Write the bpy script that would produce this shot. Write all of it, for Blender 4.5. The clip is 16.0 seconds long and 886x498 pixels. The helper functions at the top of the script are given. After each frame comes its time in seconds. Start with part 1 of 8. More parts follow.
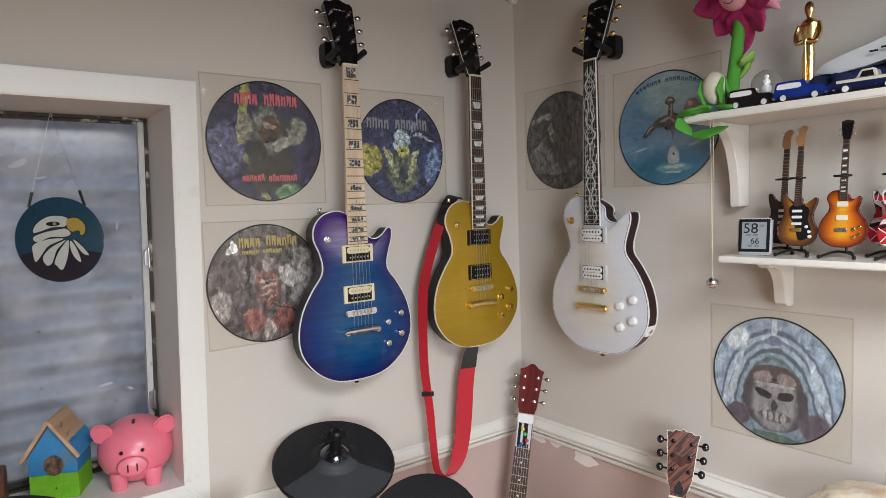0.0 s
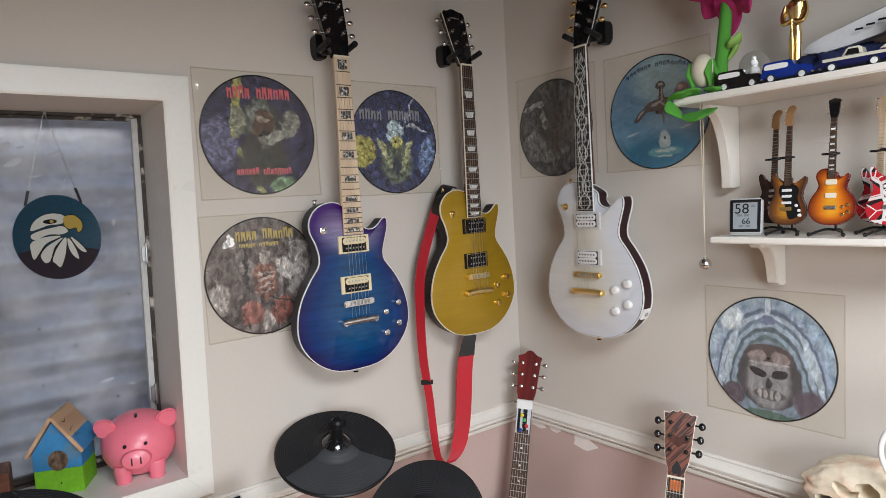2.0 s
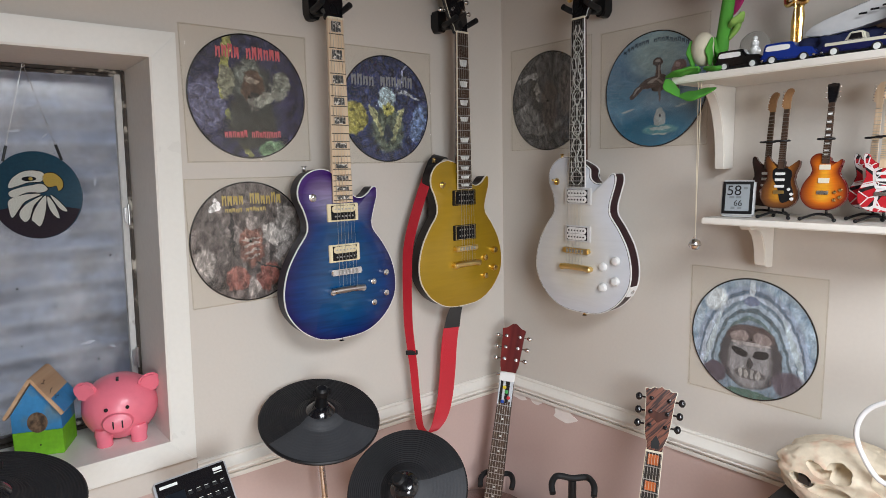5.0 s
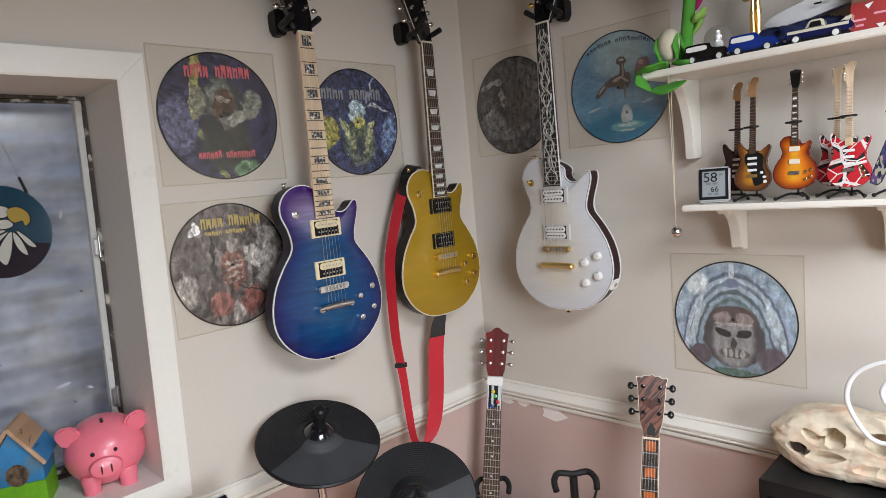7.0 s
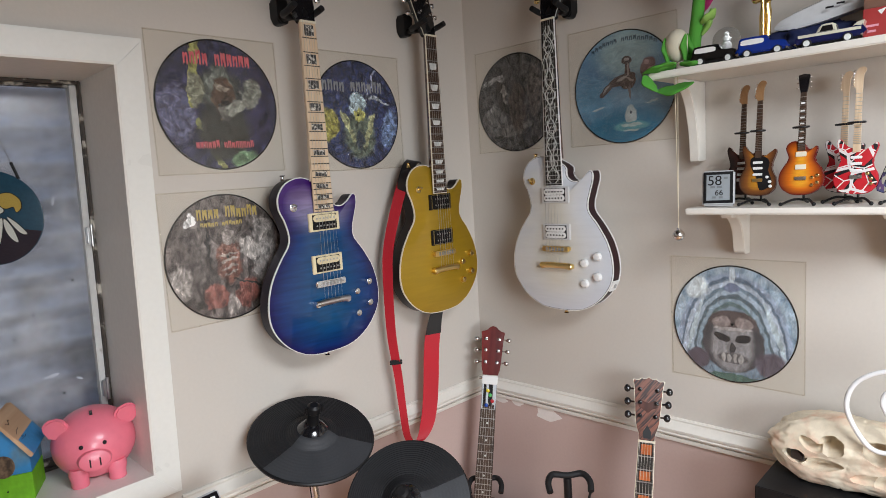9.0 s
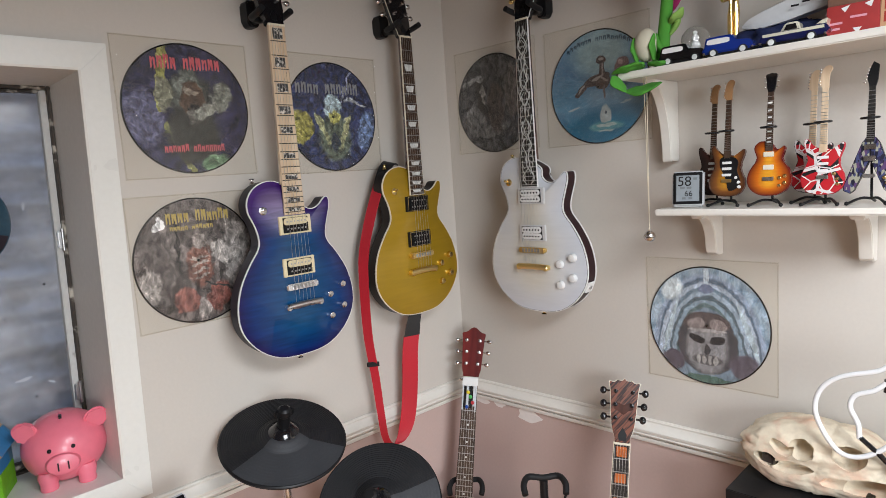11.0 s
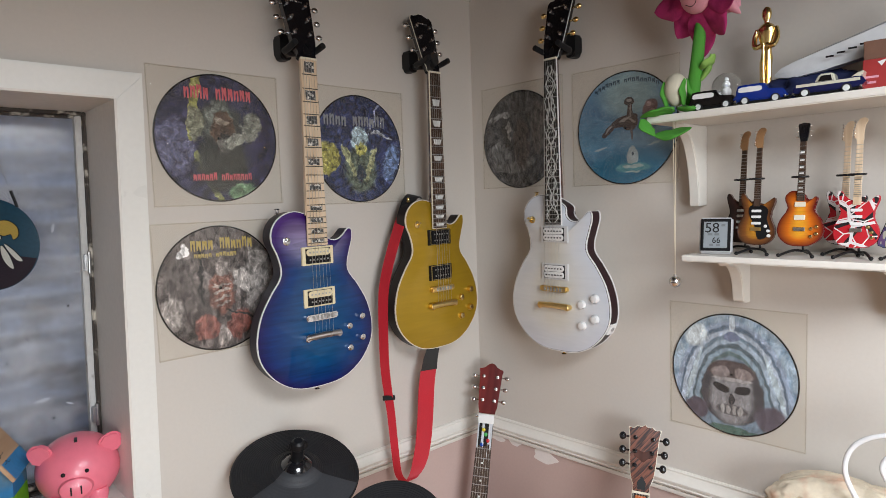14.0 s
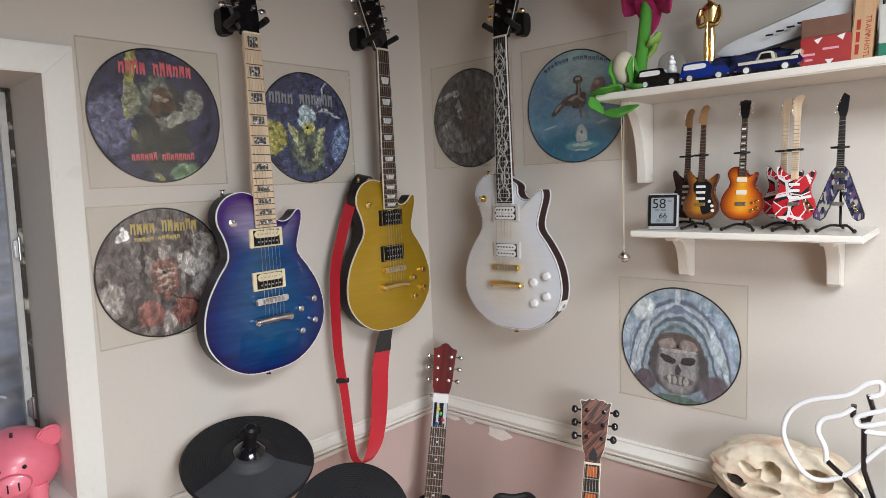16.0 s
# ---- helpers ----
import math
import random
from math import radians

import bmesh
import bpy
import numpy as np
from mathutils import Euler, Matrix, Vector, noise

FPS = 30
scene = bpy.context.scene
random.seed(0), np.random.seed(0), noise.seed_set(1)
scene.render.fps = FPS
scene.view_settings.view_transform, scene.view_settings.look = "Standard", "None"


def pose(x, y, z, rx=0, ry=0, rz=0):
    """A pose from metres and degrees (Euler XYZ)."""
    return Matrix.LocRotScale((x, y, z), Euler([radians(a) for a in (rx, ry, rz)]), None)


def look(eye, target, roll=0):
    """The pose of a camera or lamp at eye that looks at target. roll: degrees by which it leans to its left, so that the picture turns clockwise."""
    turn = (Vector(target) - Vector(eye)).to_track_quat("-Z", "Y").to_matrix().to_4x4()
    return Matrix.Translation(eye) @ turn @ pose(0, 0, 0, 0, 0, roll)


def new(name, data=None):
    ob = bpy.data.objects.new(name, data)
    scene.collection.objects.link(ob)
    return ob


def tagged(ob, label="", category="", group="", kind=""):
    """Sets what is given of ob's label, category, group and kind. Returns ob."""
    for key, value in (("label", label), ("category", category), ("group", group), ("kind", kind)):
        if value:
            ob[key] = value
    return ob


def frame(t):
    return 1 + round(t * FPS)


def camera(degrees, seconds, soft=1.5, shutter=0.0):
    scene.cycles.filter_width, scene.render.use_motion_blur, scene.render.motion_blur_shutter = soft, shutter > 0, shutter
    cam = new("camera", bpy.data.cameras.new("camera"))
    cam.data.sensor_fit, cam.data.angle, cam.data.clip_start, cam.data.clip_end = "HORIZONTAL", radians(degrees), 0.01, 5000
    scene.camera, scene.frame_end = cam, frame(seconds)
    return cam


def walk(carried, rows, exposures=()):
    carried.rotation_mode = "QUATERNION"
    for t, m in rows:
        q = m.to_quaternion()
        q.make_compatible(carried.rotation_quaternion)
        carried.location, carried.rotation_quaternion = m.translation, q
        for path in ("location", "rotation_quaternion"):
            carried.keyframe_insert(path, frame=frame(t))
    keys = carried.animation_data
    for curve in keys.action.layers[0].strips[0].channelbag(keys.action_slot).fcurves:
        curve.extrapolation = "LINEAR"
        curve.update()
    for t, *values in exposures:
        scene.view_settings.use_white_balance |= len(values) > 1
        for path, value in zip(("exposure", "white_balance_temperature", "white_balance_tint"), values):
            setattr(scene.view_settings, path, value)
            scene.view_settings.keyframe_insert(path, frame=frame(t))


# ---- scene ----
cam = camera(71.2, 16.0, soft=0.6)
PATH = [
    (0, (-1.492, -1.526, 1.644), (-0.282, 0.06, 1.503), -1.9),
    (0.5, (-1.492, -1.54, 1.639), (-0.298, 0.058, 1.498), -2.7),
    (1, (-1.499, -1.534, 1.64), (-0.297, 0.056, 1.483), -3.8),
    (1.5, (-1.486, -1.543, 1.63), (-0.297, 0.057, 1.47), -4.2),
    (2, (-1.495, -1.541, 1.631), (-0.282, 0.041, 1.47), -3.3),
    (2.5, (-1.499, -1.535, 1.635), (-0.267, 0.03, 1.456), -2.6),
    (3, (-1.494, -1.529, 1.63), (-0.254, 0.028, 1.428), -1.9),
    (3.5, (-1.489, -1.526, 1.628), (-0.251, 0.029, 1.406), -2.3),
    (4, (-1.497, -1.524, 1.62), (-0.246, 0.02, 1.394), -1.6),
    (4.5, (-1.492, -1.533, 1.622), (-0.244, 0.012, 1.389), -1.9),
    (4.7, (-1.495, -1.527, 1.638), (-0.245, 0.012, 1.374), -1.3),
    (6.8, (-1.589, -1.449, 1.623), (-0.237, 0.004, 1.379), -4.8),
    (7, (-1.591, -1.437, 1.622), (-0.193, -0.024, 1.399), -5.1),
    (7.5, (-1.611, -1.39, 1.624), (-0.124, -0.064, 1.445), -6.3),
    (8, (-1.639, -1.363, 1.626), (-0.084, -0.131, 1.373), -4.6),
    (8.5, (-1.614, -1.396, 1.617), (-0.096, -0.12, 1.36), -3.7),
    (8.7, (-1.601, -1.401, 1.62), (-0.137, -0.063, 1.363), -3.6),
    (10.8, (-1.542, -1.483, 1.644), (-0.22, 0.002, 1.431), -3.6),
    (11, (-1.52, -1.471, 1.629), (-0.126, -0.058, 1.385), -4.0),
    (11.5, (-1.508, -1.483, 1.618), (-0.122, -0.064, 1.359), -3.8),
    (12, (-1.512, -1.482, 1.64), (-0.107, -0.07, 1.46), -3.7),
    (12.5, (-1.512, -1.472, 1.659), (-0.053, -0.111, 1.508), -2.6),
    (13, (-1.509, -1.485, 1.667), (-0.074, -0.098, 1.529), -2.0),
    (13.5, (-1.51, -1.481, 1.657), (-0.122, -0.048, 1.513), -1.8),
    (14, (-1.519, -1.457, 1.657), (-0.157, -0.001, 1.495), -2.0),
    (14.5, (-1.527, -1.43, 1.66), (-0.115, -0.024, 1.478), -1.6),
    (15, (-1.519, -1.431, 1.654), (-0.068, -0.069, 1.456), -1.2),
    (15.5, (-1.514, -1.437, 1.649), (-0.055, -0.087, 1.434), -2.6),
    (16, (-1.518, -1.444, 1.647), (-0.047, -0.107, 1.425), -2.5),
]
walk(cam, [(t, look(eye, target, roll)) for t, eye, target, roll in PATH])

# ---- world and lights ----
world = bpy.data.worlds.new("world")
scene.world = world
world.use_nodes = True
wn = world.node_tree
sky = wn.nodes.new("ShaderNodeTexSky")
sky.sky_type, sky.sun_disc, sky.sun_elevation, sky.sun_rotation = "NISHITA", False, radians(35), radians(200)
wn.links.new(sky.outputs[0], wn.nodes["Background"].inputs[0])
wn.nodes["Background"].inputs[1].default_value = 0.15


def area_lamp(name, m, size_x, size_y, watts, colour):
    d = bpy.data.lights.new(name, "AREA")
    d.shape, d.size, d.size_y, d.energy, d.color = "RECTANGLE", size_x, size_y, watts, colour
    ob = new(name, d)
    ob.matrix_world = m
    return ob


LAMP = (-1.15, -2.00, 2.20)
area_lamp("ceiling_lamp_light", pose(*LAMP), 0.8, 0.8, 63, (0.90, 0.942, 1.0))
area_lamp("rear_window_light", look((-2.10, -3.66, 1.50), (-0.30, -0.6, 0.10)), 1.1, 1.1, 26.5, (0.88, 0.935, 1.0)).data.spread = radians(90)
scene.view_settings.exposure = -0.35


# ---- materials ----
def mat(name, colour, rough=0.5, metal=0.0, vary=0.08, scale=6.0, fine=60.0, bump=0.0, coat=0.0, spec=0.5, second=None, patch=(0.45, 0.65)):
    """A painted, moulded or grown surface: colour with coarse and fine variation, gloss that varies with it, and fine relief."""
    m = bpy.data.materials.new(name)
    m.use_nodes = True
    nt = m.node_tree
    b = nt.nodes["Principled BSDF"]
    b.inputs["Metallic"].default_value = metal
    b.inputs["Coat Weight"].default_value = coat
    b.inputs["Coat Roughness"].default_value = 0.06
    b.inputs["Specular IOR Level"].default_value = spec
    tc = nt.nodes.new("ShaderNodeTexCoord")
    n1, n2 = nt.nodes.new("ShaderNodeTexNoise"), nt.nodes.new("ShaderNodeTexNoise")
    n1.inputs["Scale"].default_value, n2.inputs["Scale"].default_value = scale, fine
    n1.inputs["Detail"].default_value, n2.inputs["Detail"].default_value = 4, 3
    for n in (n1, n2):
        nt.links.new(tc.outputs["Object"], n.inputs["Vector"])
    add = nt.nodes.new("ShaderNodeMath")
    add.operation = "ADD"
    nt.links.new(n1.outputs[0], add.inputs[0])
    nt.links.new(n2.outputs[0], add.inputs[1])
    mr = nt.nodes.new("ShaderNodeMapRange")
    mr.inputs["From Min"].default_value, mr.inputs["From Max"].default_value = 0.6, 1.4
    mr.inputs["To Min"].default_value, mr.inputs["To Max"].default_value = 1 - vary, 1 + vary
    nt.links.new(add.outputs[0], mr.inputs["Value"])
    hsv = nt.nodes.new("ShaderNodeHueSaturation")
    hsv.inputs["Color"].default_value = (*colour, 1)
    nt.links.new(mr.outputs[0], hsv.inputs["Value"])
    if second:
        mix = nt.nodes.new("ShaderNodeMix")
        mix.data_type = "RGBA"
        ramp = nt.nodes.new("ShaderNodeMapRange")
        ramp.inputs["From Min"].default_value, ramp.inputs["From Max"].default_value = patch
        nt.links.new(n1.outputs[0], ramp.inputs["Value"])
        nt.links.new(ramp.outputs[0], mix.inputs["Factor"])
        mix.inputs["A"].default_value, mix.inputs["B"].default_value = (*colour, 1), (*second, 1)
        nt.links.new(mix.outputs["Result"], hsv.inputs["Color"])
    nt.links.new(hsv.outputs[0], b.inputs["Base Color"])
    mr2 = nt.nodes.new("ShaderNodeMapRange")
    mr2.inputs["From Min"].default_value, mr2.inputs["From Max"].default_value = 0.3, 0.7
    mr2.inputs["To Min"].default_value, mr2.inputs["To Max"].default_value = max(0.02, rough * 0.82), min(1, rough * 1.18)
    nt.links.new(n1.outputs[0], mr2.inputs["Value"])
    nt.links.new(mr2.outputs[0], b.inputs["Roughness"])
    if bump:
        bp = nt.nodes.new("ShaderNodeBump")
        bp.inputs["Strength"].default_value, bp.inputs["Distance"].default_value = bump, 0.002
        nt.links.new(n2.outputs[0], bp.inputs["Height"])
        nt.links.new(bp.outputs[0], b.inputs["Normal"])
    return m


def wood(name, a, b_, scale=14.0, stretch=(1, 0.08, 1), rough=0.4, coat=0.0, turn=0.0, contrast=(0.35, 0.65)):
    """Wood with its grain along local y."""
    m = bpy.data.materials.new(name)
    m.use_nodes = True
    nt = m.node_tree
    p = nt.nodes["Principled BSDF"]
    p.inputs["Roughness"].default_value, p.inputs["Coat Weight"].default_value = rough, coat
    tc, mp = nt.nodes.new("ShaderNodeTexCoord"), nt.nodes.new("ShaderNodeMapping")
    mp.vector_type = "TEXTURE"
    mp.inputs["Rotation"].default_value = (0, 0, radians(turn))
    mp.inputs["Scale"].default_value = (1 / stretch[0], 1 / stretch[1], 1 / stretch[2])
    n = nt.nodes.new("ShaderNodeTexNoise")
    n.inputs["Scale"].default_value, n.inputs["Detail"].default_value, n.inputs["Distortion"].default_value = scale, 6, 0.6
    rp = nt.nodes.new("ShaderNodeValToRGB")
    rp.color_ramp.elements[0].position, rp.color_ramp.elements[1].position = contrast
    rp.color_ramp.elements[0].color, rp.color_ramp.elements[1].color = (*a, 1), (*b_, 1)
    bp = nt.nodes.new("ShaderNodeBump")
    bp.inputs["Strength"].default_value, bp.inputs["Distance"].default_value = 0.15, 0.001
    nt.links.new(tc.outputs["Object"], mp.inputs[0])
    nt.links.new(mp.outputs[0], n.inputs["Vector"])
    nt.links.new(n.outputs[0], rp.inputs[0])
    nt.links.new(rp.outputs[0], p.inputs["Base Color"])
    nt.links.new(n.outputs[0], bp.inputs["Height"])
    nt.links.new(bp.outputs[0], p.inputs["Normal"])
    return m


M_WALL = mat("wall_paint", (0.60, 0.560, 0.508), 0.7, vary=0.025, scale=2.2, fine=120, bump=0.12)
M_LOWER = mat("pink_wall_paint", (0.54, 0.40, 0.36), 0.65, vary=0.04, scale=3, fine=120, bump=0.15)
M_TRIM = mat("cream_gloss_paint", (0.77, 0.765, 0.72), 0.32, vary=0.03, scale=5, fine=90, bump=0.06)
M_WHITE = mat("white_gloss_paint", (0.76, 0.73, 0.67), 0.35, vary=0.03, scale=7, fine=90, bump=0.06)
M_CEIL = wood("dark_ceiling_boards", (0.035, 0.020, 0.012), (0.10, 0.06, 0.035), rough=0.5)
M_BROWN = wood("dark_brown_wood", (0.025, 0.013, 0.007), (0.09, 0.05, 0.028), rough=0.45, stretch=(0.1, 1, 1))
M_FLOOR = wood("floor_boards", (0.34, 0.17, 0.070), (0.48, 0.26, 0.12), rough=0.4)
M_BLACK = mat("black_plastic", (0.008, 0.008, 0.009), 0.42, vary=0.15, bump=0.05, spec=0.3)
M_RUBBER = mat("black_rubber", (0.012, 0.012, 0.013), 0.6, vary=0.2, scale=12, bump=0.1, spec=0.3)
M_GLOSSBLK = mat("black_lacquer", (0.008, 0.008, 0.01), 0.16, vary=0.1, coat=0.6)
M_CHROME = mat("chrome", (0.80, 0.80, 0.81), 0.24, metal=1.0, vary=0.04)
M_STEEL = mat("worn_steel", (0.50, 0.50, 0.50), 0.32, metal=1.0, vary=0.12)
M_GOLD = mat("gold_plate", (0.87, 0.65, 0.28), 0.27, metal=1.0, vary=0.05)
M_CREAM = mat("cream_plastic", (0.76, 0.66, 0.43), 0.35, vary=0.04)
M_IVORY = mat("ivory_binding", (0.78, 0.72, 0.58), 0.35, vary=0.04)
M_WPLAST = mat("white_plastic", (0.80, 0.80, 0.79), 0.3, vary=0.03)
M_ROSE = wood("rosewood", (0.030, 0.017, 0.011), (0.085, 0.048, 0.030), scale=40, rough=0.5)
M_EBONY = wood("ebony", (0.010, 0.009, 0.008), (0.028, 0.024, 0.021), scale=40, rough=0.45)
M_MAPLE = wood("maple", (0.62, 0.46, 0.30), (0.76, 0.61, 0.44), scale=22, rough=0.3, coat=0.4)
M_MAHOG = wood("mahogany", (0.050, 0.016, 0.010), (0.11, 0.035, 0.022), scale=25, rough=0.25, coat=0.6)
M_REDWD = wood("red_stained_wood", (0.10, 0.012, 0.012), (0.19, 0.025, 0.022), scale=25, rough=0.2, coat=0.6)
M_ZEBRA = wood("zebra_wood", (0.022, 0.006, 0.004), (0.19, 0.060, 0.032), scale=210, stretch=(1, 0.07, 1), rough=0.3, coat=0.4, turn=-38, contrast=(0.44, 0.56))
M_PEARL = mat("mother_of_pearl", (0.72, 0.74, 0.72), 0.2, vary=0.25, scale=45, coat=0.5)
M_DPEARL = mat("smoky_inlay", (0.10, 0.10, 0.10), 0.25, vary=0.6, scale=160, second=(0.55, 0.53, 0.48), patch=(0.54, 0.60))
M_RED = mat("red_nylon_webbing", (0.50, 0.012, 0.026), 0.62, vary=0.10, scale=10, fine=320, bump=0.4)
M_LEATHER = mat("black_leather", (0.010, 0.009, 0.009), 0.45, vary=0.25, fine=120, bump=0.25)
M_STRING = mat("steel_string", (0.62, 0.62, 0.60), 0.3, metal=1.0)

# ---- mesh helpers ----
def part(name, bm, material, parent=None, label="", smooth=35):
    """One mesh object under a thing or a part (or at top level)."""
    me = bpy.data.meshes.new(name)
    bmesh.ops.recalc_face_normals(bm, faces=bm.faces)
    if smooth:
        for f_ in bm.faces:
            f_.smooth = True
        for e in bm.edges:
            if len(e.link_faces) == 2 and e.calc_face_angle(0) > radians(smooth):
                e.smooth = False
    bm.to_mesh(me)
    bm.free()
    me.materials.append(material)
    ob = new(name, me)
    if parent is not None:
        ob.parent = parent
    if label:
        ob["label"] = label
    return ob


def same_part(name, src, parent, m=None):
    """Another object on the mesh of src."""
    ob = new(name, src.data)
    ob.parent = parent
    if m is not None:
        ob.matrix_basis = m
    return ob


def thing(name, m, label, category, group="", kind=""):
    ob = new(name)
    ob.empty_display_size = 0.05
    ob.matrix_basis = m
    return tagged(ob, label, category, group, kind)


def onto(bm, verts, m):
    if m is not None:
        bmesh.ops.transform(bm, matrix=m, verts=verts)


def box(bm, x0, x1, y0, y1, z0, z1, bevel=0.0, m=None):
    vs = [bm.verts.new(c) for c in ((x0, y0, z0), (x1, y0, z0), (x1, y1, z0), (x0, y1, z0), (x0, y0, z1), (x1, y0, z1), (x1, y1, z1), (x0, y1, z1))]
    fs = [bm.faces.new([vs[i] for i in f_]) for f_ in ((3, 2, 1, 0), (4, 5, 6, 7), (0, 1, 5, 4), (1, 2, 6, 5), (2, 3, 7, 6), (3, 0, 4, 7))]
    onto(bm, vs, m)
    if bevel:
        es = list({e for f_ in fs for e in f_.edges})
        bmesh.ops.bevel(bm, geom=es, offset=bevel, segments=2, affect="EDGES", clamp_overlap=True)
    return bm


def prism(bm, outline, z0, z1, bevel=0.0, m=None, seg=2):
    """A closed outline in x, y, raised from z0 to z1."""
    lo, hi = [bm.verts.new((x, y, z0)) for x, y in outline], [bm.verts.new((x, y, z1)) for x, y in outline]
    n = len(outline)
    a, b = bm.faces.new(lo[::-1]), bm.faces.new(hi)
    for i in range(n):
        bm.faces.new((lo[i], lo[(i + 1) % n], hi[(i + 1) % n], hi[i]))
    onto(bm, lo + hi, m)
    if bevel:
        bmesh.ops.bevel(bm, geom=list(a.edges) + list(b.edges), offset=bevel, segments=seg, affect="EDGES", clamp_overlap=True)
    return bm


def lathe(bm, profile, seg=24, m=None):
    """Rings of (radius, z) round z, closed at both ends."""
    rings = []
    for r, z in profile:
        rings.append([bm.verts.new((0, 0, z))] if r <= 1e-6 else [bm.verts.new((r * math.cos(2 * math.pi * k / seg), r * math.sin(2 * math.pi * k / seg), z)) for k in range(seg)])
    for a, b in zip(rings, rings[1:]):
        for k in range(seg):
            q = [a[k % len(a)], a[(k + 1) % len(a)], b[(k + 1) % len(b)], b[k % len(b)]]
            q = list(dict.fromkeys(q))
            if len(q) > 2:
                bm.faces.new(q)
    for r, flip in ((rings[0], True), (rings[-1], False)):
        if len(r) > 1:
            bm.faces.new(r[::-1] if flip else r)
    onto(bm, [v for r in rings for v in r], m)
    return bm


def rod(bm, a, b, r, r2=None, seg=12):
    a, b = Vector(a), Vector(b)
    m = Matrix.Translation(a) @ (b - a).to_track_quat("Z", "Y").to_matrix().to_4x4()
    return lathe(bm, [(r, 0), (r if r2 is None else r2, (b - a).length)], seg, m)


def ball(bm, c, r, seg=16, m=None):
    """An ellipsoid of the radii r about c."""
    rx, ry, rz = (r, r, r) if isinstance(r, (int, float)) else r
    mm = Matrix.Translation(c) @ Matrix.Diagonal((rx, ry, rz, 1))
    h = max(6, seg // 2)
    return lathe(bm, [(math.sin(math.pi * k / h), -math.cos(math.pi * k / h)) for k in range(h + 1)], seg, mm if m is None else m @ mm)


def smooth_line(pts, n=6, closed=False):
    """Catmull-Rom through pts."""
    pts = [Vector(p) for p in pts]
    out, k = [], len(pts)
    for i in range(k if closed else k - 1):
        p = [pts[(i + d) % k] if closed else pts[min(max(i + d, 0), k - 1)] for d in (-1, 0, 1, 2)]
        for j in range(n):
            t = j / n
            out.append(0.5 * (2 * p[1] + (p[2] - p[0]) * t + (2 * p[0] - 5 * p[1] + 4 * p[2] - p[3]) * t * t + (3 * p[1] - p[0] - 3 * p[2] + p[3]) * t ** 3))
    if not closed:
        out.append(pts[-1])
    return out


def tube(bm, pts, r, seg=10, taper=None):
    """A round tube along pts, capped."""
    pts = [Vector(p) for p in pts]
    rings, up = [], Vector((0.13, 0.21, 0.97))
    for i, p in enumerate(pts):
        d = (pts[min(i + 1, len(pts) - 1)] - pts[max(i - 1, 0)]).normalized()
        u = (up - d * up.dot(d))
        u = u.normalized() if u.length > 1e-3 else d.orthogonal().normalized()
        up = u
        v, rr = d.cross(u), r if taper is None else r * taper(i / (len(pts) - 1))
        rings.append([bm.verts.new(p + rr * (math.cos(2 * math.pi * k / seg) * u + math.sin(2 * math.pi * k / seg) * v)) for k in range(seg)])
    for a, b in zip(rings, rings[1:]):
        for k in range(seg):
            bm.faces.new((a[k], a[(k + 1) % seg], b[(k + 1) % seg], b[k]))
    bm.faces.new(rings[0][::-1]), bm.faces.new(rings[-1])
    return bm


def band(bm, pts, wide, thick):
    """A flat strap along pts: wide(i) gives the half-width vector at each."""
    rings = []
    for i, p in enumerate(pts):
        p = Vector(p)
        w = Vector(wide(i))
        d = (Vector(pts[min(i + 1, len(pts) - 1)]) - Vector(pts[max(i - 1, 0)])).normalized()
        n = d.cross(w).normalized() * thick / 2
        rings.append([bm.verts.new(q) for q in (p - w - n, p + w - n, p + w + n, p - w + n)])
    for a, b in zip(rings, rings[1:]):
        for k in range(4):
            bm.faces.new((a[k], a[(k + 1) % 4], b[(k + 1) % 4], b[k]))
    bm.faces.new(rings[0][::-1]), bm.faces.new(rings[-1])
    return bm


def outline(points, n=5):
    return [(p.x, p.y) for p in smooth_line([(x, y, 0) for x, y in points], n, True)]


def B():
    return bmesh.new()


def on_left(x, z, off=0.0, turn=0.0):
    """Pose on the window wall: local x along the wall, y up, z into the room."""
    return Matrix(((1, 0, 0, x), (0, 0, -1, -off), (0, 1, 0, z), (0, 0, 0, 1))) @ pose(0, 0, 0, 0, 0, turn)


def on_right(y, z, off=0.0, turn=0.0):
    """The same on the shelf wall."""
    return Matrix(((0, 0, -1, -off), (-1, 0, 0, y), (0, 1, 0, z), (0, 0, 0, 1))) @ pose(0, 0, 0, 0, 0, turn)


# ---- structure ----
RX, RY, CEIL = -3.4, -3.7, 2.42       # far walls and ceiling of the room
WX0, WX1, WZ0, WZ1 = -1.515, -1.122, 1.006, 1.892   # window opening
WT = 0.34                              # window wall's thickness


def structure(name, bm, material, label="", category="wall"):
    ob = part(name, bm, material, None, "", 30)
    return tagged(ob, label or name.replace("_", " "), category, kind="structure")


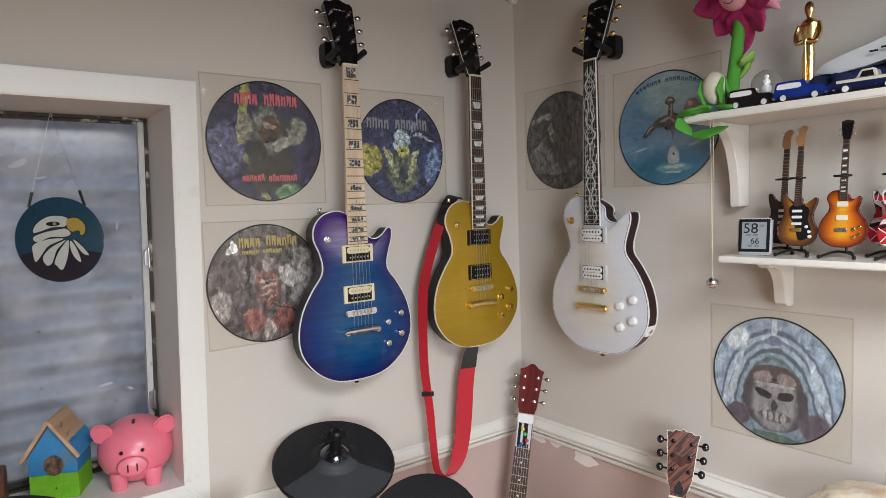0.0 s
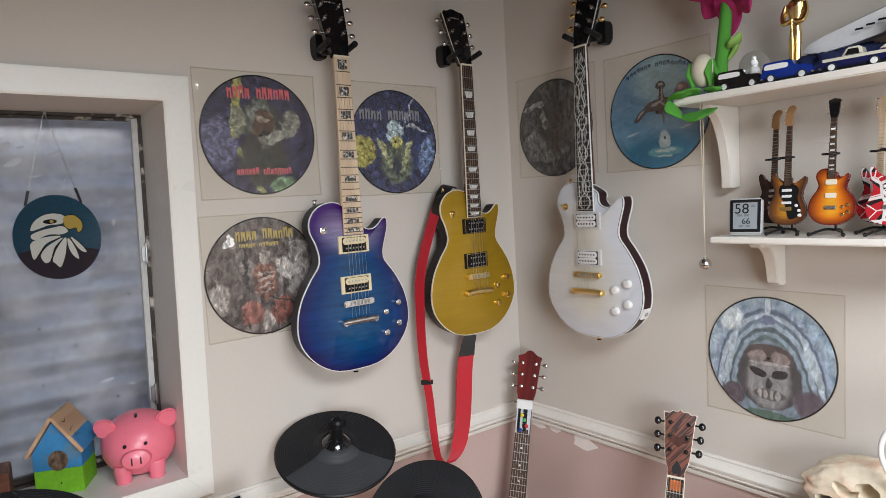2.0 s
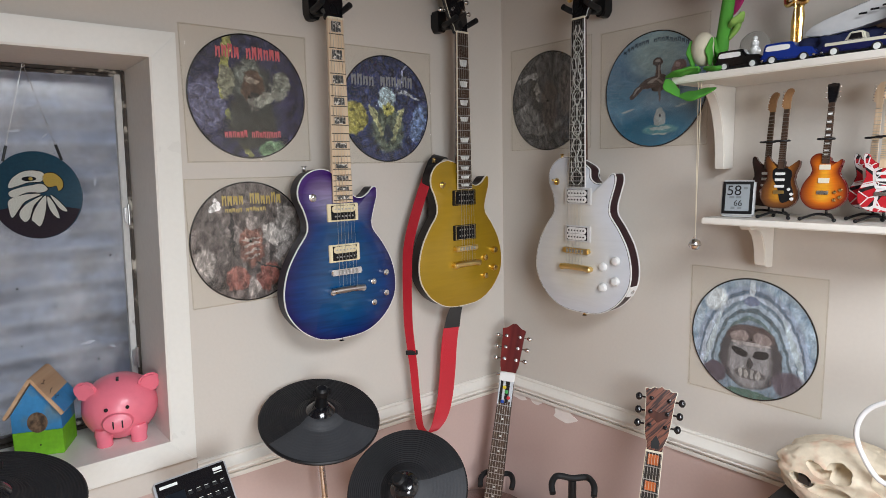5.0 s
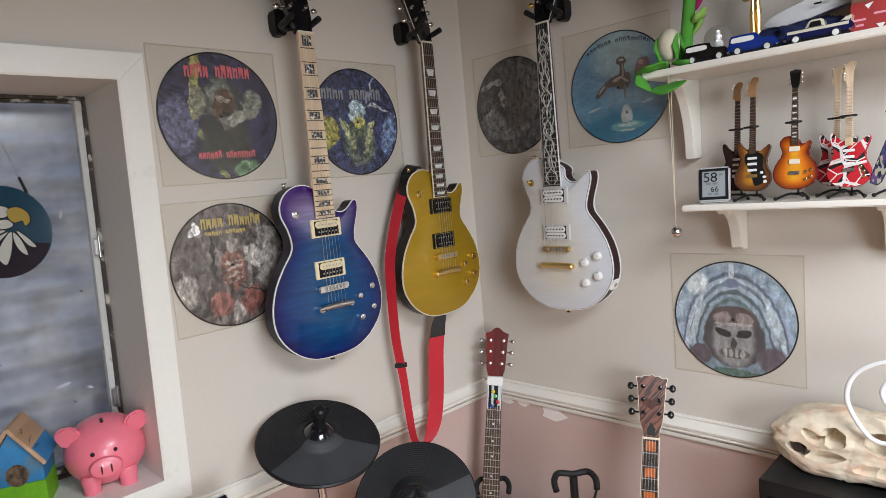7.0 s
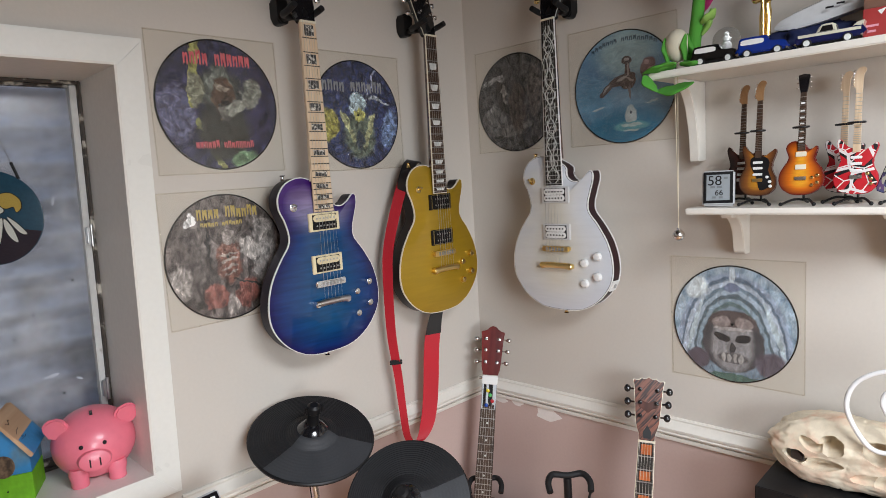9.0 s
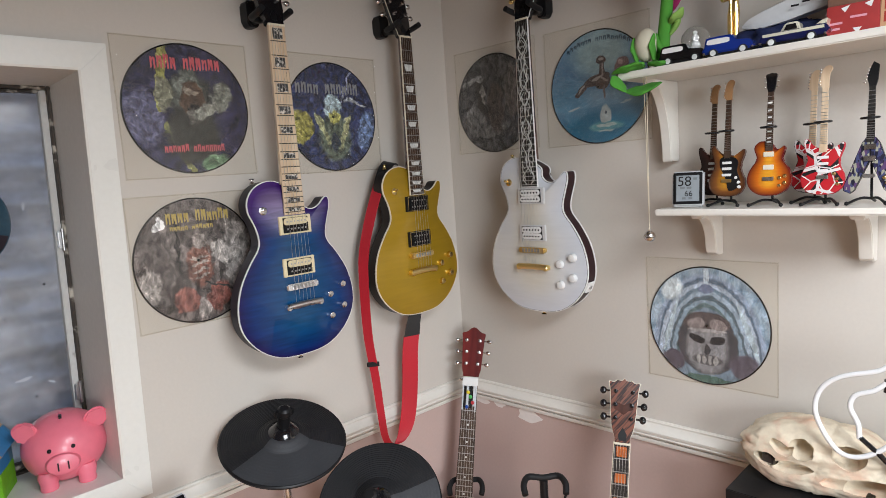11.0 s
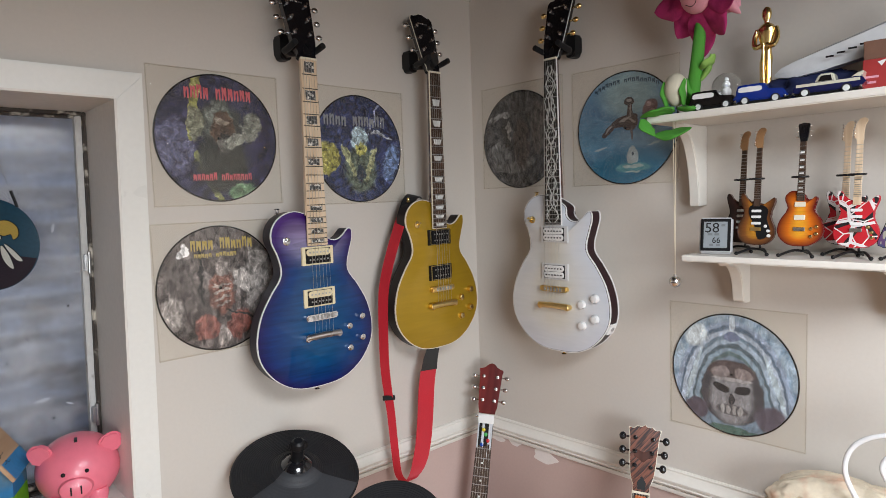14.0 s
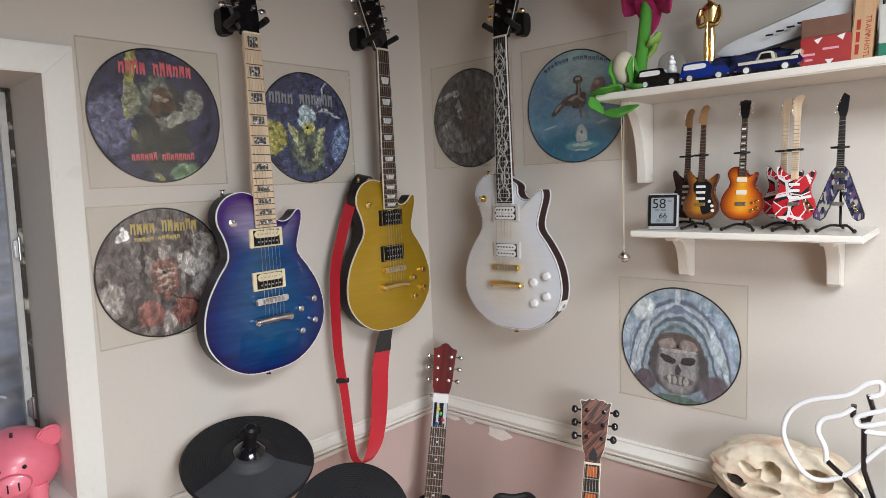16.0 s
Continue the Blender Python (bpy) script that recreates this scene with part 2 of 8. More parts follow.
RAIL = 0.885
bm = B()
box(bm, WX1 + 0.016, 0, 0, WT, RAIL, CEIL)
box(bm, RX, WX0 - 0.016, 0, WT, RAIL, CEIL)
box(bm, WX0 - 0.016, WX1 + 0.016, 0, WT, WZ1 + 0.010, CEIL)
box(bm, WX0 - 0.016, WX1 + 0.016, 0, WT, RAIL, WZ0 - 0.020)
structure("wall_window", bm, M_WALL, "warm beige painted plaster wall with a deep window")
structure("wall_window_lower", box(B(), RX, 0, 0, WT, 0, RAIL), M_LOWER, "dusty pink painted wall below the chair rail")
structure("wall_shelves", box(B(), 0, 0.2, RY, WT, RAIL, CEIL), M_WALL, "warm beige painted plaster wall with shelves")
structure("wall_shelves_lower", box(B(), 0, 0.2, RY, WT, 0, RAIL), M_LOWER, "dusty pink painted wall below the chair rail")
structure("wall_far_side", box(B(), RX - 0.2, RX, RY, WT, 0, CEIL), M_WALL, "plain beige painted wall")
bm = B()
box(bm, RX, -2.7, RY - 0.2, RY, 0, CEIL)
box(bm, -1.5, 0, RY - 0.2, RY, 0, CEIL)
box(bm, -2.7, -1.5, RY - 0.2, RY, 0, 0.9)
box(bm, -2.7, -1.5, RY - 0.2, RY, 2.1, CEIL)
structure("wall_rear", bm, M_WALL, "plain beige painted wall with a window opening")
structure("floor", box(B(), RX - 0.2, 0.2, RY - 0.2, WT, -0.1, 0), M_FLOOR, "brown wooden floor", "floor")
structure("ceiling", box(B(), RX - 0.2, 0.2, RY - 0.2, WT, CEIL, CEIL + 0.1), M_CEIL, "dark brown wooden ceiling", "ceiling")


def moulding(name, profile, runs, material, label, category="trim"):
    """A profile of (out from the wall, z) run along the window wall and the shelf wall with a mitre in the corner."""
    bm = B()
    rings = []
    for corner in runs:
        ring = []
        x, y, *rise = corner
        for d, z in profile:
            z += sum(rise)
            ring.append(bm.verts.new((x - (d if x == 0 else 0), y - (d if y == 0 else 0), z)))
        rings.append(ring)
    n = len(profile)
    for a, b in zip(rings, rings[1:]):
        for k in range(n):
            bm.faces.new((a[k], a[(k + 1) % n], b[(k + 1) % n], b[k]))
    bm.faces.new(rings[0]), bm.faces.new(rings[-1][::-1])
    return structure(name, bm, material, label, category)


moulding("chair_rail", [(0.0, 0.849), (0.008, 0.849), (0.010, 0.853), (0.010, 0.861), (0.001, 0.8615), (0.001, 0.8645), (0.013, 0.866), (0.017, 0.872), (0.0135, 0.876), (0.019, 0.880), (0.021, 0.887), (0.016, 0.892), (0.009, 0.899), (0.006, 0.907), (0.008, 0.912), (0.005, 0.916), (0.0, 0.916)],
         [(-1.070, 0, 0.012), (0, 0), (0, -1.7, 0.018), (0, RY, 0.018)], M_WHITE, "cream painted moulded chair rail", "chair rail")
moulding("crown_moulding", [(0.0, 2.312), (0.012, 2.312), (0.018, 2.33), (0.045, 2.36), (0.07, 2.40), (0.07, CEIL - 0.002), (0.0, CEIL - 0.002)],
         [(RX, 0), (-0.03, 0)], M_BROWN, "dark brown wooden ceiling moulding", "moulding")
moulding("crown_moulding", [(0.0, 2.325), (0.012, 2.325), (0.018, 2.34), (0.045, 2.37), (0.07, 2.40), (0.07, CEIL - 0.002), (0.0, CEIL - 0.002)],
         [(0, -0.03), (0, RY)], M_BROWN, "dark brown wooden ceiling moulding", "moulding")
bm = B()
box(bm, -0.03, -0.001, -0.03, -0.001, 2.30, CEIL - 0.002, 0.006)
structure("corner_block", bm, M_TRIM, "cream painted corner block under the ceiling", "trim")

# ---- window ----
win = thing("window_1", pose(0, 0, 0), "deep painted window with old weathered steel sash", "window", kind="structure")
TW = 0.0585


outer = [(WX0 - TW, WZ0 - TW), (WX1 + TW, WZ0 - TW), (WX1 + TW, WZ1 + TW), (WX0 - TW, WZ1 + TW)]
inner = [(WX0, WZ0), (WX1, WZ0), (WX1, WZ1), (WX0, WZ1)]
for k in range(4):
    bm = B()
    quad = [outer[k], outer[(k + 1) % 4], inner[(k + 1) % 4], inner[k]]
    prism(bm, [(x, z) for x, z in quad], 0.0, 0.022, 0.004, Matrix(((1, 0, 0, 0), (0, 0, -1, 0), (0, 1, 0, 0), (0, 0, 0, 1))))
    part("casing_board", bm, M_TRIM, win)
M_REVEAL = mat("reveal_paint", (0.74, 0.71, 0.66), 0.45, vary=0.05, scale=4, fine=80, bump=0.08)
GY = 0.215
part("window_sill", box(B(), WX0, WX1, -0.0214, GY + 0.03, WZ0 - 0.006, WZ0 + 0.001), M_TRIM, win, "cream painted window sill")
bm = B()
box(bm, WX1 - 0.0008, WX1 + 0.006, -0.0214, 0.001, WZ0, WZ1)
box(bm, WX0 - 0.006, WX0 + 0.0008, -0.0214, 0.001, WZ0, WZ1)
box(bm, WX0 + 0.001, WX1 - 0.001, -0.0214, 0.001, WZ1 - 0.0008, WZ1 + 0.006)
box(bm, WX1 - 0.0008, WX1 + 0.03, 0.001, GY + 0.05, WZ0 - 0.02, WZ1 + 0.01)
box(bm, WX0 - 0.03, WX0 + 0.0008, 0.001, GY + 0.05, WZ0 - 0.02, WZ1 + 0.01)
box(bm, WX0 + 0.001, WX1 - 0.001, 0.001, GY + 0.05, WZ1 - 0.0008, WZ1 + 0.0095)
part("window_lining", bm, M_REVEAL, win)
M_OLDFRAME = mat("weathered_window_frame", (0.045, 0.034, 0.026), 0.6, vary=0.4, scale=22, fine=120, bump=0.4, second=(0.46, 0.43, 0.37), patch=(0.58, 0.66))
M_SASH = mat("flaking_white_paint", (0.62, 0.62, 0.60), 0.6, vary=0.1, scale=18, fine=90, bump=0.3, second=(0.20, 0.17, 0.14), patch=(0.62, 0.70))


def ring_frame(x0, x1, z0, z1, w, y0, y1, bevel=0.002):
    bm = B()
    box(bm, x0, x0 + w, y0, y1, z0, z1, bevel)
    box(bm, x1 - w, x1, y0, y1, z0, z1, bevel)
    box(bm, x0 + w, x1 - w, y0, y1, z1 - w, z1, bevel)
    box(bm, x0 + w, x1 - w, y0, y1, z0, z0 + w, bevel)
    return bm


part("window_frame", ring_frame(WX0 + 0.001, WX1 - 0.001, WZ0 + 0.0012, WZ1 - 0.001, 0.008, GY - 0.012, GY + 0.03), M_OLDFRAME, win, "weathered dark steel window frame")
bm = B()
for x in (WX0 + 0.009, WX1 - 0.023):
    box(bm, x, x + 0.014, GY - 0.002, GY + 0.022, WZ0 + 0.0095, WZ1 - 0.0095, 0.002)
part("sash", bm, M_SASH, win, "flaking white painted sash")
bm = B()
box(bm, WX0 + 0.0235, WX1 - 0.0235, GY - 0.002, GY + 0.022, WZ1 - 0.015, WZ1 - 0.0095, 0.002)
box(bm, WX0 + 0.0235, WX1 - 0.0235, GY - 0.002, GY + 0.022, WZ0 + 0.0095, WZ0 + 0.022, 0.002)
part("sash_rail", bm, M_OLDFRAME, win, "dark weathered sash rail")
for z in (1.165, 1.535):
    bm = B()
    box(bm, WX1 - 0.022, WX1 - 0.010, GY - 0.022, GY - 0.006, z - 0.02, z + 0.02, 0.002)
    rod(bm, (WX1 - 0.012, GY - 0.02, z - 0.026), (WX1 - 0.012, GY - 0.02, z + 0.026), 0.004)
    part("hinge", bm, M_STEEL, win, "worn steel hinge")
M_GLASS = bpy.data.materials.new("dusty_glass")
M_GLASS.use_nodes = True
nt = M_GLASS.node_tree
nt.nodes.remove(nt.nodes["Principled BSDF"])
tr, gl, df = nt.nodes.new("ShaderNodeBsdfTransparent"), nt.nodes.new("ShaderNodeBsdfGlossy"), nt.nodes.new("ShaderNodeBsdfDiffuse")
gl.inputs["Roughness"].default_value = 0.18
df.inputs["Color"].default_value = (0.55, 0.56, 0.6, 1)
m1, m2 = nt.nodes.new("ShaderNodeMixShader"), nt.nodes.new("ShaderNodeMixShader")
nz, rr = nt.nodes.new("ShaderNodeTexNoise"), nt.nodes.new("ShaderNodeMapRange")
nz.inputs["Scale"].default_value, nz.inputs["Detail"].default_value = 9, 5
rr.inputs["From Min"].default_value, rr.inputs["From Max"].default_value = 0.45, 0.8
rr.inputs["To Min"].default_value, rr.inputs["To Max"].default_value = 0.05, 0.40
nt.links.new(nt.nodes.new("ShaderNodeTexCoord").outputs["Object"], nz.inputs["Vector"])
nt.links.new(nz.outputs[0], rr.inputs["Value"])
nt.links.new(rr.outputs[0], m1.inputs[0])
nt.links.new(tr.outputs[0], m1.inputs[1])
nt.links.new(df.outputs[0], m1.inputs[2])
m2.inputs[0].default_value = 0.035
nt.links.new(m1.outputs[0], m2.inputs[1])
nt.links.new(gl.outputs[0], m2.inputs[2])
nt.links.new(m2.outputs[0], nt.nodes["Material Output"].inputs[0])
pane = part("pane", box(B(), WX0 + 0.021, WX1 - 0.021, GY + 0.008, GY + 0.012, WZ0 + 0.020, WZ1 - 0.013), M_GLASS, win, "dusty window glass")
pane.visible_shadow = False
M_SMEAR = mat("dried_paint_smear", (0.46, 0.49, 0.55), 0.7, vary=0.1, scale=60, bump=0.2)
rnd_s = random.Random(17)
for x, z, ln, turn in ((-1.43, 1.80, 0.060, 35), (-1.40, 1.775, 0.045, 28), (-1.445, 1.745, 0.030, 60), (-1.385, 1.81, 0.018, 10), (-1.32, 1.795, 0.030, 20), (-1.36, 1.74, 0.024, 8), (-1.30, 1.73, 0.014, 40), (-1.20, 1.62, 0.020, 80), (-1.24, 1.22, 0.030, 8), (-1.185, 1.20, 0.016, -30)):
    bm = B()
    prism(bm, outline([(ln / 2 * math.cos(a) * (1 + rnd_s.uniform(-0.25, 0.25)), ln / 7 * math.sin(a) * (1 + rnd_s.uniform(-0.4, 0.4))) for a in [2 * math.pi * k / 9 for k in range(9)]], 3), 0.0002, 0.0008, 0, on_left(x, z, -(GY + 0.008), turn))
    part("smear", bm, M_SMEAR, win, "dried white smear on the glass")
for k in range(9):
    bm = B()
    lathe(bm, [(rnd_s.uniform(0.0014, 0.0030), 0.0002), (0.0012, 0.0008), (0, 0.0008)], 9, on_left(rnd_s.uniform(-1.46, -1.17), rnd_s.uniform(1.15, 1.85), -(GY + 0.008)))
    part("dirt_speck", bm, M_BLACK, win)

# the old window leans in its wall
LEAN = Matrix(((1, 0, 0.025, 0.0015 - 0.025 * 1.449), (0, 1, 0, 0), (0, 0, 1, 0), (0, 0, 0, 1)))
for ob in win.children_recursive:
    ob.data.transform(LEAN)

# corrugated sheet wall outside
bm = B()
rows = []
for i in range(420):
    z = 0.2 + i * 0.0067
    y = 0.95 + 0.026 * math.sin(2 * math.pi * z / 0.118)
    rows.append([bm.verts.new((x, y + 0.007 * noise.noise((x * 2.5, z * 6, 0)), z)) for x in [-3.6 + 0.2 * k for k in range(22)]])
for a, b in zip(rows, rows[1:]):
    for k in range(len(a) - 1):
        bm.faces.new((a[k], a[k + 1], b[k + 1], b[k]))
M_CORR = mat("weathered_corrugated_sheet", (0.70, 0.74, 0.84), 0.6, vary=0.24, scale=5, fine=22, bump=0.2, second=(0.40, 0.40, 0.42), patch=(0.50, 0.68))
tagged(part("corrugated_wall", bm, M_CORR), "grey weathered corrugated sheet wall outside the window", "wall", kind="structure")
tagged(part("ground", box(B(), -40, 40, WT + 0.02, 60, -0.4, -0.12), mat("ground_gravel", (0.16, 0.15, 0.13), 0.9, vary=0.2, scale=8)), "grey gravel ground outside", "ground", kind="structure")

# rear window, behind the camera
rw = thing("window_2", pose(0, 0, 0), "plain white window in the rear wall", "window", kind="structure")
bm = B()
box(bm, -2.7, -2.65, RY - 0.12, RY - 0.06, 0.9, 2.1, 0.004)
box(bm, -1.55, -1.5, RY - 0.12, RY - 0.06, 0.9, 2.1, 0.004)
box(bm, -2.65, -1.55, RY - 0.12, RY - 0.06, 2.05, 2.1, 0.004)
box(bm, -2.65, -1.55, RY - 0.12, RY - 0.06, 0.9, 0.95, 0.004)
part("window_frame", bm, M_WHITE, rw)
# pendant lamp behind the camera
lamp = thing("ceiling_lamp", pose(LAMP[0], LAMP[1], CEIL), "white square pendant lamp under the ceiling", "lamp")
part("housing", box(B(), -0.42, 0.42, -0.42, 0.42, LAMP[2] - CEIL + 0.005, LAMP[2] - CEIL + 0.045, 0.008), M_WHITE, lamp)
for x in (-0.3, 0.3):
    part("hanging_rod", box(B(), x - 0.006, x + 0.006, -0.006, 0.006, LAMP[2] - CEIL + 0.045, 0), M_WHITE, lamp)

# ---- electric guitars on the walls ----
LP_OUT = [(0, 0), (-0.068, 0.007), (-0.122, 0.038), (-0.158, 0.086), (-0.166, 0.138), (-0.153, 0.196), (-0.125, 0.246), (-0.100, 0.280), (-0.0945, 0.305), (-0.102, 0.338), (-0.116, 0.372), (-0.113, 0.404), (-0.091, 0.431), (-0.055, 0.443), (-0.022, 0.436),
          (0.029, 0.410), (0.032, 0.386), (0.045, 0.371), (0.065, 0.368), (0.083, 0.377), (0.097, 0.391), (0.106, 0.395), (0.113, 0.389), (0.113, 0.368), (0.104, 0.338), (0.0955, 0.306), (0.099, 0.281), (0.125, 0.246), (0.153, 0.196), (0.166, 0.138), (0.158, 0.086), (0.122, 0.038), (0.068, 0.007)]


def inset(pts, d):
    """The outline moved inwards by d."""
    out, k = [], len(pts)
    area = sum(pts[i][0] * pts[(i + 1) % k][1] - pts[(i + 1) % k][0] * pts[i][1] for i in range(k))
    s = 1 if area > 0 else -1
    for i in range(k):
        (ax, ay), (bx, by) = pts[i - 1], pts[(i + 1) % k]
        tx, ty = bx - ax, by - ay
        ln = math.hypot(tx, ty) or 1
        out.append((pts[i][0] - s * ty / ln * d, pts[i][1] + s * tx / ln * d))
    return out


def burst_paint(name, centre, mid, edge, upper=None, rough=0.1, flame=0.0, metal=0.0, blend=0.45):
    """Lacquer that goes from centre to edge by the mesh's own 'burst' value, with faint figured grain; upper tints the upper bout."""
    m = bpy.data.materials.new(name)
    m.use_nodes = True
    nt = m.node_tree
    p = nt.nodes["Principled BSDF"]
    p.inputs["Roughness"].default_value, p.inputs["Coat Weight"].default_value, p.inputs["Coat Roughness"].default_value, p.inputs["Metallic"].default_value = max(rough, 0.35), 0.55, rough, metal
    p.inputs["Specular IOR Level"].default_value = 0.25
    at, rp = nt.nodes.new("ShaderNodeAttribute"), nt.nodes.new("ShaderNodeValToRGB")
    at.attribute_name = "burst"
    rp.color_ramp.elements[0].color, rp.color_ramp.elements[1].color = (*edge, 1), (*centre, 1)
    rp.color_ramp.elements.new(blend).color = (*mid, 1)
    nt.links.new(at.outputs["Fac"], rp.inputs[0])
    col = rp.outputs[0]
    tc = nt.nodes.new("ShaderNodeTexCoord")
    if upper:
        r2, mr, sp, mx = nt.nodes.new("ShaderNodeValToRGB"), nt.nodes.new("ShaderNodeMapRange"), nt.nodes.new("ShaderNodeSeparateXYZ"), nt.nodes.new("ShaderNodeMix")
        mx.data_type = "RGBA"
        r2.color_ramp.elements[0].color, r2.color_ramp.elements[1].color = (*upper[0], 1), (*upper[1], 1)
        r2.color_ramp.elements[0].position, r2.color_ramp.elements[1].position = 0.1, 0.8
        nt.links.new(at.outputs["Fac"], r2.inputs[0])
        nt.links.new(tc.outputs["Object"], sp.inputs[0])
        mr.inputs["From Min"].default_value, mr.inputs["From Max"].default_value = 0.30, 0.40
        nt.links.new(sp.outputs["Y"], mr.inputs["Value"])
        nt.links.new(mr.outputs[0], mx.inputs["Factor"])
        nt.links.new(col, mx.inputs["A"])
        nt.links.new(r2.outputs[0], mx.inputs["B"])
        col = mx.outputs["Result"]
    mp, n = nt.nodes.new("ShaderNodeMapping"), nt.nodes.new("ShaderNodeTexNoise")
    mp.inputs["Scale"].default_value = (1.2, 9, 1)
    n.inputs["Scale"].default_value, n.inputs["Detail"].default_value, n.inputs["Distortion"].default_value = 9, 4, 0.8
    nt.links.new(tc.outputs["Object"], mp.inputs[0])
    nt.links.new(mp.outputs[0], n.inputs["Vector"])
    mr, hsv = nt.nodes.new("ShaderNodeMapRange"), nt.nodes.new("ShaderNodeHueSaturation")
    mr.inputs["From Min"].default_value, mr.inputs["From Max"].default_value = 0.3, 0.7
    mr.inputs["To Min"].default_value, mr.inputs["To Max"].default_value = 1 - flame, 1 + flame
    nt.links.new(n.outputs[0], mr.inputs["Value"])
    nt.links.new(mr.outputs[0], hsv.inputs["Value"])
    nt.links.new(col, hsv.inputs["Color"])
    nt.links.new(hsv.outputs[0], p.inputs["Base Color"])
    return m


M_BLUEBURST = burst_paint("blue_purple_burst", (0.0, 0.066, 0.175), (0.0, 0.027, 0.135), (0.008, 0.004, 0.070), ((0.045, 0.008, 0.13), (0.46, 0.38, 0.54)), 0.05, 0.25, 0.0, 0.24)
M_GOLDTOP = burst_paint("goldtop_paint", (0.44, 0.275, 0.018), (0.44, 0.275, 0.018), (0.42, 0.26, 0.018), None, 0.12, 0.05, 0.45)
M_WHITETOP = burst_paint("aged_white_lacquer", (0.62, 0.58, 0.49), (0.63, 0.64, 0.65), (0.60, 0.63, 0.69), None, 0.06, 0.03)


def shell(bm, pts, z_edge, rise, rings=((0.010, 0.12), (0.028, 0.30), (0.055, 0.62), (0.085, 0.9))):
    """A carved top over the outline; stores how far each place is from the edge as 'burst'."""
    lay = bm.verts.layers.float.get("burst") or bm.verts.layers.float.new("burst")
    cx = sum(p[0] for p in pts) / len(pts)
    loops, size = [], 0.085
    for d, f_ in ((0.0, 0.0), *rings):
        ring = []
        for x, y in pts:
            w = min(1.0, d / size)
            # draw each place towards the body's long middle line
            ty = min(max(y, 0.10), 0.30)
            k = 1 - 0.86 * w
            v = bm.verts.new((cx * 0 + x * k, ty + (y - ty) * k, z_edge + rise * math.sin(f_ * math.pi / 2)))
            v[lay] = f_
            ring.append(v)
        loops.append(ring)
    n = len(pts)
    for a, b in zip(loops, loops[1:]):
        for k in range(n):
            bm.faces.new((a[k], a[(k + 1) % n], b[(k + 1) % n], b[k]))
    bm.faces.new(loops[-1])
    return bm


def strip(bm, y0, y1, w0, w1, z0, z1, bevel=0.0, m=None):
    return prism(bm, [(-w0 / 2, y0), (w0 / 2, y0), (w1 / 2, y1), (-w1 / 2, y1)], z0, z1, bevel, m)


def fret_y(n, nut, scale):
    return nut - scale * (1 - 2 ** (-n / 12))


HEAD_LP = [(-0.021, 0.0), (-0.023, 0.016), (-0.031, 0.042), (-0.0395, 0.150), (-0.041, 0.166), (-0.034, 0.176), (-0.025, 0.173), (-0.013, 0.180), (0.0, 0.183), (0.013, 0.180), (0.025, 0.173), (0.034, 0.176), (0.041, 0.166), (0.0395, 0.150), (0.031, 0.042), (0.023, 0.016), (0.021, 0.0)]


def tuners(parent, rows, half, z, metal, button, big=False):
    """Six machine heads: post in front, button at the side."""
    bm = B()
    lathe(bm, [(0.0055, 0), (0.0055, 0.003), (0.003, 0.004), (0.0028, 0.011), (0.0035, 0.012), (0, 0.0125)], 10)
    post = None
    bb = B()
    rod(bb, (0, 0, 0), (0.016, 0, 0), 0.0026, seg=8)
    ball(bb, (0.022, 0, 0), (0.0088, 0.0102, 0.0052) if big else (0.0095, 0.0075, 0.0062), 12)
    but = None
    for y in rows:
        for s in (-1, 1):
            if post is None:
                post = part("tuner_post", bm, metal, parent)
                but = part("tuner_button", bb, button, parent)
                p_, b_ = post, but
            else:
                p_, b_ = same_part("tuner_post", post, parent), same_part("tuner_button", but, parent)
            p_.matrix_basis = Matrix.Translation((s * half(y) * 0.62, y, z))
            b_.matrix_basis = Matrix.Translation((s * (half(y) - 0.004), y, z - 0.010)) @ pose(0, 0, 0, 0, 0, 0 if s > 0 else 180)


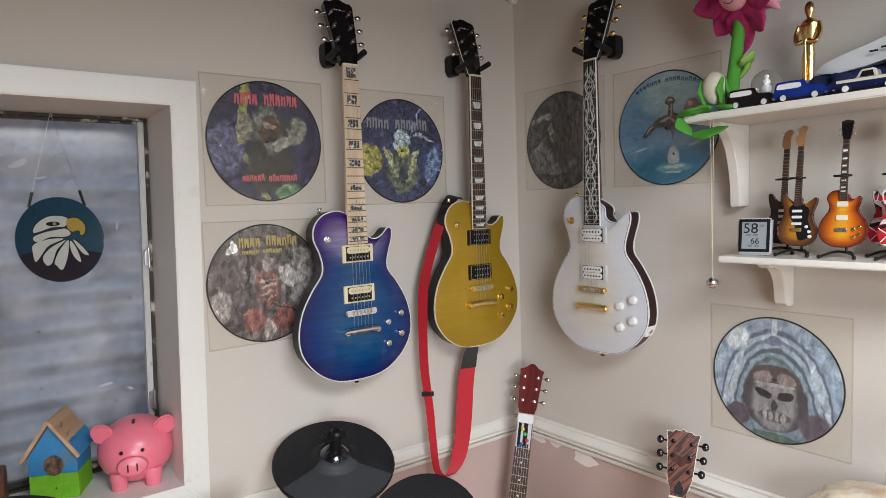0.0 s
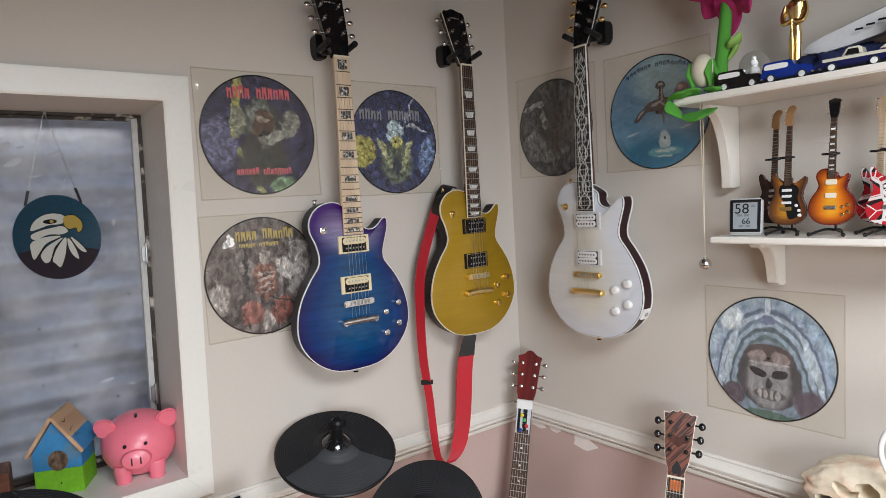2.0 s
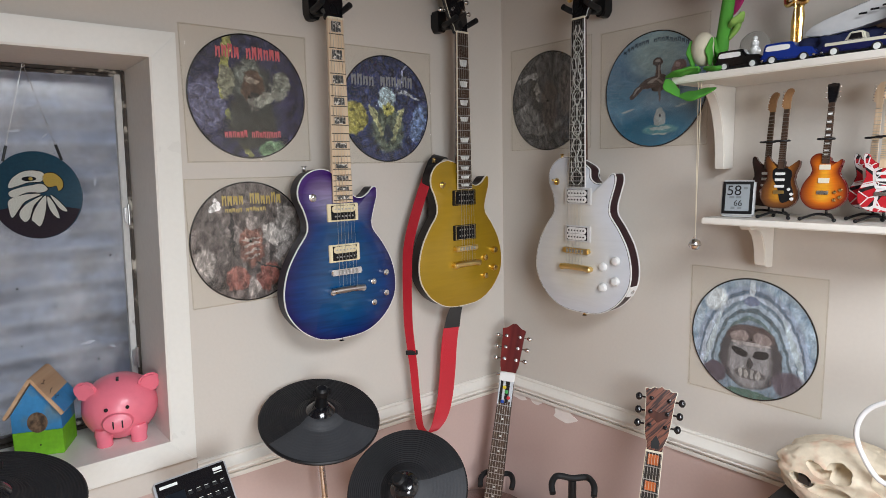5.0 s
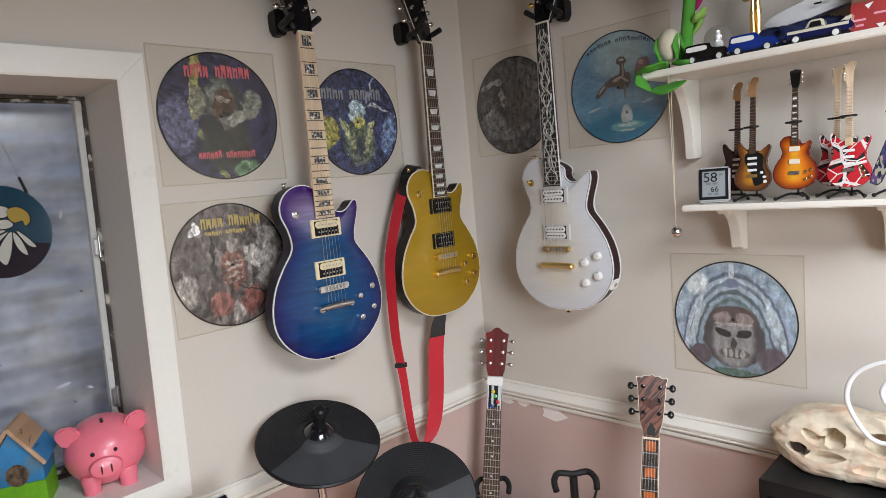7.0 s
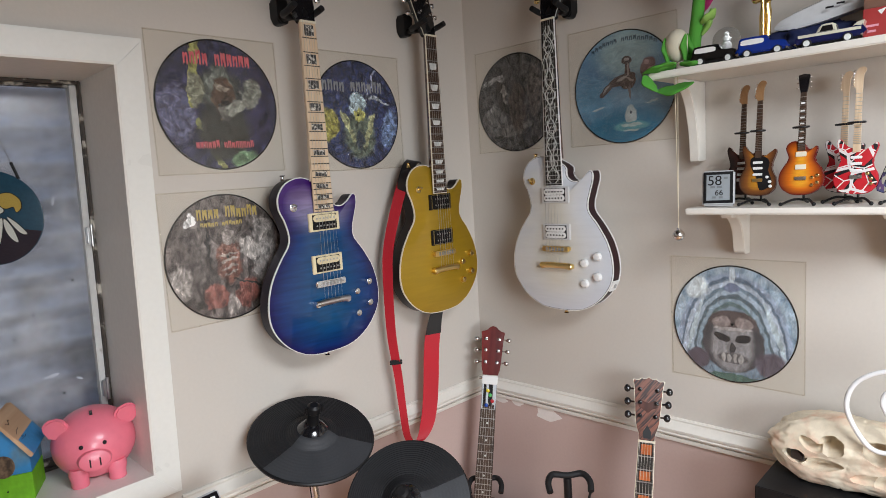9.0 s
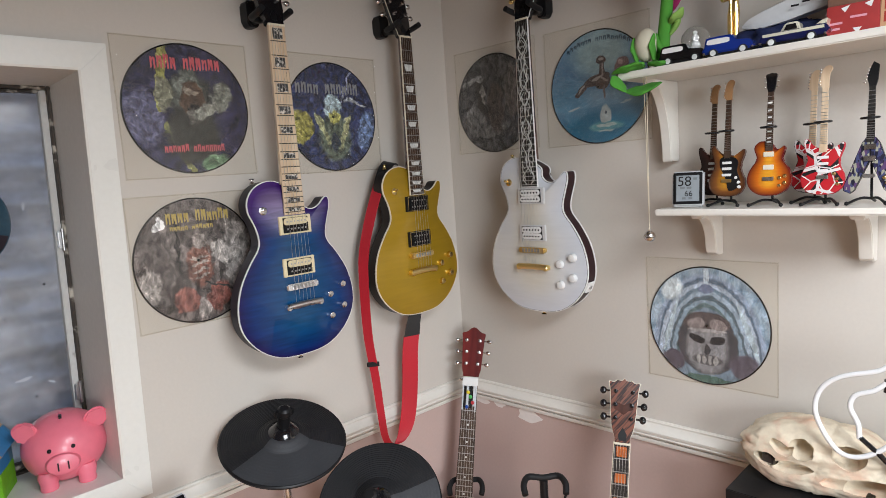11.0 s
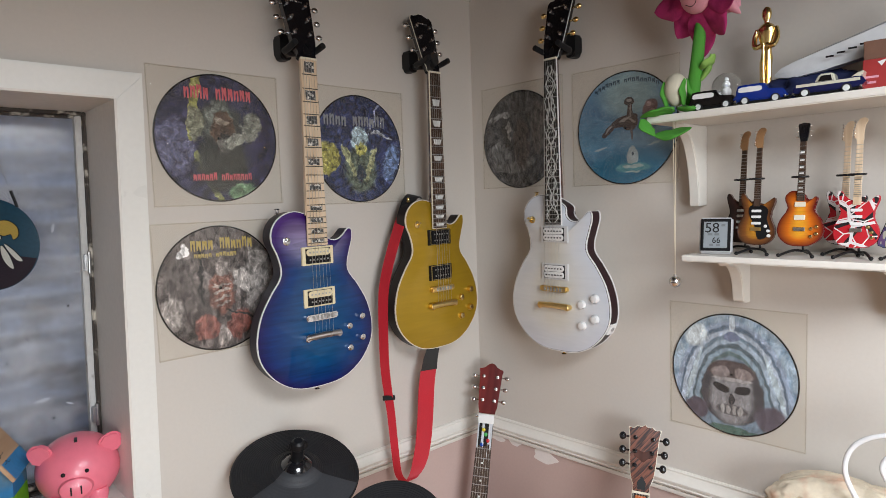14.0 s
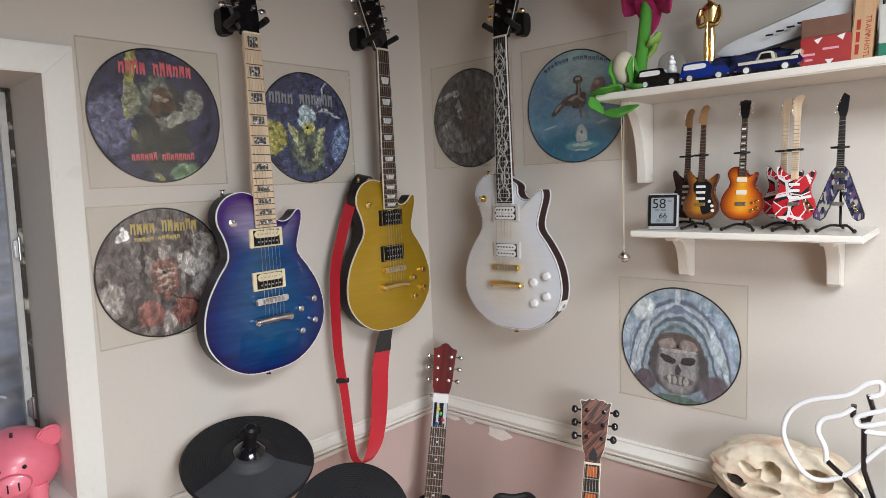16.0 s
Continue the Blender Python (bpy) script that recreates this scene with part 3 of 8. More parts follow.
def neck_with_board(g, y0, nut, zb, board, back, scale, frets, w_body, w_nut, inlay, inlay_mat, edge=None):
    """Neck, board, nut, frets and inlays; returns the board."""
    bm = B()
    rings = []
    for y, w, dep in ((y0 + 0.075, w_body, 0.026), (nut - 0.25, (w_body + w_nut) / 2, 0.021), (nut + 0.004, w_nut, 0.019)):
        rings.append([bm.verts.new((w / 2 * math.cos(a), y, zb - dep * math.sin(a) * 1.0)) for a in [math.pi * k / 10 for k in range(11)]])
    for a, b in zip(rings, rings[1:]):
        for k in range(10):
            bm.faces.new((a[k], a[k + 1], b[k + 1], b[k]))
        bm.faces.new((a[-1], a[0], b[0], b[-1]))
    bm.faces.new(rings[0]), bm.faces.new(rings[-1])
    neck = part("neck", bm, back, g)
    if edge:
        part("binding", strip(B(), y0, nut, w_body, w_nut, zb, zb + 0.0045, 0.0008), edge, neck)
        fb = part("fretboard", strip(B(), y0 + 0.002, nut, w_body - 0.004, w_nut - 0.004, zb, zb + 0.0055, 0.0006), board, neck)
    else:
        fb = part("fretboard", strip(B(), y0, nut, w_body, w_nut, zb, zb + 0.0055, 0.001), board, neck)
    width = lambda y: w_nut + (w_body - w_nut) * (nut - y) / (nut - y0)
    first = None
    for n in range(1, frets + 1):
        y = fret_y(n, nut, scale)
        if y < y0 + 0.003:
            break
        if first is None:
            first = part("fret", strip(B(), -0.0011, 0.0011, 1, 1, 0, 0.0013, 0.0005), M_STEEL if board is not M_MAPLE else M_STRFRET, fb)
            ob = first
        else:
            ob = same_part("fret", first, fb)
        ob.matrix_basis = Matrix.Translation((0, y, zb + 0.0052)) @ Matrix.Diagonal((width(y) - 0.003, 1, 1, 1))
    for n in (1, 3, 5, 7, 9, 12, 15, 17, 19, 21):
        if n > frets or inlay is None:
            continue
        ya, yb = fret_y(n - 1, nut, scale), fret_y(n, nut, scale)
        if yb < y0 + 0.004 or (n == 1 and inlay in ("trapezoid", "dot")):
            continue
        ym, h, w = (ya + yb) / 2, (ya - yb), width(yb)
        bm = B()
        if inlay == "dot":
            lathe(bm, [(0.0034, 0), (0.0034, 0.0004), (0, 0.0004)], 14, Matrix.Translation((0, ym, zb + 0.0055)))
        elif inlay == "trapezoid":
            a, c, d = 0.32 * w, 0.23 * w, 0.30 * h if n < 12 else 0.34 * h
            prism(bm, [(-c, ym - d), (c, ym - d), (a, ym + d), (-a, ym + d)], zb + 0.0055, zb + 0.0059)
        else:
            a, d = 0.30 * w, 0.36 * h
            prism(bm, [(-a, ym - d), (a, ym - d), (a, ym + d), (-a, ym + d)], zb + 0.0055, zb + 0.0059)
        part("inlay", bm, inlay_mat, fb)
    part("nut", strip(B(), nut, nut + 0.005, w_nut, w_nut, zb, zb + 0.0075, 0.0008), M_IVORY, neck)
    return neck


M_STRFRET = mat("dark_fret_wire", (0.10, 0.085, 0.07), 0.4, metal=0.6)


def humbucker(g, y, z, ring, top_coil, low_coil, cover=None):
    """A double-coil pickup in its mounting ring."""
    bm = B()
    box(bm, -0.0445, 0.0445, y - 0.0225, y + 0.0225, z - 0.004, z + 0.004, 0.0012)
    pk = part("pickup", bm, ring, g)
    part("pickup_base", box(B(), -0.0350, 0.0350, y - 0.0184, y + 0.0184, z + 0.0041, z + 0.0052), M_BLACK, pk)
    if ring is M_BLACK:
        bf = B()
        for x0, x1, y0, y1 in ((-0.0385, 0.0385, 0.0198, 0.0208), (-0.0385, 0.0385, -0.0208, -0.0198), (-0.0385, -0.0372, -0.0197, 0.0197), (0.0372, 0.0385, -0.0197, 0.0197)):
            box(bf, x0, x1, y + y0, y + y1, z + 0.0041, z + 0.0062)
        part("pickup_frame", bf, M_GOLD, pk)
    for k, (dy, cm) in enumerate(((0.0090, top_coil), (-0.0090, low_coil))):
        part("coil", prism(B(), [(sx * 0.0255 + 0.0086 * math.cos(a_), y + dy + 0.0086 * math.sin(a_)) for sx, o_ in ((1, -90), (-1, 90)) for a_ in [radians(o_ + 180 * q / 8) for q in range(9)]], z + 0.0053, z + 0.0085, 0.0012), cm, pk)
        for j in range(6):
            x = -0.025 + j * 0.010
            if k == 0 and j == 0:
                b2 = B()
                lathe(b2, [(0.0024, 0), (0.0024, 0.0009), (0, 0.0010)], 10)
                pole = part("pole_piece", b2, M_STEEL if cm is not M_WPLAST else M_BLACK, pk)
                ob = pole
            else:
                ob = same_part("pole_piece", pole, pk)
            ob.matrix_basis = Matrix.Translation((x, y + dy, z + 0.0082))
    return pk


def knob(bm, r=0.012, h=0.011):
    return lathe(bm, [(r, 0), (r * 1.02, 0.002), (r * 0.82, h * 0.75), (r * 0.80, h * 0.95), (r * 0.7, h), (0, h)], 20)


def single_cut(m, label, top, side, bind, board, inlay, inlay_mat, metal, ring, coils, knob_mat, knob_r, tuner_metal, head_edge, maple=False, side_binding=False):
    g = thing("electric_guitar", m, label, "guitar", "electric guitars on the walls")
    pts = outline(LP_OUT)
    E0, T = 0.010, 0.052
    body = part("body", prism(B(), inset(pts, 0.0015), E0, T - 0.004, 0.003), side, g)
    part("body_binding", prism(B(), pts, T - 0.0042, T, 0.001), bind, g)
    if side_binding:
        part("back_binding", prism(B(), pts, E0 - 0.0005, E0 + 0.004, 0.001), bind, g)
        jack = part("jack_plate", box(B(), -0.016, 0.016, -0.016, 0.016, -0.001, 0.003, 0.001), bind, g, "white jack plate")
        jack.matrix_basis = Matrix.Translation((0.1545, 0.080, 0.030)) @ pose(0, 0, 0, 90, 0, 64)
        part("jack_socket", lathe(B(), [(0.006, 0.002), (0.006, 0.005), (0.003, 0.005), (0.003, 0.0035), (0, 0.0035)], 14), M_STEEL, jack)
        part("pinstripe", prism(B(), inset(pts, 0.0021), T - 0.001, T + 0.0004), M_BLACK, g)
    tp = part("top", shell(B(), inset(pts, 0.0030 if side_binding else 0.0021), T + 0.0007, 0.011), top, g, smooth=50)
    ZT, ZB = T + 0.0114, T + 0.013
    neck = neck_with_board(g, 0.357, 0.805, ZB, board, M_MAPLE if maple else M_MAHOG, 0.628, 22, 0.057, 0.043, inlay, inlay_mat, head_edge)
    hm = Matrix.Translation((0, 0.808, ZB + 0.002)) @ pose(0, 0, 0, -17, 0, 0)
    hd = part("headstock", prism(B(), outline(HEAD_LP, 3), -0.015, 0.0, 0.0012), M_GLOSSBLK, g)
    hd.matrix_basis = hm
    if head_edge:
        eb = part("headstock_binding", prism(B(), outline([(x * 1.04, y * 1.01) for x, y in HEAD_LP], 3), -0.003, -0.0012, 0.0006), head_edge, hd)
    tuners(hd, (0.068, 0.106, 0.144), lambda y: 0.033 + (y - 0.042) * 0.07, 0.0, M_CHROME, tuner_metal)
    b2 = B()
    prism(b2, [(-0.007, 0.012), (0.007, 0.012), (0.008, 0.025), (0, 0.038), (-0.008, 0.025)], 0, 0.0012)
    part("truss_cover", b2, M_BLACK, hd)
    b2 = B()
    for x0_, x1_ in ((-0.018, -0.006), (-0.004, 0.006), (0.008, 0.018)):
        box(b2, x0_, x1_, 0.150, 0.154, 0.0, 0.0006)
    part("emblem", b2, M_DPEARL, hd)
    humbucker(g, 0.332, ZT, ring, *coils)
    humbucker(g, 0.228, ZT, ring, *coils)
    b2 = B()
    box(b2, -0.045, 0.045, 0.172, 0.188, ZT + 0.006, ZT + 0.014, 0.003)
    for s in (-1, 1):
        lathe(b2, [(0.0075, 0), (0.0075, 0.008), (0.004, 0.010), (0, 0.010)], 14, Matrix.Translation((s * 0.037, 0.180, ZT)))
    br = part("bridge", b2, metal, g)
    b3 = B()
    for j in range(6):
        box(b3, -0.030 + j * 0.0105, -0.023 + j * 0.0105, 0.175, 0.185, ZT + 0.0138, ZT + 0.016, 0.0006)
    part("saddles", b3, M_STEEL, br)
    b2 = B()
    tube(b2, smooth_line([(-0.050, 0.1325, ZT + 0.011), (-0.030, 0.1335, ZT + 0.012), (0, 0.134, ZT + 0.012), (0.030, 0.1335, ZT + 0.012), (0.050, 0.1325, ZT + 0.011)], 4), 0.0082, 12)
    for s in (-1, 1):
        lathe(b2, [(0.008, 0), (0.008, 0.016), (0.006, 0.018), (0, 0.018)], 14, Matrix.Translation((s * 0.045, 0.131, ZT)))
    part("tailpiece", b2, metal, g)
    k0 = None
    for x, y in ((0.084, 0.142), (0.125, 0.162), (0.084, 0.085), (0.124, 0.106)):
        if k0 is None:
            k0 = part("knob", knob(B(), knob_r), knob_mat, g)
            ob = k0
        else:
            ob = same_part("knob", k0, g)
        ob.matrix_basis = Matrix.Translation((x, y, T + 0.006))
    b2 = B()
    lathe(b2, [(0.010, 0), (0.010, 0.0015), (0.006, 0.003), (0, 0.003)], 18, Matrix.Translation((-0.080, 0.372, T + 0.007)))
    rod(b2, (-0.080, 0.372, T + 0.009), (-0.082, 0.377, T + 0.024), 0.0022, 0.0032)
    part("selector_switch", b2, metal, g)
    for j in range(6):
        b2 = B()
        a = -0.026 + j * 0.0104
        c = -0.0175 + j * 0.0070
        rod(b2, (a, 0.133, ZT + 0.016), (a * 0.99, 0.180, ZT + 0.0175), 0.00035, seg=5)
        rod(b2, (a * 0.99, 0.180, ZT + 0.0175), (c, 0.808, ZB + 0.0085), 0.00030 + 0.00008 * (5 - j) / 2, seg=5)
        part("string", b2, M_STRING, g)
    b2 = B()
    lathe(b2, [(0.007, 0), (0.004, 0.005), (0.004, 0.010), (0.0075, 0.013), (0, 0.014)], 14, Matrix.Translation((0, 0.001, 0.03)) @ pose(0, 0, 0, 90, 0, 0))
    part("strap_button", b2, metal, g)
    b2 = B()
    lathe(b2, [(0.007, 0), (0.004, 0.005), (0.004, 0.010), (0.0075, 0.013), (0, 0.014)], 14, Matrix.Translation((-0.085, 0.437, 0.03)) @ pose(0, 0, 0, -90, 0, 0))
    part("strap_button", b2, metal, g)
    return g


def hanger(m, label):
    """Wall yoke: local origin at the nut, wall at local z = -0.06."""
    h = thing("guitar_hanger", m, label, "guitar hanger", "guitar hangers")
    W = -0.0635
    b = B()
    prism(b, outline([(-0.015, 0.018), (0.0, 0.012), (0.015, 0.018), (0.017, 0.060), (0.012, 0.074), (-0.012, 0.074), (-0.017, 0.060)], 4), W, W + 0.034, 0.004)
    part("wall_plate", b, M_BLACK, h)
    b = B()
    rod(b, (0, 0.028, W + 0.02), (0, 0.020, 0.018), 0.009)
    part("arm", b, M_BLACK, h)
    for s in (-1, 1):
        b = B()
        tube(b, smooth_line([(0, 0.020, 0.010), (s * 0.020, 0.020, 0.010), (s * 0.033, 0.020, 0.020), (s * 0.036, 0.022, 0.045), (s * 0.038, 0.030, 0.080)], 5), 0.0078, 12)
        part("yoke_prong", b, M_RUBBER, h)
    return h


M_RINGW = mat("grey_white_plastic", (0.60, 0.60, 0.60), 0.3, vary=0.03)
# face of each guitar about 0.12 m from its wall
BLUE, GOLDG, WHITEG = on_left(-0.704, 1.196, 0.066), on_left(-0.281, 1.213, 0.055), on_right(-0.418, 1.216, 0.058)
single_cut(BLUE, "blue and purple flamed electric guitar hanging on the wall", M_BLUEBURST, mat("dark_violet_lacquer", (0.008, 0.005, 0.016), 0.4, coat=0.08, spec=0.25), M_WPLAST, M_MAPLE, "block", M_DPEARL, M_CHROME, M_CREAM, (M_CREAM, M_BLACK), M_CHROME, 0.0098, M_CHROME, None, True)
single_cut(GOLDG, "gold-topped electric guitar with red strap hanging on the wall", M_GOLDTOP, mat("dark_brown_lacquer", (0.010, 0.005, 0.004), 0.4, coat=0.08, spec=0.25), M_IVORY, M_ROSE, "trapezoid", M_PEARL, M_GOLD, M_BLACK, (M_BLACK, M_BLACK), M_GOLD, 0.0105, M_CHROME, M_IVORY)
single_cut(WHITEG, "aged white electric guitar with gold hardware on the wall", M_WHITETOP, mat("oxblood_lacquer", (0.022, 0.005, 0.008), 0.4, coat=0.08, spec=0.25), M_WPLAST, M_EBONY, None, M_PEARL, M_GOLD, M_RINGW, (M_WPLAST, M_WPLAST), M_WPLAST, 0.0120, M_GOLD, M_WPLAST, side_binding=True)
for gm, lab in ((BLUE, "black padded wall hanger holding the blue guitar"), (GOLDG, "black padded wall hanger holding the gold guitar"), (WHITEG, "black padded wall hanger holding the white guitar")):
    off = {0: 0.066, 1: 0.055, 2: 0.058}[(BLUE, GOLDG, WHITEG).index(gm)]
    hanger(gm @ Matrix.Translation((0, 0.812, 0.0635 - off)), lab)
# vine inlay of the white guitar's board
wg = [o for o in bpy.data.objects if o.name.startswith("electric_guitar")][-1]
fb = [o for o in wg.children_recursive if o.name.startswith("fretboard")][0]
rnd = random.Random(5)
for s in (-1, 1):
    b = B()
    pts = []
    for i in range(34):
        t = i / 33
        y = 0.365 + t * 0.425
        w = (0.057 - 0.014 * t) / 2 - 0.006
        pts.append((s * w * (0.55 * math.sin(t * 19 + 0.6) + 0.35 * math.sin(t * 41)), y, 0.0707))
    band(b, smooth_line(pts, 4), lambda i: (0.0017, 0, 0), 0.0006)
    for i in range(26):
        t = (i + 0.5) / 26
        y = 0.37 + t * 0.40
        x = s * rnd.uniform(0.002, 0.016)
        band(b, smooth_line([(x, y, 0.0708), (x + s * 0.005, y + 0.010, 0.0708), (x + s * rnd.uniform(-0.006, 0.006), y + 0.022, 0.0708)], 4), lambda i: (0.0012, 0, 0), 0.0005)
    part("vine_inlay", b, M_PEARL, fb, "pearl vine inlay")

# ---- strap on the gold guitar ----
strap = thing("guitar_strap", pose(0, 0, 0), "red nylon guitar strap hanging in a loop from the gold guitar", "strap")
LEFT = [(-0.352, -0.075, 1.655), (-0.378, -0.075, 1.62), (-0.430, -0.078, 1.51), (-0.460, -0.078, 1.42), (-0.469, -0.078, 1.34), (-0.470, -0.077, 1.195), (-0.461, -0.076, 1.105), (-0.453, -0.075, 1.043), (-0.446, -0.075, 0.95), (-0.436, -0.075, 0.862), (-0.412, -0.075, 0.828)]
RIGHT = [(-0.412, -0.075, 0.828), (-0.385, -0.075, 0.829), (-0.358, -0.075, 0.858), (-0.337, -0.075, 0.919), (-0.325, -0.076, 1.00), (-0.319, -0.080, 1.09), (-0.309, -0.082, 1.15), (-0.298, -0.085, 1.203)]
lp, rp_ = smooth_line(LEFT, 6), smooth_line(RIGHT, 6)
wl = lambda i: (0.003 + 0.006 * min(1, i / 60), -0.021 + 0.015 * min(1, i / 55), 0.0)
part("webbing", band(B(), lp[4:], lambda i: wl(i + 4), 0.0022), M_RED, strap)
part("webbing", band(B(), rp_[:-6], lambda i: (0.012 + 0.013 * min(1, i / 14), -0.008, 0.004), 0.0022), M_RED, strap)
part("leather_end", band(B(), smooth_line([(-0.315, -0.06, 1.666), (-0.340, -0.075, 1.668), (-0.362, -0.077, 1.648), (-0.384, -0.078, 1.606)], 5), lambda i: (0.004, -0.022, -0.006 + 0.0004 * i), 0.0035), M_LEATHER, strap, "black leather strap end")
part("leather_end", band(B(), [(-0.310, -0.084, 1.145), (-0.303, -0.086, 1.18), (-0.294, -0.088, 1.207)], lambda i: (0.024 - 0.003 * i, -0.008, 0), 0.0035), M_LEATHER, strap, "black leather strap end")
b = B()
box(b, -0.018, 0.018, -0.007, 0.007, -0.003, 0.003, 0.0015, Matrix.Translation((-0.461, -0.078, 1.095)) @ pose(0, 0, 0, 90, 0, -38))
part("slider_buckle", b, M_BLACK, strap, "black plastic slider buckle")

# ---- picture discs in clear sleeves ----
M_SLEEVE = bpy.data.materials.new("clear_sleeve")
M_SLEEVE.use_nodes = True
nt = M_SLEEVE.node_tree
nt.nodes.remove(nt.nodes["Principled BSDF"])
tr, gl, df = nt.nodes.new("ShaderNodeBsdfTransparent"), nt.nodes.new("ShaderNodeBsdfGlossy"), nt.nodes.new("ShaderNodeBsdfDiffuse")
tr.inputs["Color"].default_value = (0.985, 0.978, 0.955, 1)
gl.inputs["Roughness"].default_value = 0.10
df.inputs["Color"].default_value = (0.66, 0.62, 0.53, 1)
tc, n1, bp = nt.nodes.new("ShaderNodeTexCoord"), nt.nodes.new("ShaderNodeTexNoise"), nt.nodes.new("ShaderNodeBump")
n1.inputs["Scale"].default_value, n1.inputs["Detail"].default_value, n1.inputs["Distortion"].default_value = 9, 3, 1.0
bp.inputs["Strength"].default_value, bp.inputs["Distance"].default_value = 0.6, 0.012
nt.links.new(tc.outputs["Object"], n1.inputs["Vector"])
nt.links.new(n1.outputs[0], bp.inputs["Height"])
nt.links.new(bp.outputs[0], gl.inputs["Normal"])
m1, m2 = nt.nodes.new("ShaderNodeMixShader"), nt.nodes.new("ShaderNodeMixShader")
m1.inputs[0].default_value, m2.inputs[0].default_value = 0.035, 0.045
nt.links.new(tr.outputs[0], m1.inputs[1]), nt.links.new(df.outputs[0], m1.inputs[2])
nt.links.new(m1.outputs[0], m2.inputs[1]), nt.links.new(gl.outputs[0], m2.inputs[2])
nt.links.new(m2.outputs[0], nt.nodes["Material Output"].inputs[0])

DISC = 0.1508


def disc_art(name, base, base2, blobs, streak=(1, 1), grain=7.0, wobble=0.12, detail=0.55, rough=0.22, strokes=0.45):
    """A printed vinyl picture of soft plain patches. Each patch: x, y, half-width, half-height, turn, colour, softness, in disc radii."""
    m = bpy.data.materials.new(name)
    m.use_nodes = True
    nt = m.node_tree
    p = nt.nodes["Principled BSDF"]
    p.inputs["Roughness"].default_value, p.inputs["Coat Weight"].default_value, p.inputs["Coat Roughness"].default_value = 0.5, 0.25, rough
    N, L = nt.nodes.new, nt.links.new
    tc, mp = N("ShaderNodeTexCoord"), N("ShaderNodeMapping")
    mp.inputs["Scale"].default_value = (1 / DISC, 1 / DISC, 0)
    L(tc.outputs["Object"], mp.inputs[0])
    nz = N("ShaderNodeTexNoise")
    nz.inputs["Scale"].default_value, nz.inputs["Detail"].default_value = 6.5, 9
    L(mp.outputs[0], nz.inputs["Vector"])
    sub, sc, ad = N("ShaderNodeVectorMath"), N("ShaderNodeVectorMath"), N("ShaderNodeVectorMath")
    sub.operation, sc.operation, ad.operation = "SUBTRACT", "SCALE", "ADD"
    sub.inputs[1].default_value = (0.5, 0.5, 0.5)
    sc.inputs["Scale"].default_value = wobble * 2
    L(nz.outputs["Color"], sub.inputs[0]), L(sub.outputs[0], sc.inputs[0]), L(mp.outputs[0], ad.inputs[0]), L(sc.outputs[0], ad.inputs[1])
    fl = N("ShaderNodeVectorMath")
    fl.operation = "MULTIPLY"
    fl.inputs[1].default_value = (1, 1, 0)
    L(ad.outputs[0], fl.inputs[0])
    ms, n2, rp = N("ShaderNodeMapping"), N("ShaderNodeTexNoise"), N("ShaderNodeMapRange")
    ms.inputs["Scale"].default_value = (*streak, 1)
    n2.inputs["Scale"].default_value, n2.inputs["Detail"].default_value, n2.inputs["Distortion"].default_value = grain * 0.7, 8, 0.4
    rp.inputs["From Min"].default_value, rp.inputs["From Max"].default_value = 0.36, 0.64
    L(mp.outputs[0], ms.inputs[0]), L(ms.outputs[0], n2.inputs["Vector"]), L(n2.outputs[0], rp.inputs["Value"])
    mix = N("ShaderNodeMix")
    mix.data_type = "RGBA"
    mix.inputs["A"].default_value, mix.inputs["B"].default_value = (*base, 1), (*base2, 1)
    L(rp.outputs[0], mix.inputs["Factor"])
    col = mix.outputs["Result"]
    for x, y, rx, ry, turn, c, soft in blobs:
        mb, ln, mr, mx = N("ShaderNodeMapping"), N("ShaderNodeVectorMath"), N("ShaderNodeMapRange"), N("ShaderNodeMix")
        mb.vector_type = "TEXTURE"
        mb.inputs["Location"].default_value, mb.inputs["Rotation"].default_value, mb.inputs["Scale"].default_value = (x, y, 0), (0, 0, radians(turn)), (rx, ry, 1)
        ln.operation = "LENGTH"
        mr.interpolation_type = "SMOOTHSTEP"
        mr.inputs["From Min"].default_value, mr.inputs["From Max"].default_value = 1 + 0.32 * soft, 1 - 0.32 * soft
        mx.data_type = "RGBA"
        mx.inputs["B"].default_value = (*c, 1)
        L(fl.outputs[0], mb.inputs[0]), L(mb.outputs[0], ln.inputs[0]), L(ln.outputs["Value"], mr.inputs["Value"])
        L(mr.outputs[0], mx.inputs["Factor"]), L(col, mx.inputs["A"])
        col = mx.outputs["Result"]
    n3, r3, hs = N("ShaderNodeTexNoise"), N("ShaderNodeMapRange"), N("ShaderNodeHueSaturation")
    n3.inputs["Scale"].default_value, n3.inputs["Detail"].default_value, n3.inputs["Distortion"].default_value = grain * 1.3, 8, 0.5
    r3.inputs["From Min"].default_value, r3.inputs["From Max"].default_value = 0.35, 0.65
    r3.inputs["To Min"].default_value, r3.inputs["To Max"].default_value = 1 - detail * 1.25, 1 + detail * 1.5
    L(ms.outputs[0], n3.inputs["Vector"]), L(n3.outputs[0], r3.inputs["Value"]), L(r3.outputs[0], hs.inputs["Value"]), L(col, hs.inputs["Color"])
    col = hs.outputs[0]
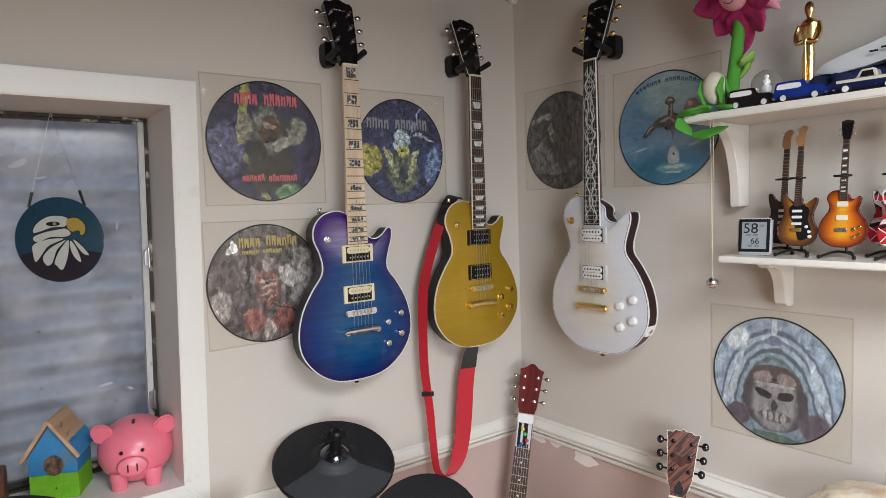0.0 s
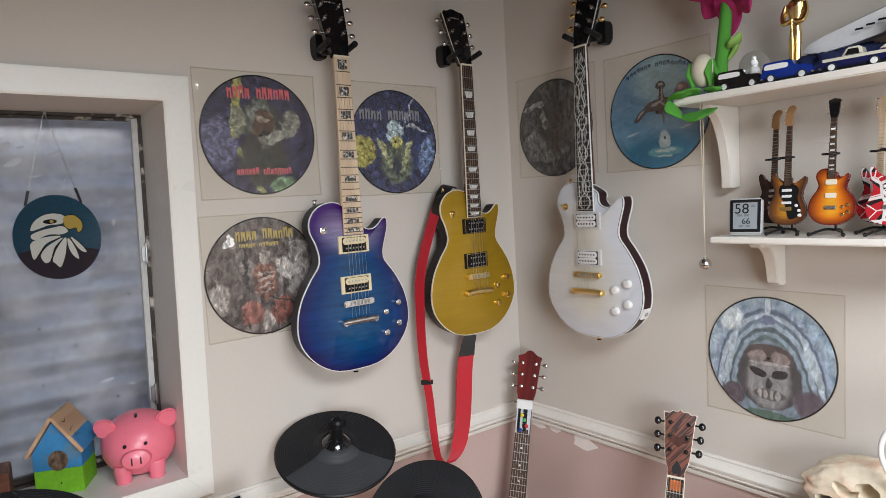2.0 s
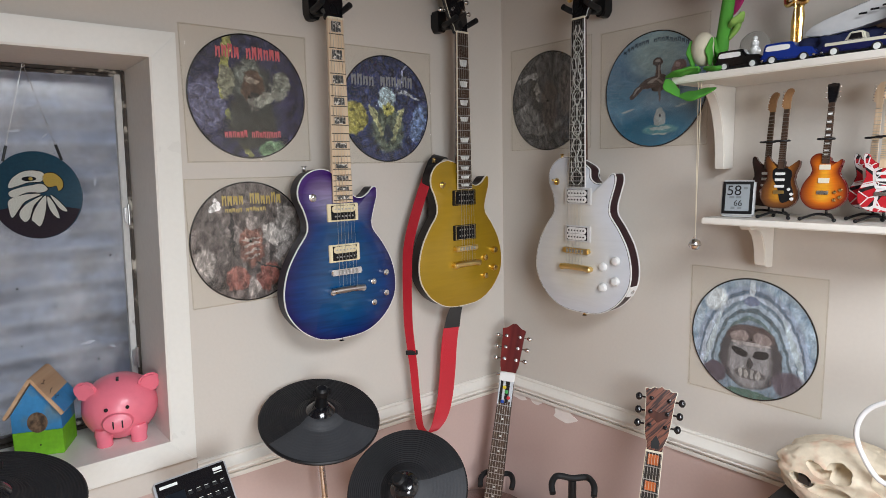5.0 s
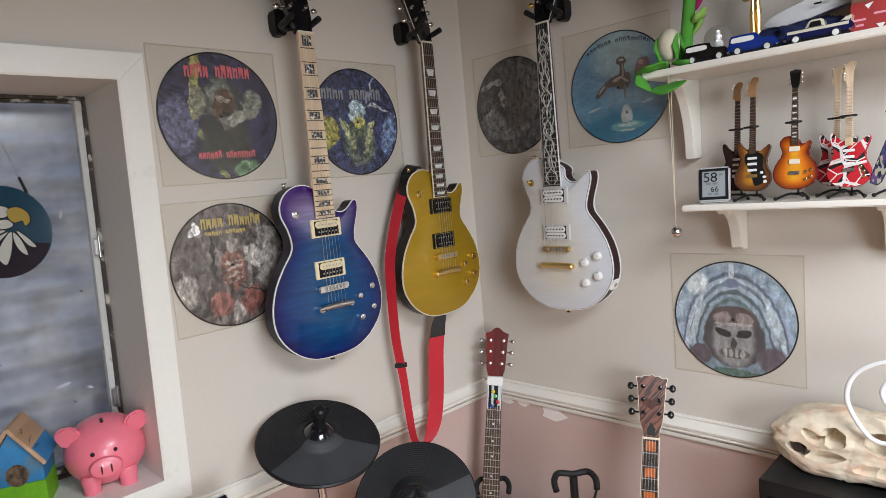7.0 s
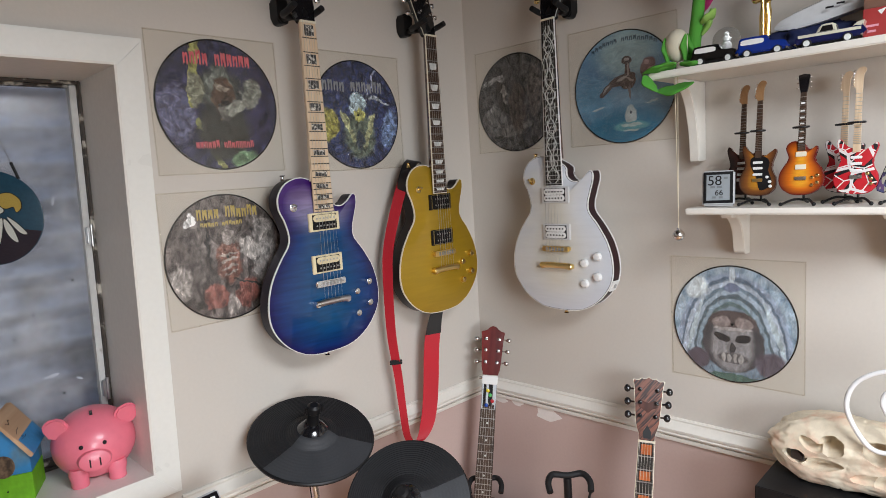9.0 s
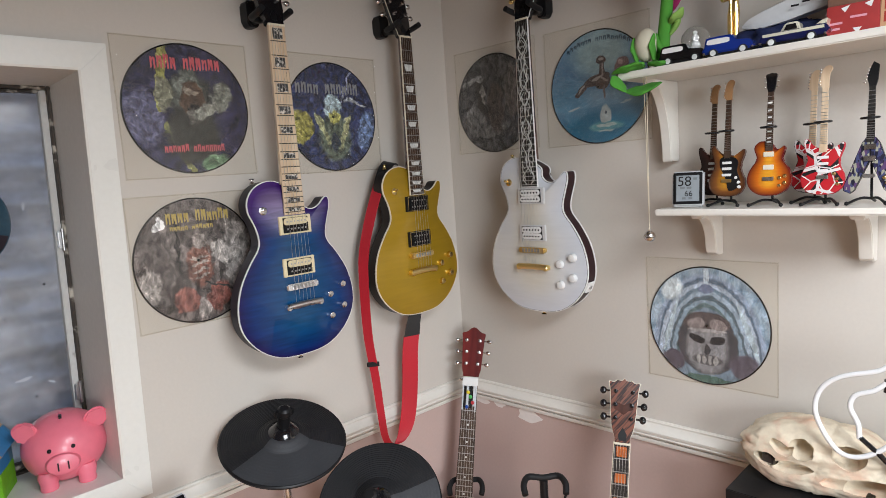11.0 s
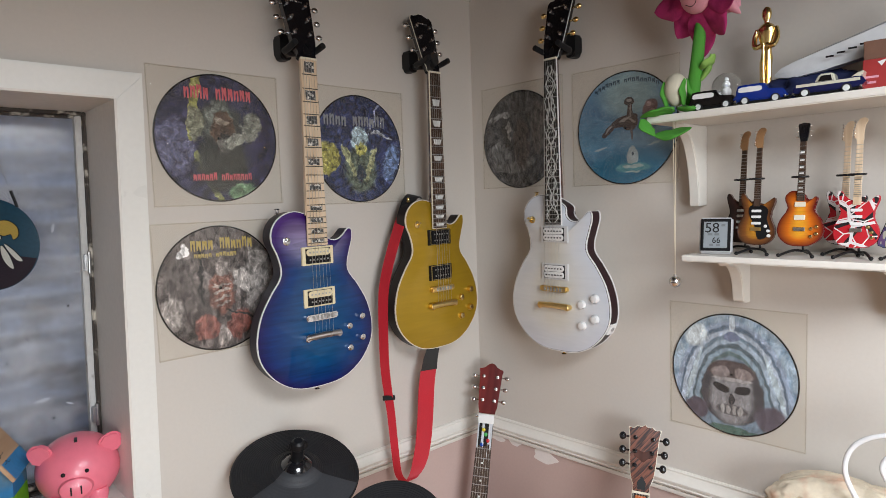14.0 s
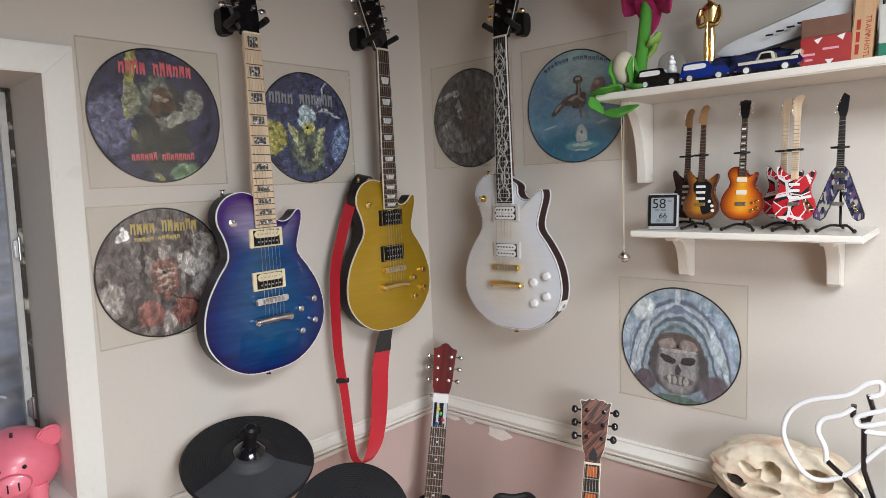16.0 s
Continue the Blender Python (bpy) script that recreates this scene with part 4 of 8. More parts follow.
    # thin drawn strokes, light and dark
    for k, (scale, wide, value) in enumerate(((grain * 0.55, 0.020, 2.3), (grain * 0.75, 0.026, 0.22), (grain * 1.3, 0.022, 1.9))):
        off, n4, d4, ab, lt, hv, mx = N("ShaderNodeVectorMath"), N("ShaderNodeTexNoise"), N("ShaderNodeMath"), N("ShaderNodeMath"), N("ShaderNodeMapRange"), N("ShaderNodeHueSaturation"), N("ShaderNodeMix")
        off.inputs[1].default_value = (7.3 * k, 3.1 * k, 0)
        n4.inputs["Scale"].default_value, n4.inputs["Detail"].default_value, n4.inputs["Distortion"].default_value = scale, 2.5, 1.6
        d4.operation, ab.operation = "SUBTRACT", "ABSOLUTE"
        d4.inputs[1].default_value = 0.5
        lt.inputs["From Min"].default_value, lt.inputs["From Max"].default_value = wide, wide * 0.45
        lt.inputs["To Max"].default_value = strokes
        hv.inputs["Value"].default_value, hv.inputs["Saturation"].default_value = value, 0.8
        mx.data_type = "RGBA"
        L(ms.outputs[0], off.inputs[0]), L(off.outputs[0], n4.inputs["Vector"]), L(n4.outputs[0], d4.inputs[0]), L(d4.outputs[0], ab.inputs[0]), L(ab.outputs[0], lt.inputs["Value"])
        L(col, hv.inputs["Color"]), L(lt.outputs[0], mx.inputs["Factor"]), L(col, mx.inputs["A"]), L(hv.outputs[0], mx.inputs["B"])
        col = mx.outputs["Result"]
    L(col, p.inputs["Base Color"])
    # fine grooves
    sep, wv, bp = N("ShaderNodeVectorMath"), N("ShaderNodeTexWave"), N("ShaderNodeBump")
    wv.wave_type, wv.rings_direction = "RINGS", "Z"
    wv.inputs["Scale"].default_value = 180
    bp.inputs["Strength"].default_value, bp.inputs["Distance"].default_value = 0.05, 0.0005
    L(tc.outputs["Object"], wv.inputs["Vector"]), L(wv.outputs["Fac"], bp.inputs["Height"]), L(bp.outputs[0], p.inputs["Normal"])
    return m


def logo(rec, rows, material):
    """A line of title lettering as plain angular blocks: (x, y, height, widths)."""
    for x0, x1, y, h, n, curve in rows:
        b = B()
        w = (x1 - x0) / n
        rnd_ = random.Random(int(1000 * (x0 + y)) + n)
        for k in range(n):
            if n > 9 and k == n // 2 - 1:
                continue
            xa, xb = x0 + k * w + 0.12 * w, x0 + (k + 1) * w - 0.12 * w
            yo = y - curve * (xa * xa) + rnd_.uniform(-0.012, 0.012)
            up = h * rnd_.uniform(0.85, 1.1)
            s = (xb - xa) * 0.34
            # two stems and a slanting bar
            for q in ([(xa, yo), (xa + s, yo + 0.02), (xa + s, yo + up), (xa, yo + up)], [(xb - s, yo), (xb, yo), (xb, yo + up * 0.95), (xb - s, yo + up)],
                      [(xa + s, yo + up * 0.55), (xb - s, yo + up * rnd_.choice((0.2, 0.8))), (xb - s, yo + up), (xa + s, yo + up * 0.85)]):
                prism(b, [(u * DISC, v * DISC) for u, v in q], 0.0022, 0.0026)
        part("lettering", b, material, rec)


M_RIM = mat("black_vinyl", (0.010, 0.010, 0.012), 0.25, coat=0.3)


def record(m, label, art, sleeve_w, sleeve_dx, sleeve_dy, seed, titles=(), title_mat=None):
    rec = thing("picture_disc", m, label, "record", "picture discs on the walls")
    b = B()
    lathe(b, [(DISC, 0.0), (DISC, 0.0019), (DISC - 0.003, 0.0021), (0, 0.0021)], 96)
    part("rim", b, M_RIM, rec)
    b = B()
    lathe(b, [(DISC - 0.0035, 0.0020), (DISC - 0.0035, 0.0023), (0.0037, 0.0023), (0.0036, 0.0020)], 96)
    part("picture", b, art, rec)
    part("spindle_hole", lathe(B(), [(0.0034, 0.0018), (0.0034, 0.00225), (0, 0.00225)], 16), M_RIM, rec)
    if titles:
        logo(rec, titles, title_mat)
    # thin sleeve, gently buckled, over the disc
    b, n, h = B(), 22, sleeve_w / 2
    grid = []
    for i in range(n + 1):
        row = []
        for j in range(n + 1):
            u, v = -h + sleeve_w * i / n, -h + sleeve_w * j / n
            r = math.hypot(u - sleeve_dx * 0, v)
            z = 0.0042 + 0.0022 * noise.noise((u * 11, v * 11, seed)) + (0.0015 if r > DISC else 0) * noise.noise((u * 25, v * 25, seed + 3))
            corner = max(0, abs(u) + abs(v) - 1.72 * h)
            z += corner * 0.10 * (1 + noise.noise((seed, u * 3, v * 3)))
            row.append(b.verts.new((u + sleeve_dx, v + sleeve_dy, max(0.0034, z))))
        grid.append(row)
    for i in range(n):
        for j in range(n):
            b.faces.new((grid[i][j], grid[i + 1][j], grid[i + 1][j + 1], grid[i][j + 1]))
    s = part("sleeve", b, M_SLEEVE, rec, "clear creased plastic sleeve", 80)
    b = B()
    for x0_, x1_, y0_, y1_ in ((-h, h, h - 0.003, h), (-h, h, -h, -h + 0.003), (-h, -h + 0.003, -h + 0.003, h - 0.003), (h - 0.003, h, -h + 0.003, h - 0.003)):
        box(b, x0_ + sleeve_dx, x1_ + sleeve_dx, y0_ + sleeve_dy, y1_ + sleeve_dy, 0.0006, 0.0016)
    part("sleeve_seam", b, M_SLEEVE, rec)
    return rec


ink = lambda n, c: mat(n, c, 0.3, vary=0.12, scale=40)
INK_RED, INK_GREY, INK_YEL, INK_DARK = ink("red_ink", (0.66, 0.13, 0.16)), ink("grey_ink", (0.26, 0.28, 0.31)), ink("yellow_ink", (0.52, 0.40, 0.12)), ink("dark_blue_ink", (0.03, 0.07, 0.11))
A1 = disc_art("print_night_figure", (0.010, 0.011, 0.035), (0.038, 0.040, 0.105), [
    (-0.68, -0.12, 0.28, 0.42, 10, (0.10, 0.105, 0.20), 0.5), (-0.38, 0.52, 0.075, 0.58, -9, (0.30, 0.31, 0.09), 0.12), (-0.20, -0.60, 0.06, 0.46, 26, (0.24, 0.26, 0.09), 0.15),
    (0.05, -0.40, 0.42, 0.50, 0, (0.030, 0.034, 0.030), 0.5), (0.03, 0.20, 0.38, 0.38, 0, (0.030, 0.036, 0.034), 0.6), (0.03, 0.30, 0.24, 0.28, 0, (0.15, 0.175, 0.16), 1.0), (0.08, 0.18, 0.19, 0.28, -8, (0.085, 0.050, 0.032), 0.35), (0.09, -0.10, 0.11, 0.14, 0, (0.12, 0.115, 0.105), 0.5),
    (0.10, 0.04, 0.09, 0.07, 0, (0.012, 0.010, 0.010), 0.4), (0.05, 0.27, 0.11, 0.04, -15, (0.26, 0.22, 0.18), 0.5), (-0.36, 0.24, 0.13, 0.26, 0, (0.22, 0.23, 0.17), 0.45), (0.56, 0.20, 0.16, 0.24, -15, (0.20, 0.215, 0.19), 0.5),
    (0.28, -0.02, 0.22, 0.10, 30, (0.24, 0.25, 0.22), 0.5), (0.36, -0.85, 0.24, 0.14, 10, (0.12, 0.22, 0.12), 0.5)], detail=0.42)
A2 = disc_art("print_blue_storm", (0.008, 0.013, 0.045), (0.032, 0.050, 0.155), [
    (-0.76, -0.18, 0.30, 0.30, 0, (0.32, 0.30, 0.07), 0.3), (0.02, -0.38, 0.36, 0.44, 0, (0.10, 0.13, 0.10), 0.5), (0.0, 0.20, 0.19, 0.22, 0, (0.36, 0.48, 0.55), 0.4),
    (0.04, 0.00, 0.13, 0.12, 0, (0.38, 0.38, 0.10), 0.4), (-0.26, -0.2, 0.06, 0.34, 24, (0.34, 0.36, 0.20), 0.4), (0.26, -0.25, 0.06, 0.34, -22, (0.34, 0.36, 0.20), 0.4), (0.0, -0.45, 0.10, 0.20, 0, (0.02, 0.03, 0.05), 0.5),
    (0.74, -0.25, 0.17, 0.36, -15, (0.14, 0.22, 0.42), 0.5), (0.52, 0.28, 0.28, 0.035, -16, (0.34, 0.38, 0.44), 0.5), (0.35, 0.62, 0.02, 0.40, -24, (0.35, 0.40, 0.60), 0.6)], detail=0.6, grain=8)
A3 = disc_art("print_ruined_city", (0.055, 0.045, 0.045), (0.185, 0.158, 0.155), [
    (-0.30, 0.30, 0.03, 0.5, 0, (0.02, 0.018, 0.02), 0.4), (0.50, 0.25, 0.02, 0.6, -4, (0.30, 0.28, 0.27), 0.4), (0.80, 0.1, 0.02, 0.5, -4, (0.03, 0.03, 0.03), 0.4), (0.62, 0.30, 0.26, 0.02, -25, (0.03, 0.03, 0.03), 0.4), (0.62, -0.02, 0.26, 0.02, -25, (0.03, 0.03, 0.03), 0.4), (-0.5, -0.55, 0.3, 0.2, 20, (0.035, 0.03, 0.03), 0.6),    (-0.62, -0.05, 0.20, 0.6, 0, (0.10, 0.085, 0.085), 0.4), (0.66, 0.0, 0.22, 0.62, 0, (0.26, 0.24, 0.235), 0.3), (0.36, 0.1, 0.05, 0.5, 0, (0.06, 0.05, 0.05), 0.3), (-0.55, 0.62, 0.085, 0.085, 0, (0.75, 0.76, 0.78), 0.15),
    (-0.78, -0.3, 0.18, 0.25, 0, (0.33, 0.30, 0.29), 0.5), (0.02, -0.08, 0.22, 0.34, 0, (0.20, 0.085, 0.065), 0.4), (0.02, 0.05, 0.15, 0.025, 8, (0.36, 0.30, 0.27), 0.6), (0.02, -0.05, 0.16, 0.025, 8, (0.36, 0.30, 0.27), 0.6), (0.02, -0.15, 0.15, 0.025, 8, (0.36, 0.30, 0.27), 0.6), (0.02, -0.25, 0.13, 0.02, 8, (0.34, 0.28, 0.25), 0.6), (0.03, 0.32, 0.11, 0.14, 0, (0.30, 0.26, 0.25), 0.35), (0.38, 0.10, 0.15, 0.22, 40, (0.40, 0.37, 0.36), 0.5),
    (-0.25, -0.62, 0.20, 0.20, 40, (0.22, 0.075, 0.062), 0.35), (0.28, -0.62, 0.18, 0.26, -30, (0.22, 0.075, 0.062), 0.35), (0.02, -0.78, 0.10, 0.18, 0, (0.34, 0.30, 0.29), 0.4), (0.3, -0.45, 0.30, 0.02, -20, (0.03, 0.03, 0.03), 0.6)], streak=(1.4, 0.9), grain=5, detail=0.5)
A4 = disc_art("print_blue_sea", (0.085, 0.205, 0.36), (0.125, 0.265, 0.42), [
    (0.08, 0.62, 0.55, 0.42, 0, (0.27, 0.41, 0.46), 1.6), (0.0, -0.22, 1.0, 0.16, 0, (0.17, 0.31, 0.45), 1.5), (0.0, -0.78, 0.95, 0.42, 0, (0.012, 0.17, 0.32), 1.5), (-0.6, -0.2, 0.4, 0.3, 0, (0.10, 0.26, 0.42), 1.6),
    (-0.02, 0.13, 0.27, 0.09, 14, (0.075, 0.058, 0.058), 0.2), (-0.34, -0.02, 0.17, 0.055, 38, (0.085, 0.065, 0.065), 0.2), (0.10, 0.08, 0.15, 0.13, 0, (0.10, 0.075, 0.07), 0.2), (0.09, 0.29, 0.05, 0.17, 0, (0.085, 0.062, 0.06), 0.2), (0.08, 0.46, 0.105, 0.065, 0, (0.075, 0.06, 0.058), 0.2),
    (0.00, 0.15, 0.12, 0.025, 20, (0.34, 0.31, 0.30), 0.4), (0.14, 0.12, 0.08, 0.02, -30, (0.32, 0.28, 0.27), 0.4), (-0.33, 0.0, 0.10, 0.018, 40, (0.34, 0.32, 0.32), 0.4), (0.10, 0.30, 0.018, 0.12, 0, (0.30, 0.26, 0.25), 0.4), (0.08, 0.48, 0.05, 0.018, 0, (0.36, 0.33, 0.32), 0.4),
    (0.48, 0.30, 0.13, 0.16, -20, (0.19, 0.12, 0.125), 0.4), (0.46, 0.36, 0.05, 0.05, 0, (0.36, 0.25, 0.25), 0.5), (0.52, 0.24, 0.05, 0.04, 0, (0.33, 0.23, 0.23), 0.5), (0.42, 0.10, 0.03, 0.14, 28, (0.12, 0.08, 0.09), 0.3), (0.13, -0.10, 0.022, 0.13, 0, (0.16, 0.14, 0.15), 0.3),
    (0.14, -0.50, 0.11, 0.17, 0, (0.46, 0.56, 0.60), 0.5), (0.14, -0.47, 0.03, 0.03, 0, (0.05, 0.08, 0.12), 0.3), (0.14, -0.70, 0.34, 0.085, 0, (0.10, 0.33, 0.40), 0.4), (0.14, -0.68, 0.20, 0.035, 0, (0.40, 0.54, 0.56), 0.4), (0.14, -0.78, 0.14, 0.02, 0, (0.44, 0.56, 0.57), 0.5), (-0.50, -0.33, 0.13, 0.022, 12, (0.38, 0.48, 0.54), 0.5), (0.55, -0.30, 0.12, 0.02, 10, (0.30, 0.42, 0.50), 0.5)], streak=(0.8, 1.6), wobble=0.05, grain=4, detail=0.09, rough=0.12, strokes=0.12)
A5 = disc_art("print_grey_smoke_and_glare", (0.014, 0.015, 0.018), (0.075, 0.074, 0.080), [
    (-0.35, 0.15, 0.10, 0.42, 12, (0.020, 0.018, 0.018), 0.5), (-0.28, 0.22, 0.05, 0.22, 6, (0.19, 0.18, 0.175), 0.6), (-0.62, -0.1, 0.16, 0.10, 30, (0.17, 0.17, 0.18), 0.8), (-0.1, -0.55, 0.5, 0.12, 14, (0.13, 0.125, 0.13), 0.8), (-0.45, -0.72, 0.2, 0.08, -10, (0.02, 0.02, 0.024), 0.5),
    # first patch below: pale strip of lamp glare, painted into the print's colour
    (-0.55, 0.52, 0.36, 0.06, 8, (0.22, 0.22, 0.23), 0.4), (0.05, -0.1, 0.22, 0.5, 0, (0.055, 0.042, 0.038), 0.5), (-0.5, -0.35, 0.25, 0.25, 0, (0.10, 0.10, 0.105), 0.6), (0.5, 0.2, 0.2, 0.5, 0, (0.08, 0.07, 0.068), 0.6)], streak=(1.4, 1.0), detail=0.6, rough=0.12, grain=6, strokes=0.45)
TUN = []
for k, c in enumerate(((0.30, 0.38, 0.52), (0.10, 0.15, 0.22), (0.42, 0.50, 0.62), (0.12, 0.18, 0.24), (0.34, 0.43, 0.54), (0.08, 0.12, 0.15), (0.24, 0.33, 0.42), (0.10, 0.16, 0.17), (0.18, 0.25, 0.33))):
    TUN.append((0.0, -0.62, 0.95 - 0.058 * k - 0.02 * (k % 2), 1.50 - 0.072 * k, 0, c, 0.05))
A6 = disc_art("print_blue_tunnel", (0.16, 0.26, 0.38), (0.42, 0.52, 0.62), TUN + [
    (0.0, 0.84, 0.05, 0.16, 0, (0.50, 0.58, 0.66), 0.3), (0.0, 0.62, 0.12, 0.08, 0, (0.16, 0.20, 0.32), 0.3), (-0.58, 0.58, 0.2, 0.16, 40, (0.62, 0.70, 0.76), 0.6), (-0.62, -0.05, 0.04, 0.5, -16, (0.45, 0.55, 0.62), 0.4), (0.66, -0.05, 0.04, 0.5, 20, (0.45, 0.55, 0.62), 0.4),
    (0.0, -0.30, 0.50, 0.54, 0, (0.050, 0.050, 0.060), 0.12), (0.0, -0.36, 0.34, 0.46, 0, (0.25, 0.25, 0.27), 0.5), (0.0, 0.06, 0.38, 0.17, 0, (0.08, 0.06, 0.062), 0.3), (-0.18, 0.02, 0.15, 0.10, 16, (0.24, 0.20, 0.20), 0.3), (0.18, 0.02, 0.15, 0.10, -16, (0.24, 0.20, 0.20), 0.3), (0.0, -0.08, 0.32, 0.03, 0, (0.34, 0.32, 0.33), 0.3),
    (-0.17, -0.23, 0.13, 0.07, -16, (0.010, 0.010, 0.014), 0.2), (0.17, -0.23, 0.13, 0.07, 16, (0.010, 0.010, 0.014), 0.2), (0, -0.40, 0.05, 0.09, 0, (0.03, 0.03, 0.036), 0.4), (0, -0.58, 0.25, 0.09, 0, (0.09, 0.085, 0.095), 0.5), (-0.14, -0.58, 0.035, 0.075, 0, (0.34, 0.33, 0.33), 0.5), (-0.05, -0.58, 0.035, 0.075, 0, (0.34, 0.33, 0.33), 0.5), (0.05, -0.58, 0.035, 0.075, 0, (0.34, 0.33, 0.33), 0.5), (0.14, -0.58, 0.035, 0.075, 0, (0.34, 0.33, 0.33), 0.5),
    (0.60, -0.62, 0.24, 0.22, 0, (0.10, 0.085, 0.115), 0.5), (-0.58, -0.66, 0.20, 0.18, 0, (0.09, 0.075, 0.105), 0.3), (0, -0.94, 0.5, 0.08, 0, (0.07, 0.14, 0.12), 0.3)], grain=5, wobble=0.05, detail=0.22, rough=0.12, streak=(1.5, 0.8), strokes=0.22)
record(on_left(-0.880, 1.819, 0.001), "dark picture disc with red lettering in a clear sleeve", A1, 0.318, 0.0, 0.0, 1.0, [(-0.52, 0.58, 0.60, 0.20, 11, 0.0), (-0.45, 0.52, -0.66, 0.11, 15, 0.0)], INK_RED)
record(on_left(-0.470, 1.806, 0.001), "dark blue picture disc with yellow patches in a clear sleeve", A2, 0.324, 0.0, 0.008, 7.0, [(-0.78, 0.62, 0.42, 0.20, 11, 0.0)], INK_GREY)
record(on_left(-0.899, 1.461, 0.001), "brown and grey picture disc with yellow lettering in a sleeve", A3, 0.314, 0.004, 0.004, 13.0, [(-0.45, 0.58, 0.62, 0.17, 11, 0.0), (-0.40, 0.30, 0.50, 0.07, 12, 0.0)], INK_YEL)
record(on_right(-0.570, 1.829, 0.001), "pale blue picture disc in a clear creased sleeve", A4, 0.322, -0.008, 0.010, 19.0, [(-0.62, 0.66, 0.80, 0.075, 17, 0.36)], INK_DARK)
record(on_right(-0.203, 1.833, 0.001), "dark grey picture disc in a clear sleeve", A5, 0.322, 0.005, 0.012, 23.0)
record(on_right(-0.851, 1.204, 0.001), "blue and grey picture disc in a clear sleeve", A6, 0.322, 0.004, 0.008, 29.0)

# ---- shelves ----
def bracket(profile, y, w, group):
    """A shaped board under a shelf: profile of (out from wall, z)."""
    b = B()
    prism(b, profile, -w / 2, w / 2, 0.002, Matrix(((-1, 0, 0, -0.0005), (0, 0, 1, y), (0, 1, 0, 0), (0, 0, 0, 1))))
    br = part("bracket", b, M_WHITE)
    return br


def shelf(y0, y1, z0, z1, depth, label):
    s = thing("wall_shelf", pose(0, 0, 0), label, "shelf", "shelves on the wall")
    part("board", box(B(), -depth, -0.0005, y1, y0, z0, z1, 0.0025), M_WHITE, s)
    return s


sh1 = shelf(-0.734, -1.72, 1.811, 1.827, 0.192, "long white painted wooden shelf on curved brackets")
cove = lambda z1, z0, d1, d0: [(0, z1), (d1, z1)] + [(d1 - (d1 - d0) * math.sin(a), z0 + (z1 - 0.012 - z0) * math.cos(a)) for a in [math.pi / 2 * k / 10 for k in range(11)]] + [(d0 - 0.003, z0 - 0.004), (0, z0 - 0.004)]
for y in (-0.778, -1.62):
    bracket(cove(1.8107, 1.622, 0.125, 0.045), y, 0.024, "").parent = sh1
sh2 = shelf(-0.815, -1.262, 1.499, 1.513, 0.192, "short white painted wooden shelf with ogee brackets")
ogee = [(0, 1.4987), (0.120, 1.4987), (0.121, 1.491), (0.115, 1.484), (0.103, 1.483), (0.092, 1.484), (0.076, 1.478), (0.060, 1.464), (0.050, 1.446), (0.045, 1.428), (0.043, 1.410), (0.038, 1.396), (0.026, 1.389), (0.012, 1.388), (0, 1.388)]
for y in (-0.880, -1.190):
    bracket(ogee, y, 0.026, "").parent = sh2
b = B()
tube(b, [(-0.168, -0.786, 1.8108), (-0.166, -0.787, 1.63), (-0.165, -0.788, 1.462)], 0.0009, 6)
tube(b, [(-0.168, -0.793, 1.8108), (-0.166, -0.790, 1.63), (-0.165, -0.788, 1.462)], 0.0009, 6)
bell = thing("hanging_bell", pose(0, 0, 0), "small round silver bell hanging on a cream string", "bell")
part("string", b, mat("cream_cotton", (0.62, 0.55, 0.42), 0.9, fine=400, bump=0.3), bell)
b = B()
ball(b, (-0.165, -0.788, 1.448), 0.0135, 20)
lathe(b, [(0.0138, -0.0012), (0.0148, 0), (0.0138, 0.0012)], 20, Matrix.Translation((-0.165, -0.788, 1.447)))
lathe(b, [(0.004, 0), (0.004, 0.004), (0, 0.005)], 10, Matrix.Translation((-0.165, -0.788, 1.4605)))
part("jingle_bell", b, M_CHROME, bell)

# ---- hygrometer ----
def text_part(name, body, size, material, parent, m):
    cu = bpy.data.curves.new(name, "FONT")
    cu.body, cu.size, cu.extrude, cu.align_x, cu.align_y = body, size, 0.0002, "CENTER", "CENTER"
    ob = bpy.data.objects.new(name, cu)
    scene.collection.objects.link(ob)
    dg = bpy.context.evaluated_depsgraph_get()
    me = bpy.data.meshes.new_from_object(ob.evaluated_get(dg))
    bpy.data.objects.remove(ob)
    me.materials.clear()
    me.materials.append(material)
    out = new(name, me)
    out.parent, out.matrix_basis = parent, m
    return out


hy = thing("hygrometer", on_right(-0.870, 1.513, 0.135) @ pose(0, 0, 0, -8, 12, 0), "square silver digital hygrometer standing on the shelf", "hygrometer")
part("case", box(B(), -0.034, 0.034, 0.0, 0.080, 0, 0.016, 0.004), mat("silver_plastic", (0.60, 0.61, 0.62), 0.35, metal=0.3), hy)
part("bezel", box(B(), -0.0310, 0.0310, 0.006, 0.0770, 0.0158, 0.0172, 0.0006), M_BLACK, hy)
scr = part("screen", box(B(), -0.0245, 0.0245, 0.0125, 0.0705, 0.017, 0.0178, 0.0003), mat("lcd_grey", (0.29, 0.32, 0.34), 0.25, vary=0.05), hy)
text_part("reading", "58", 0.031, M_BLACK, scr, Matrix.Translation((-0.007, 0.056, 0.0180)))
text_part("reading", "66", 0.018, M_BLACK, scr, Matrix.Translation((0.002, 0.029, 0.0180)))
b = B()
for x0_, x1_, y_ in ((-0.016, -0.006, 0.040), (-0.002, 0.008, 0.040), (-0.012, -0.004, 0.0165), (0.002, 0.010, 0.0165), (0.012, 0.020, 0.060)):
    box(b, x0_, x1_, y_, y_ + 0.005, 0.0178, 0.0181)
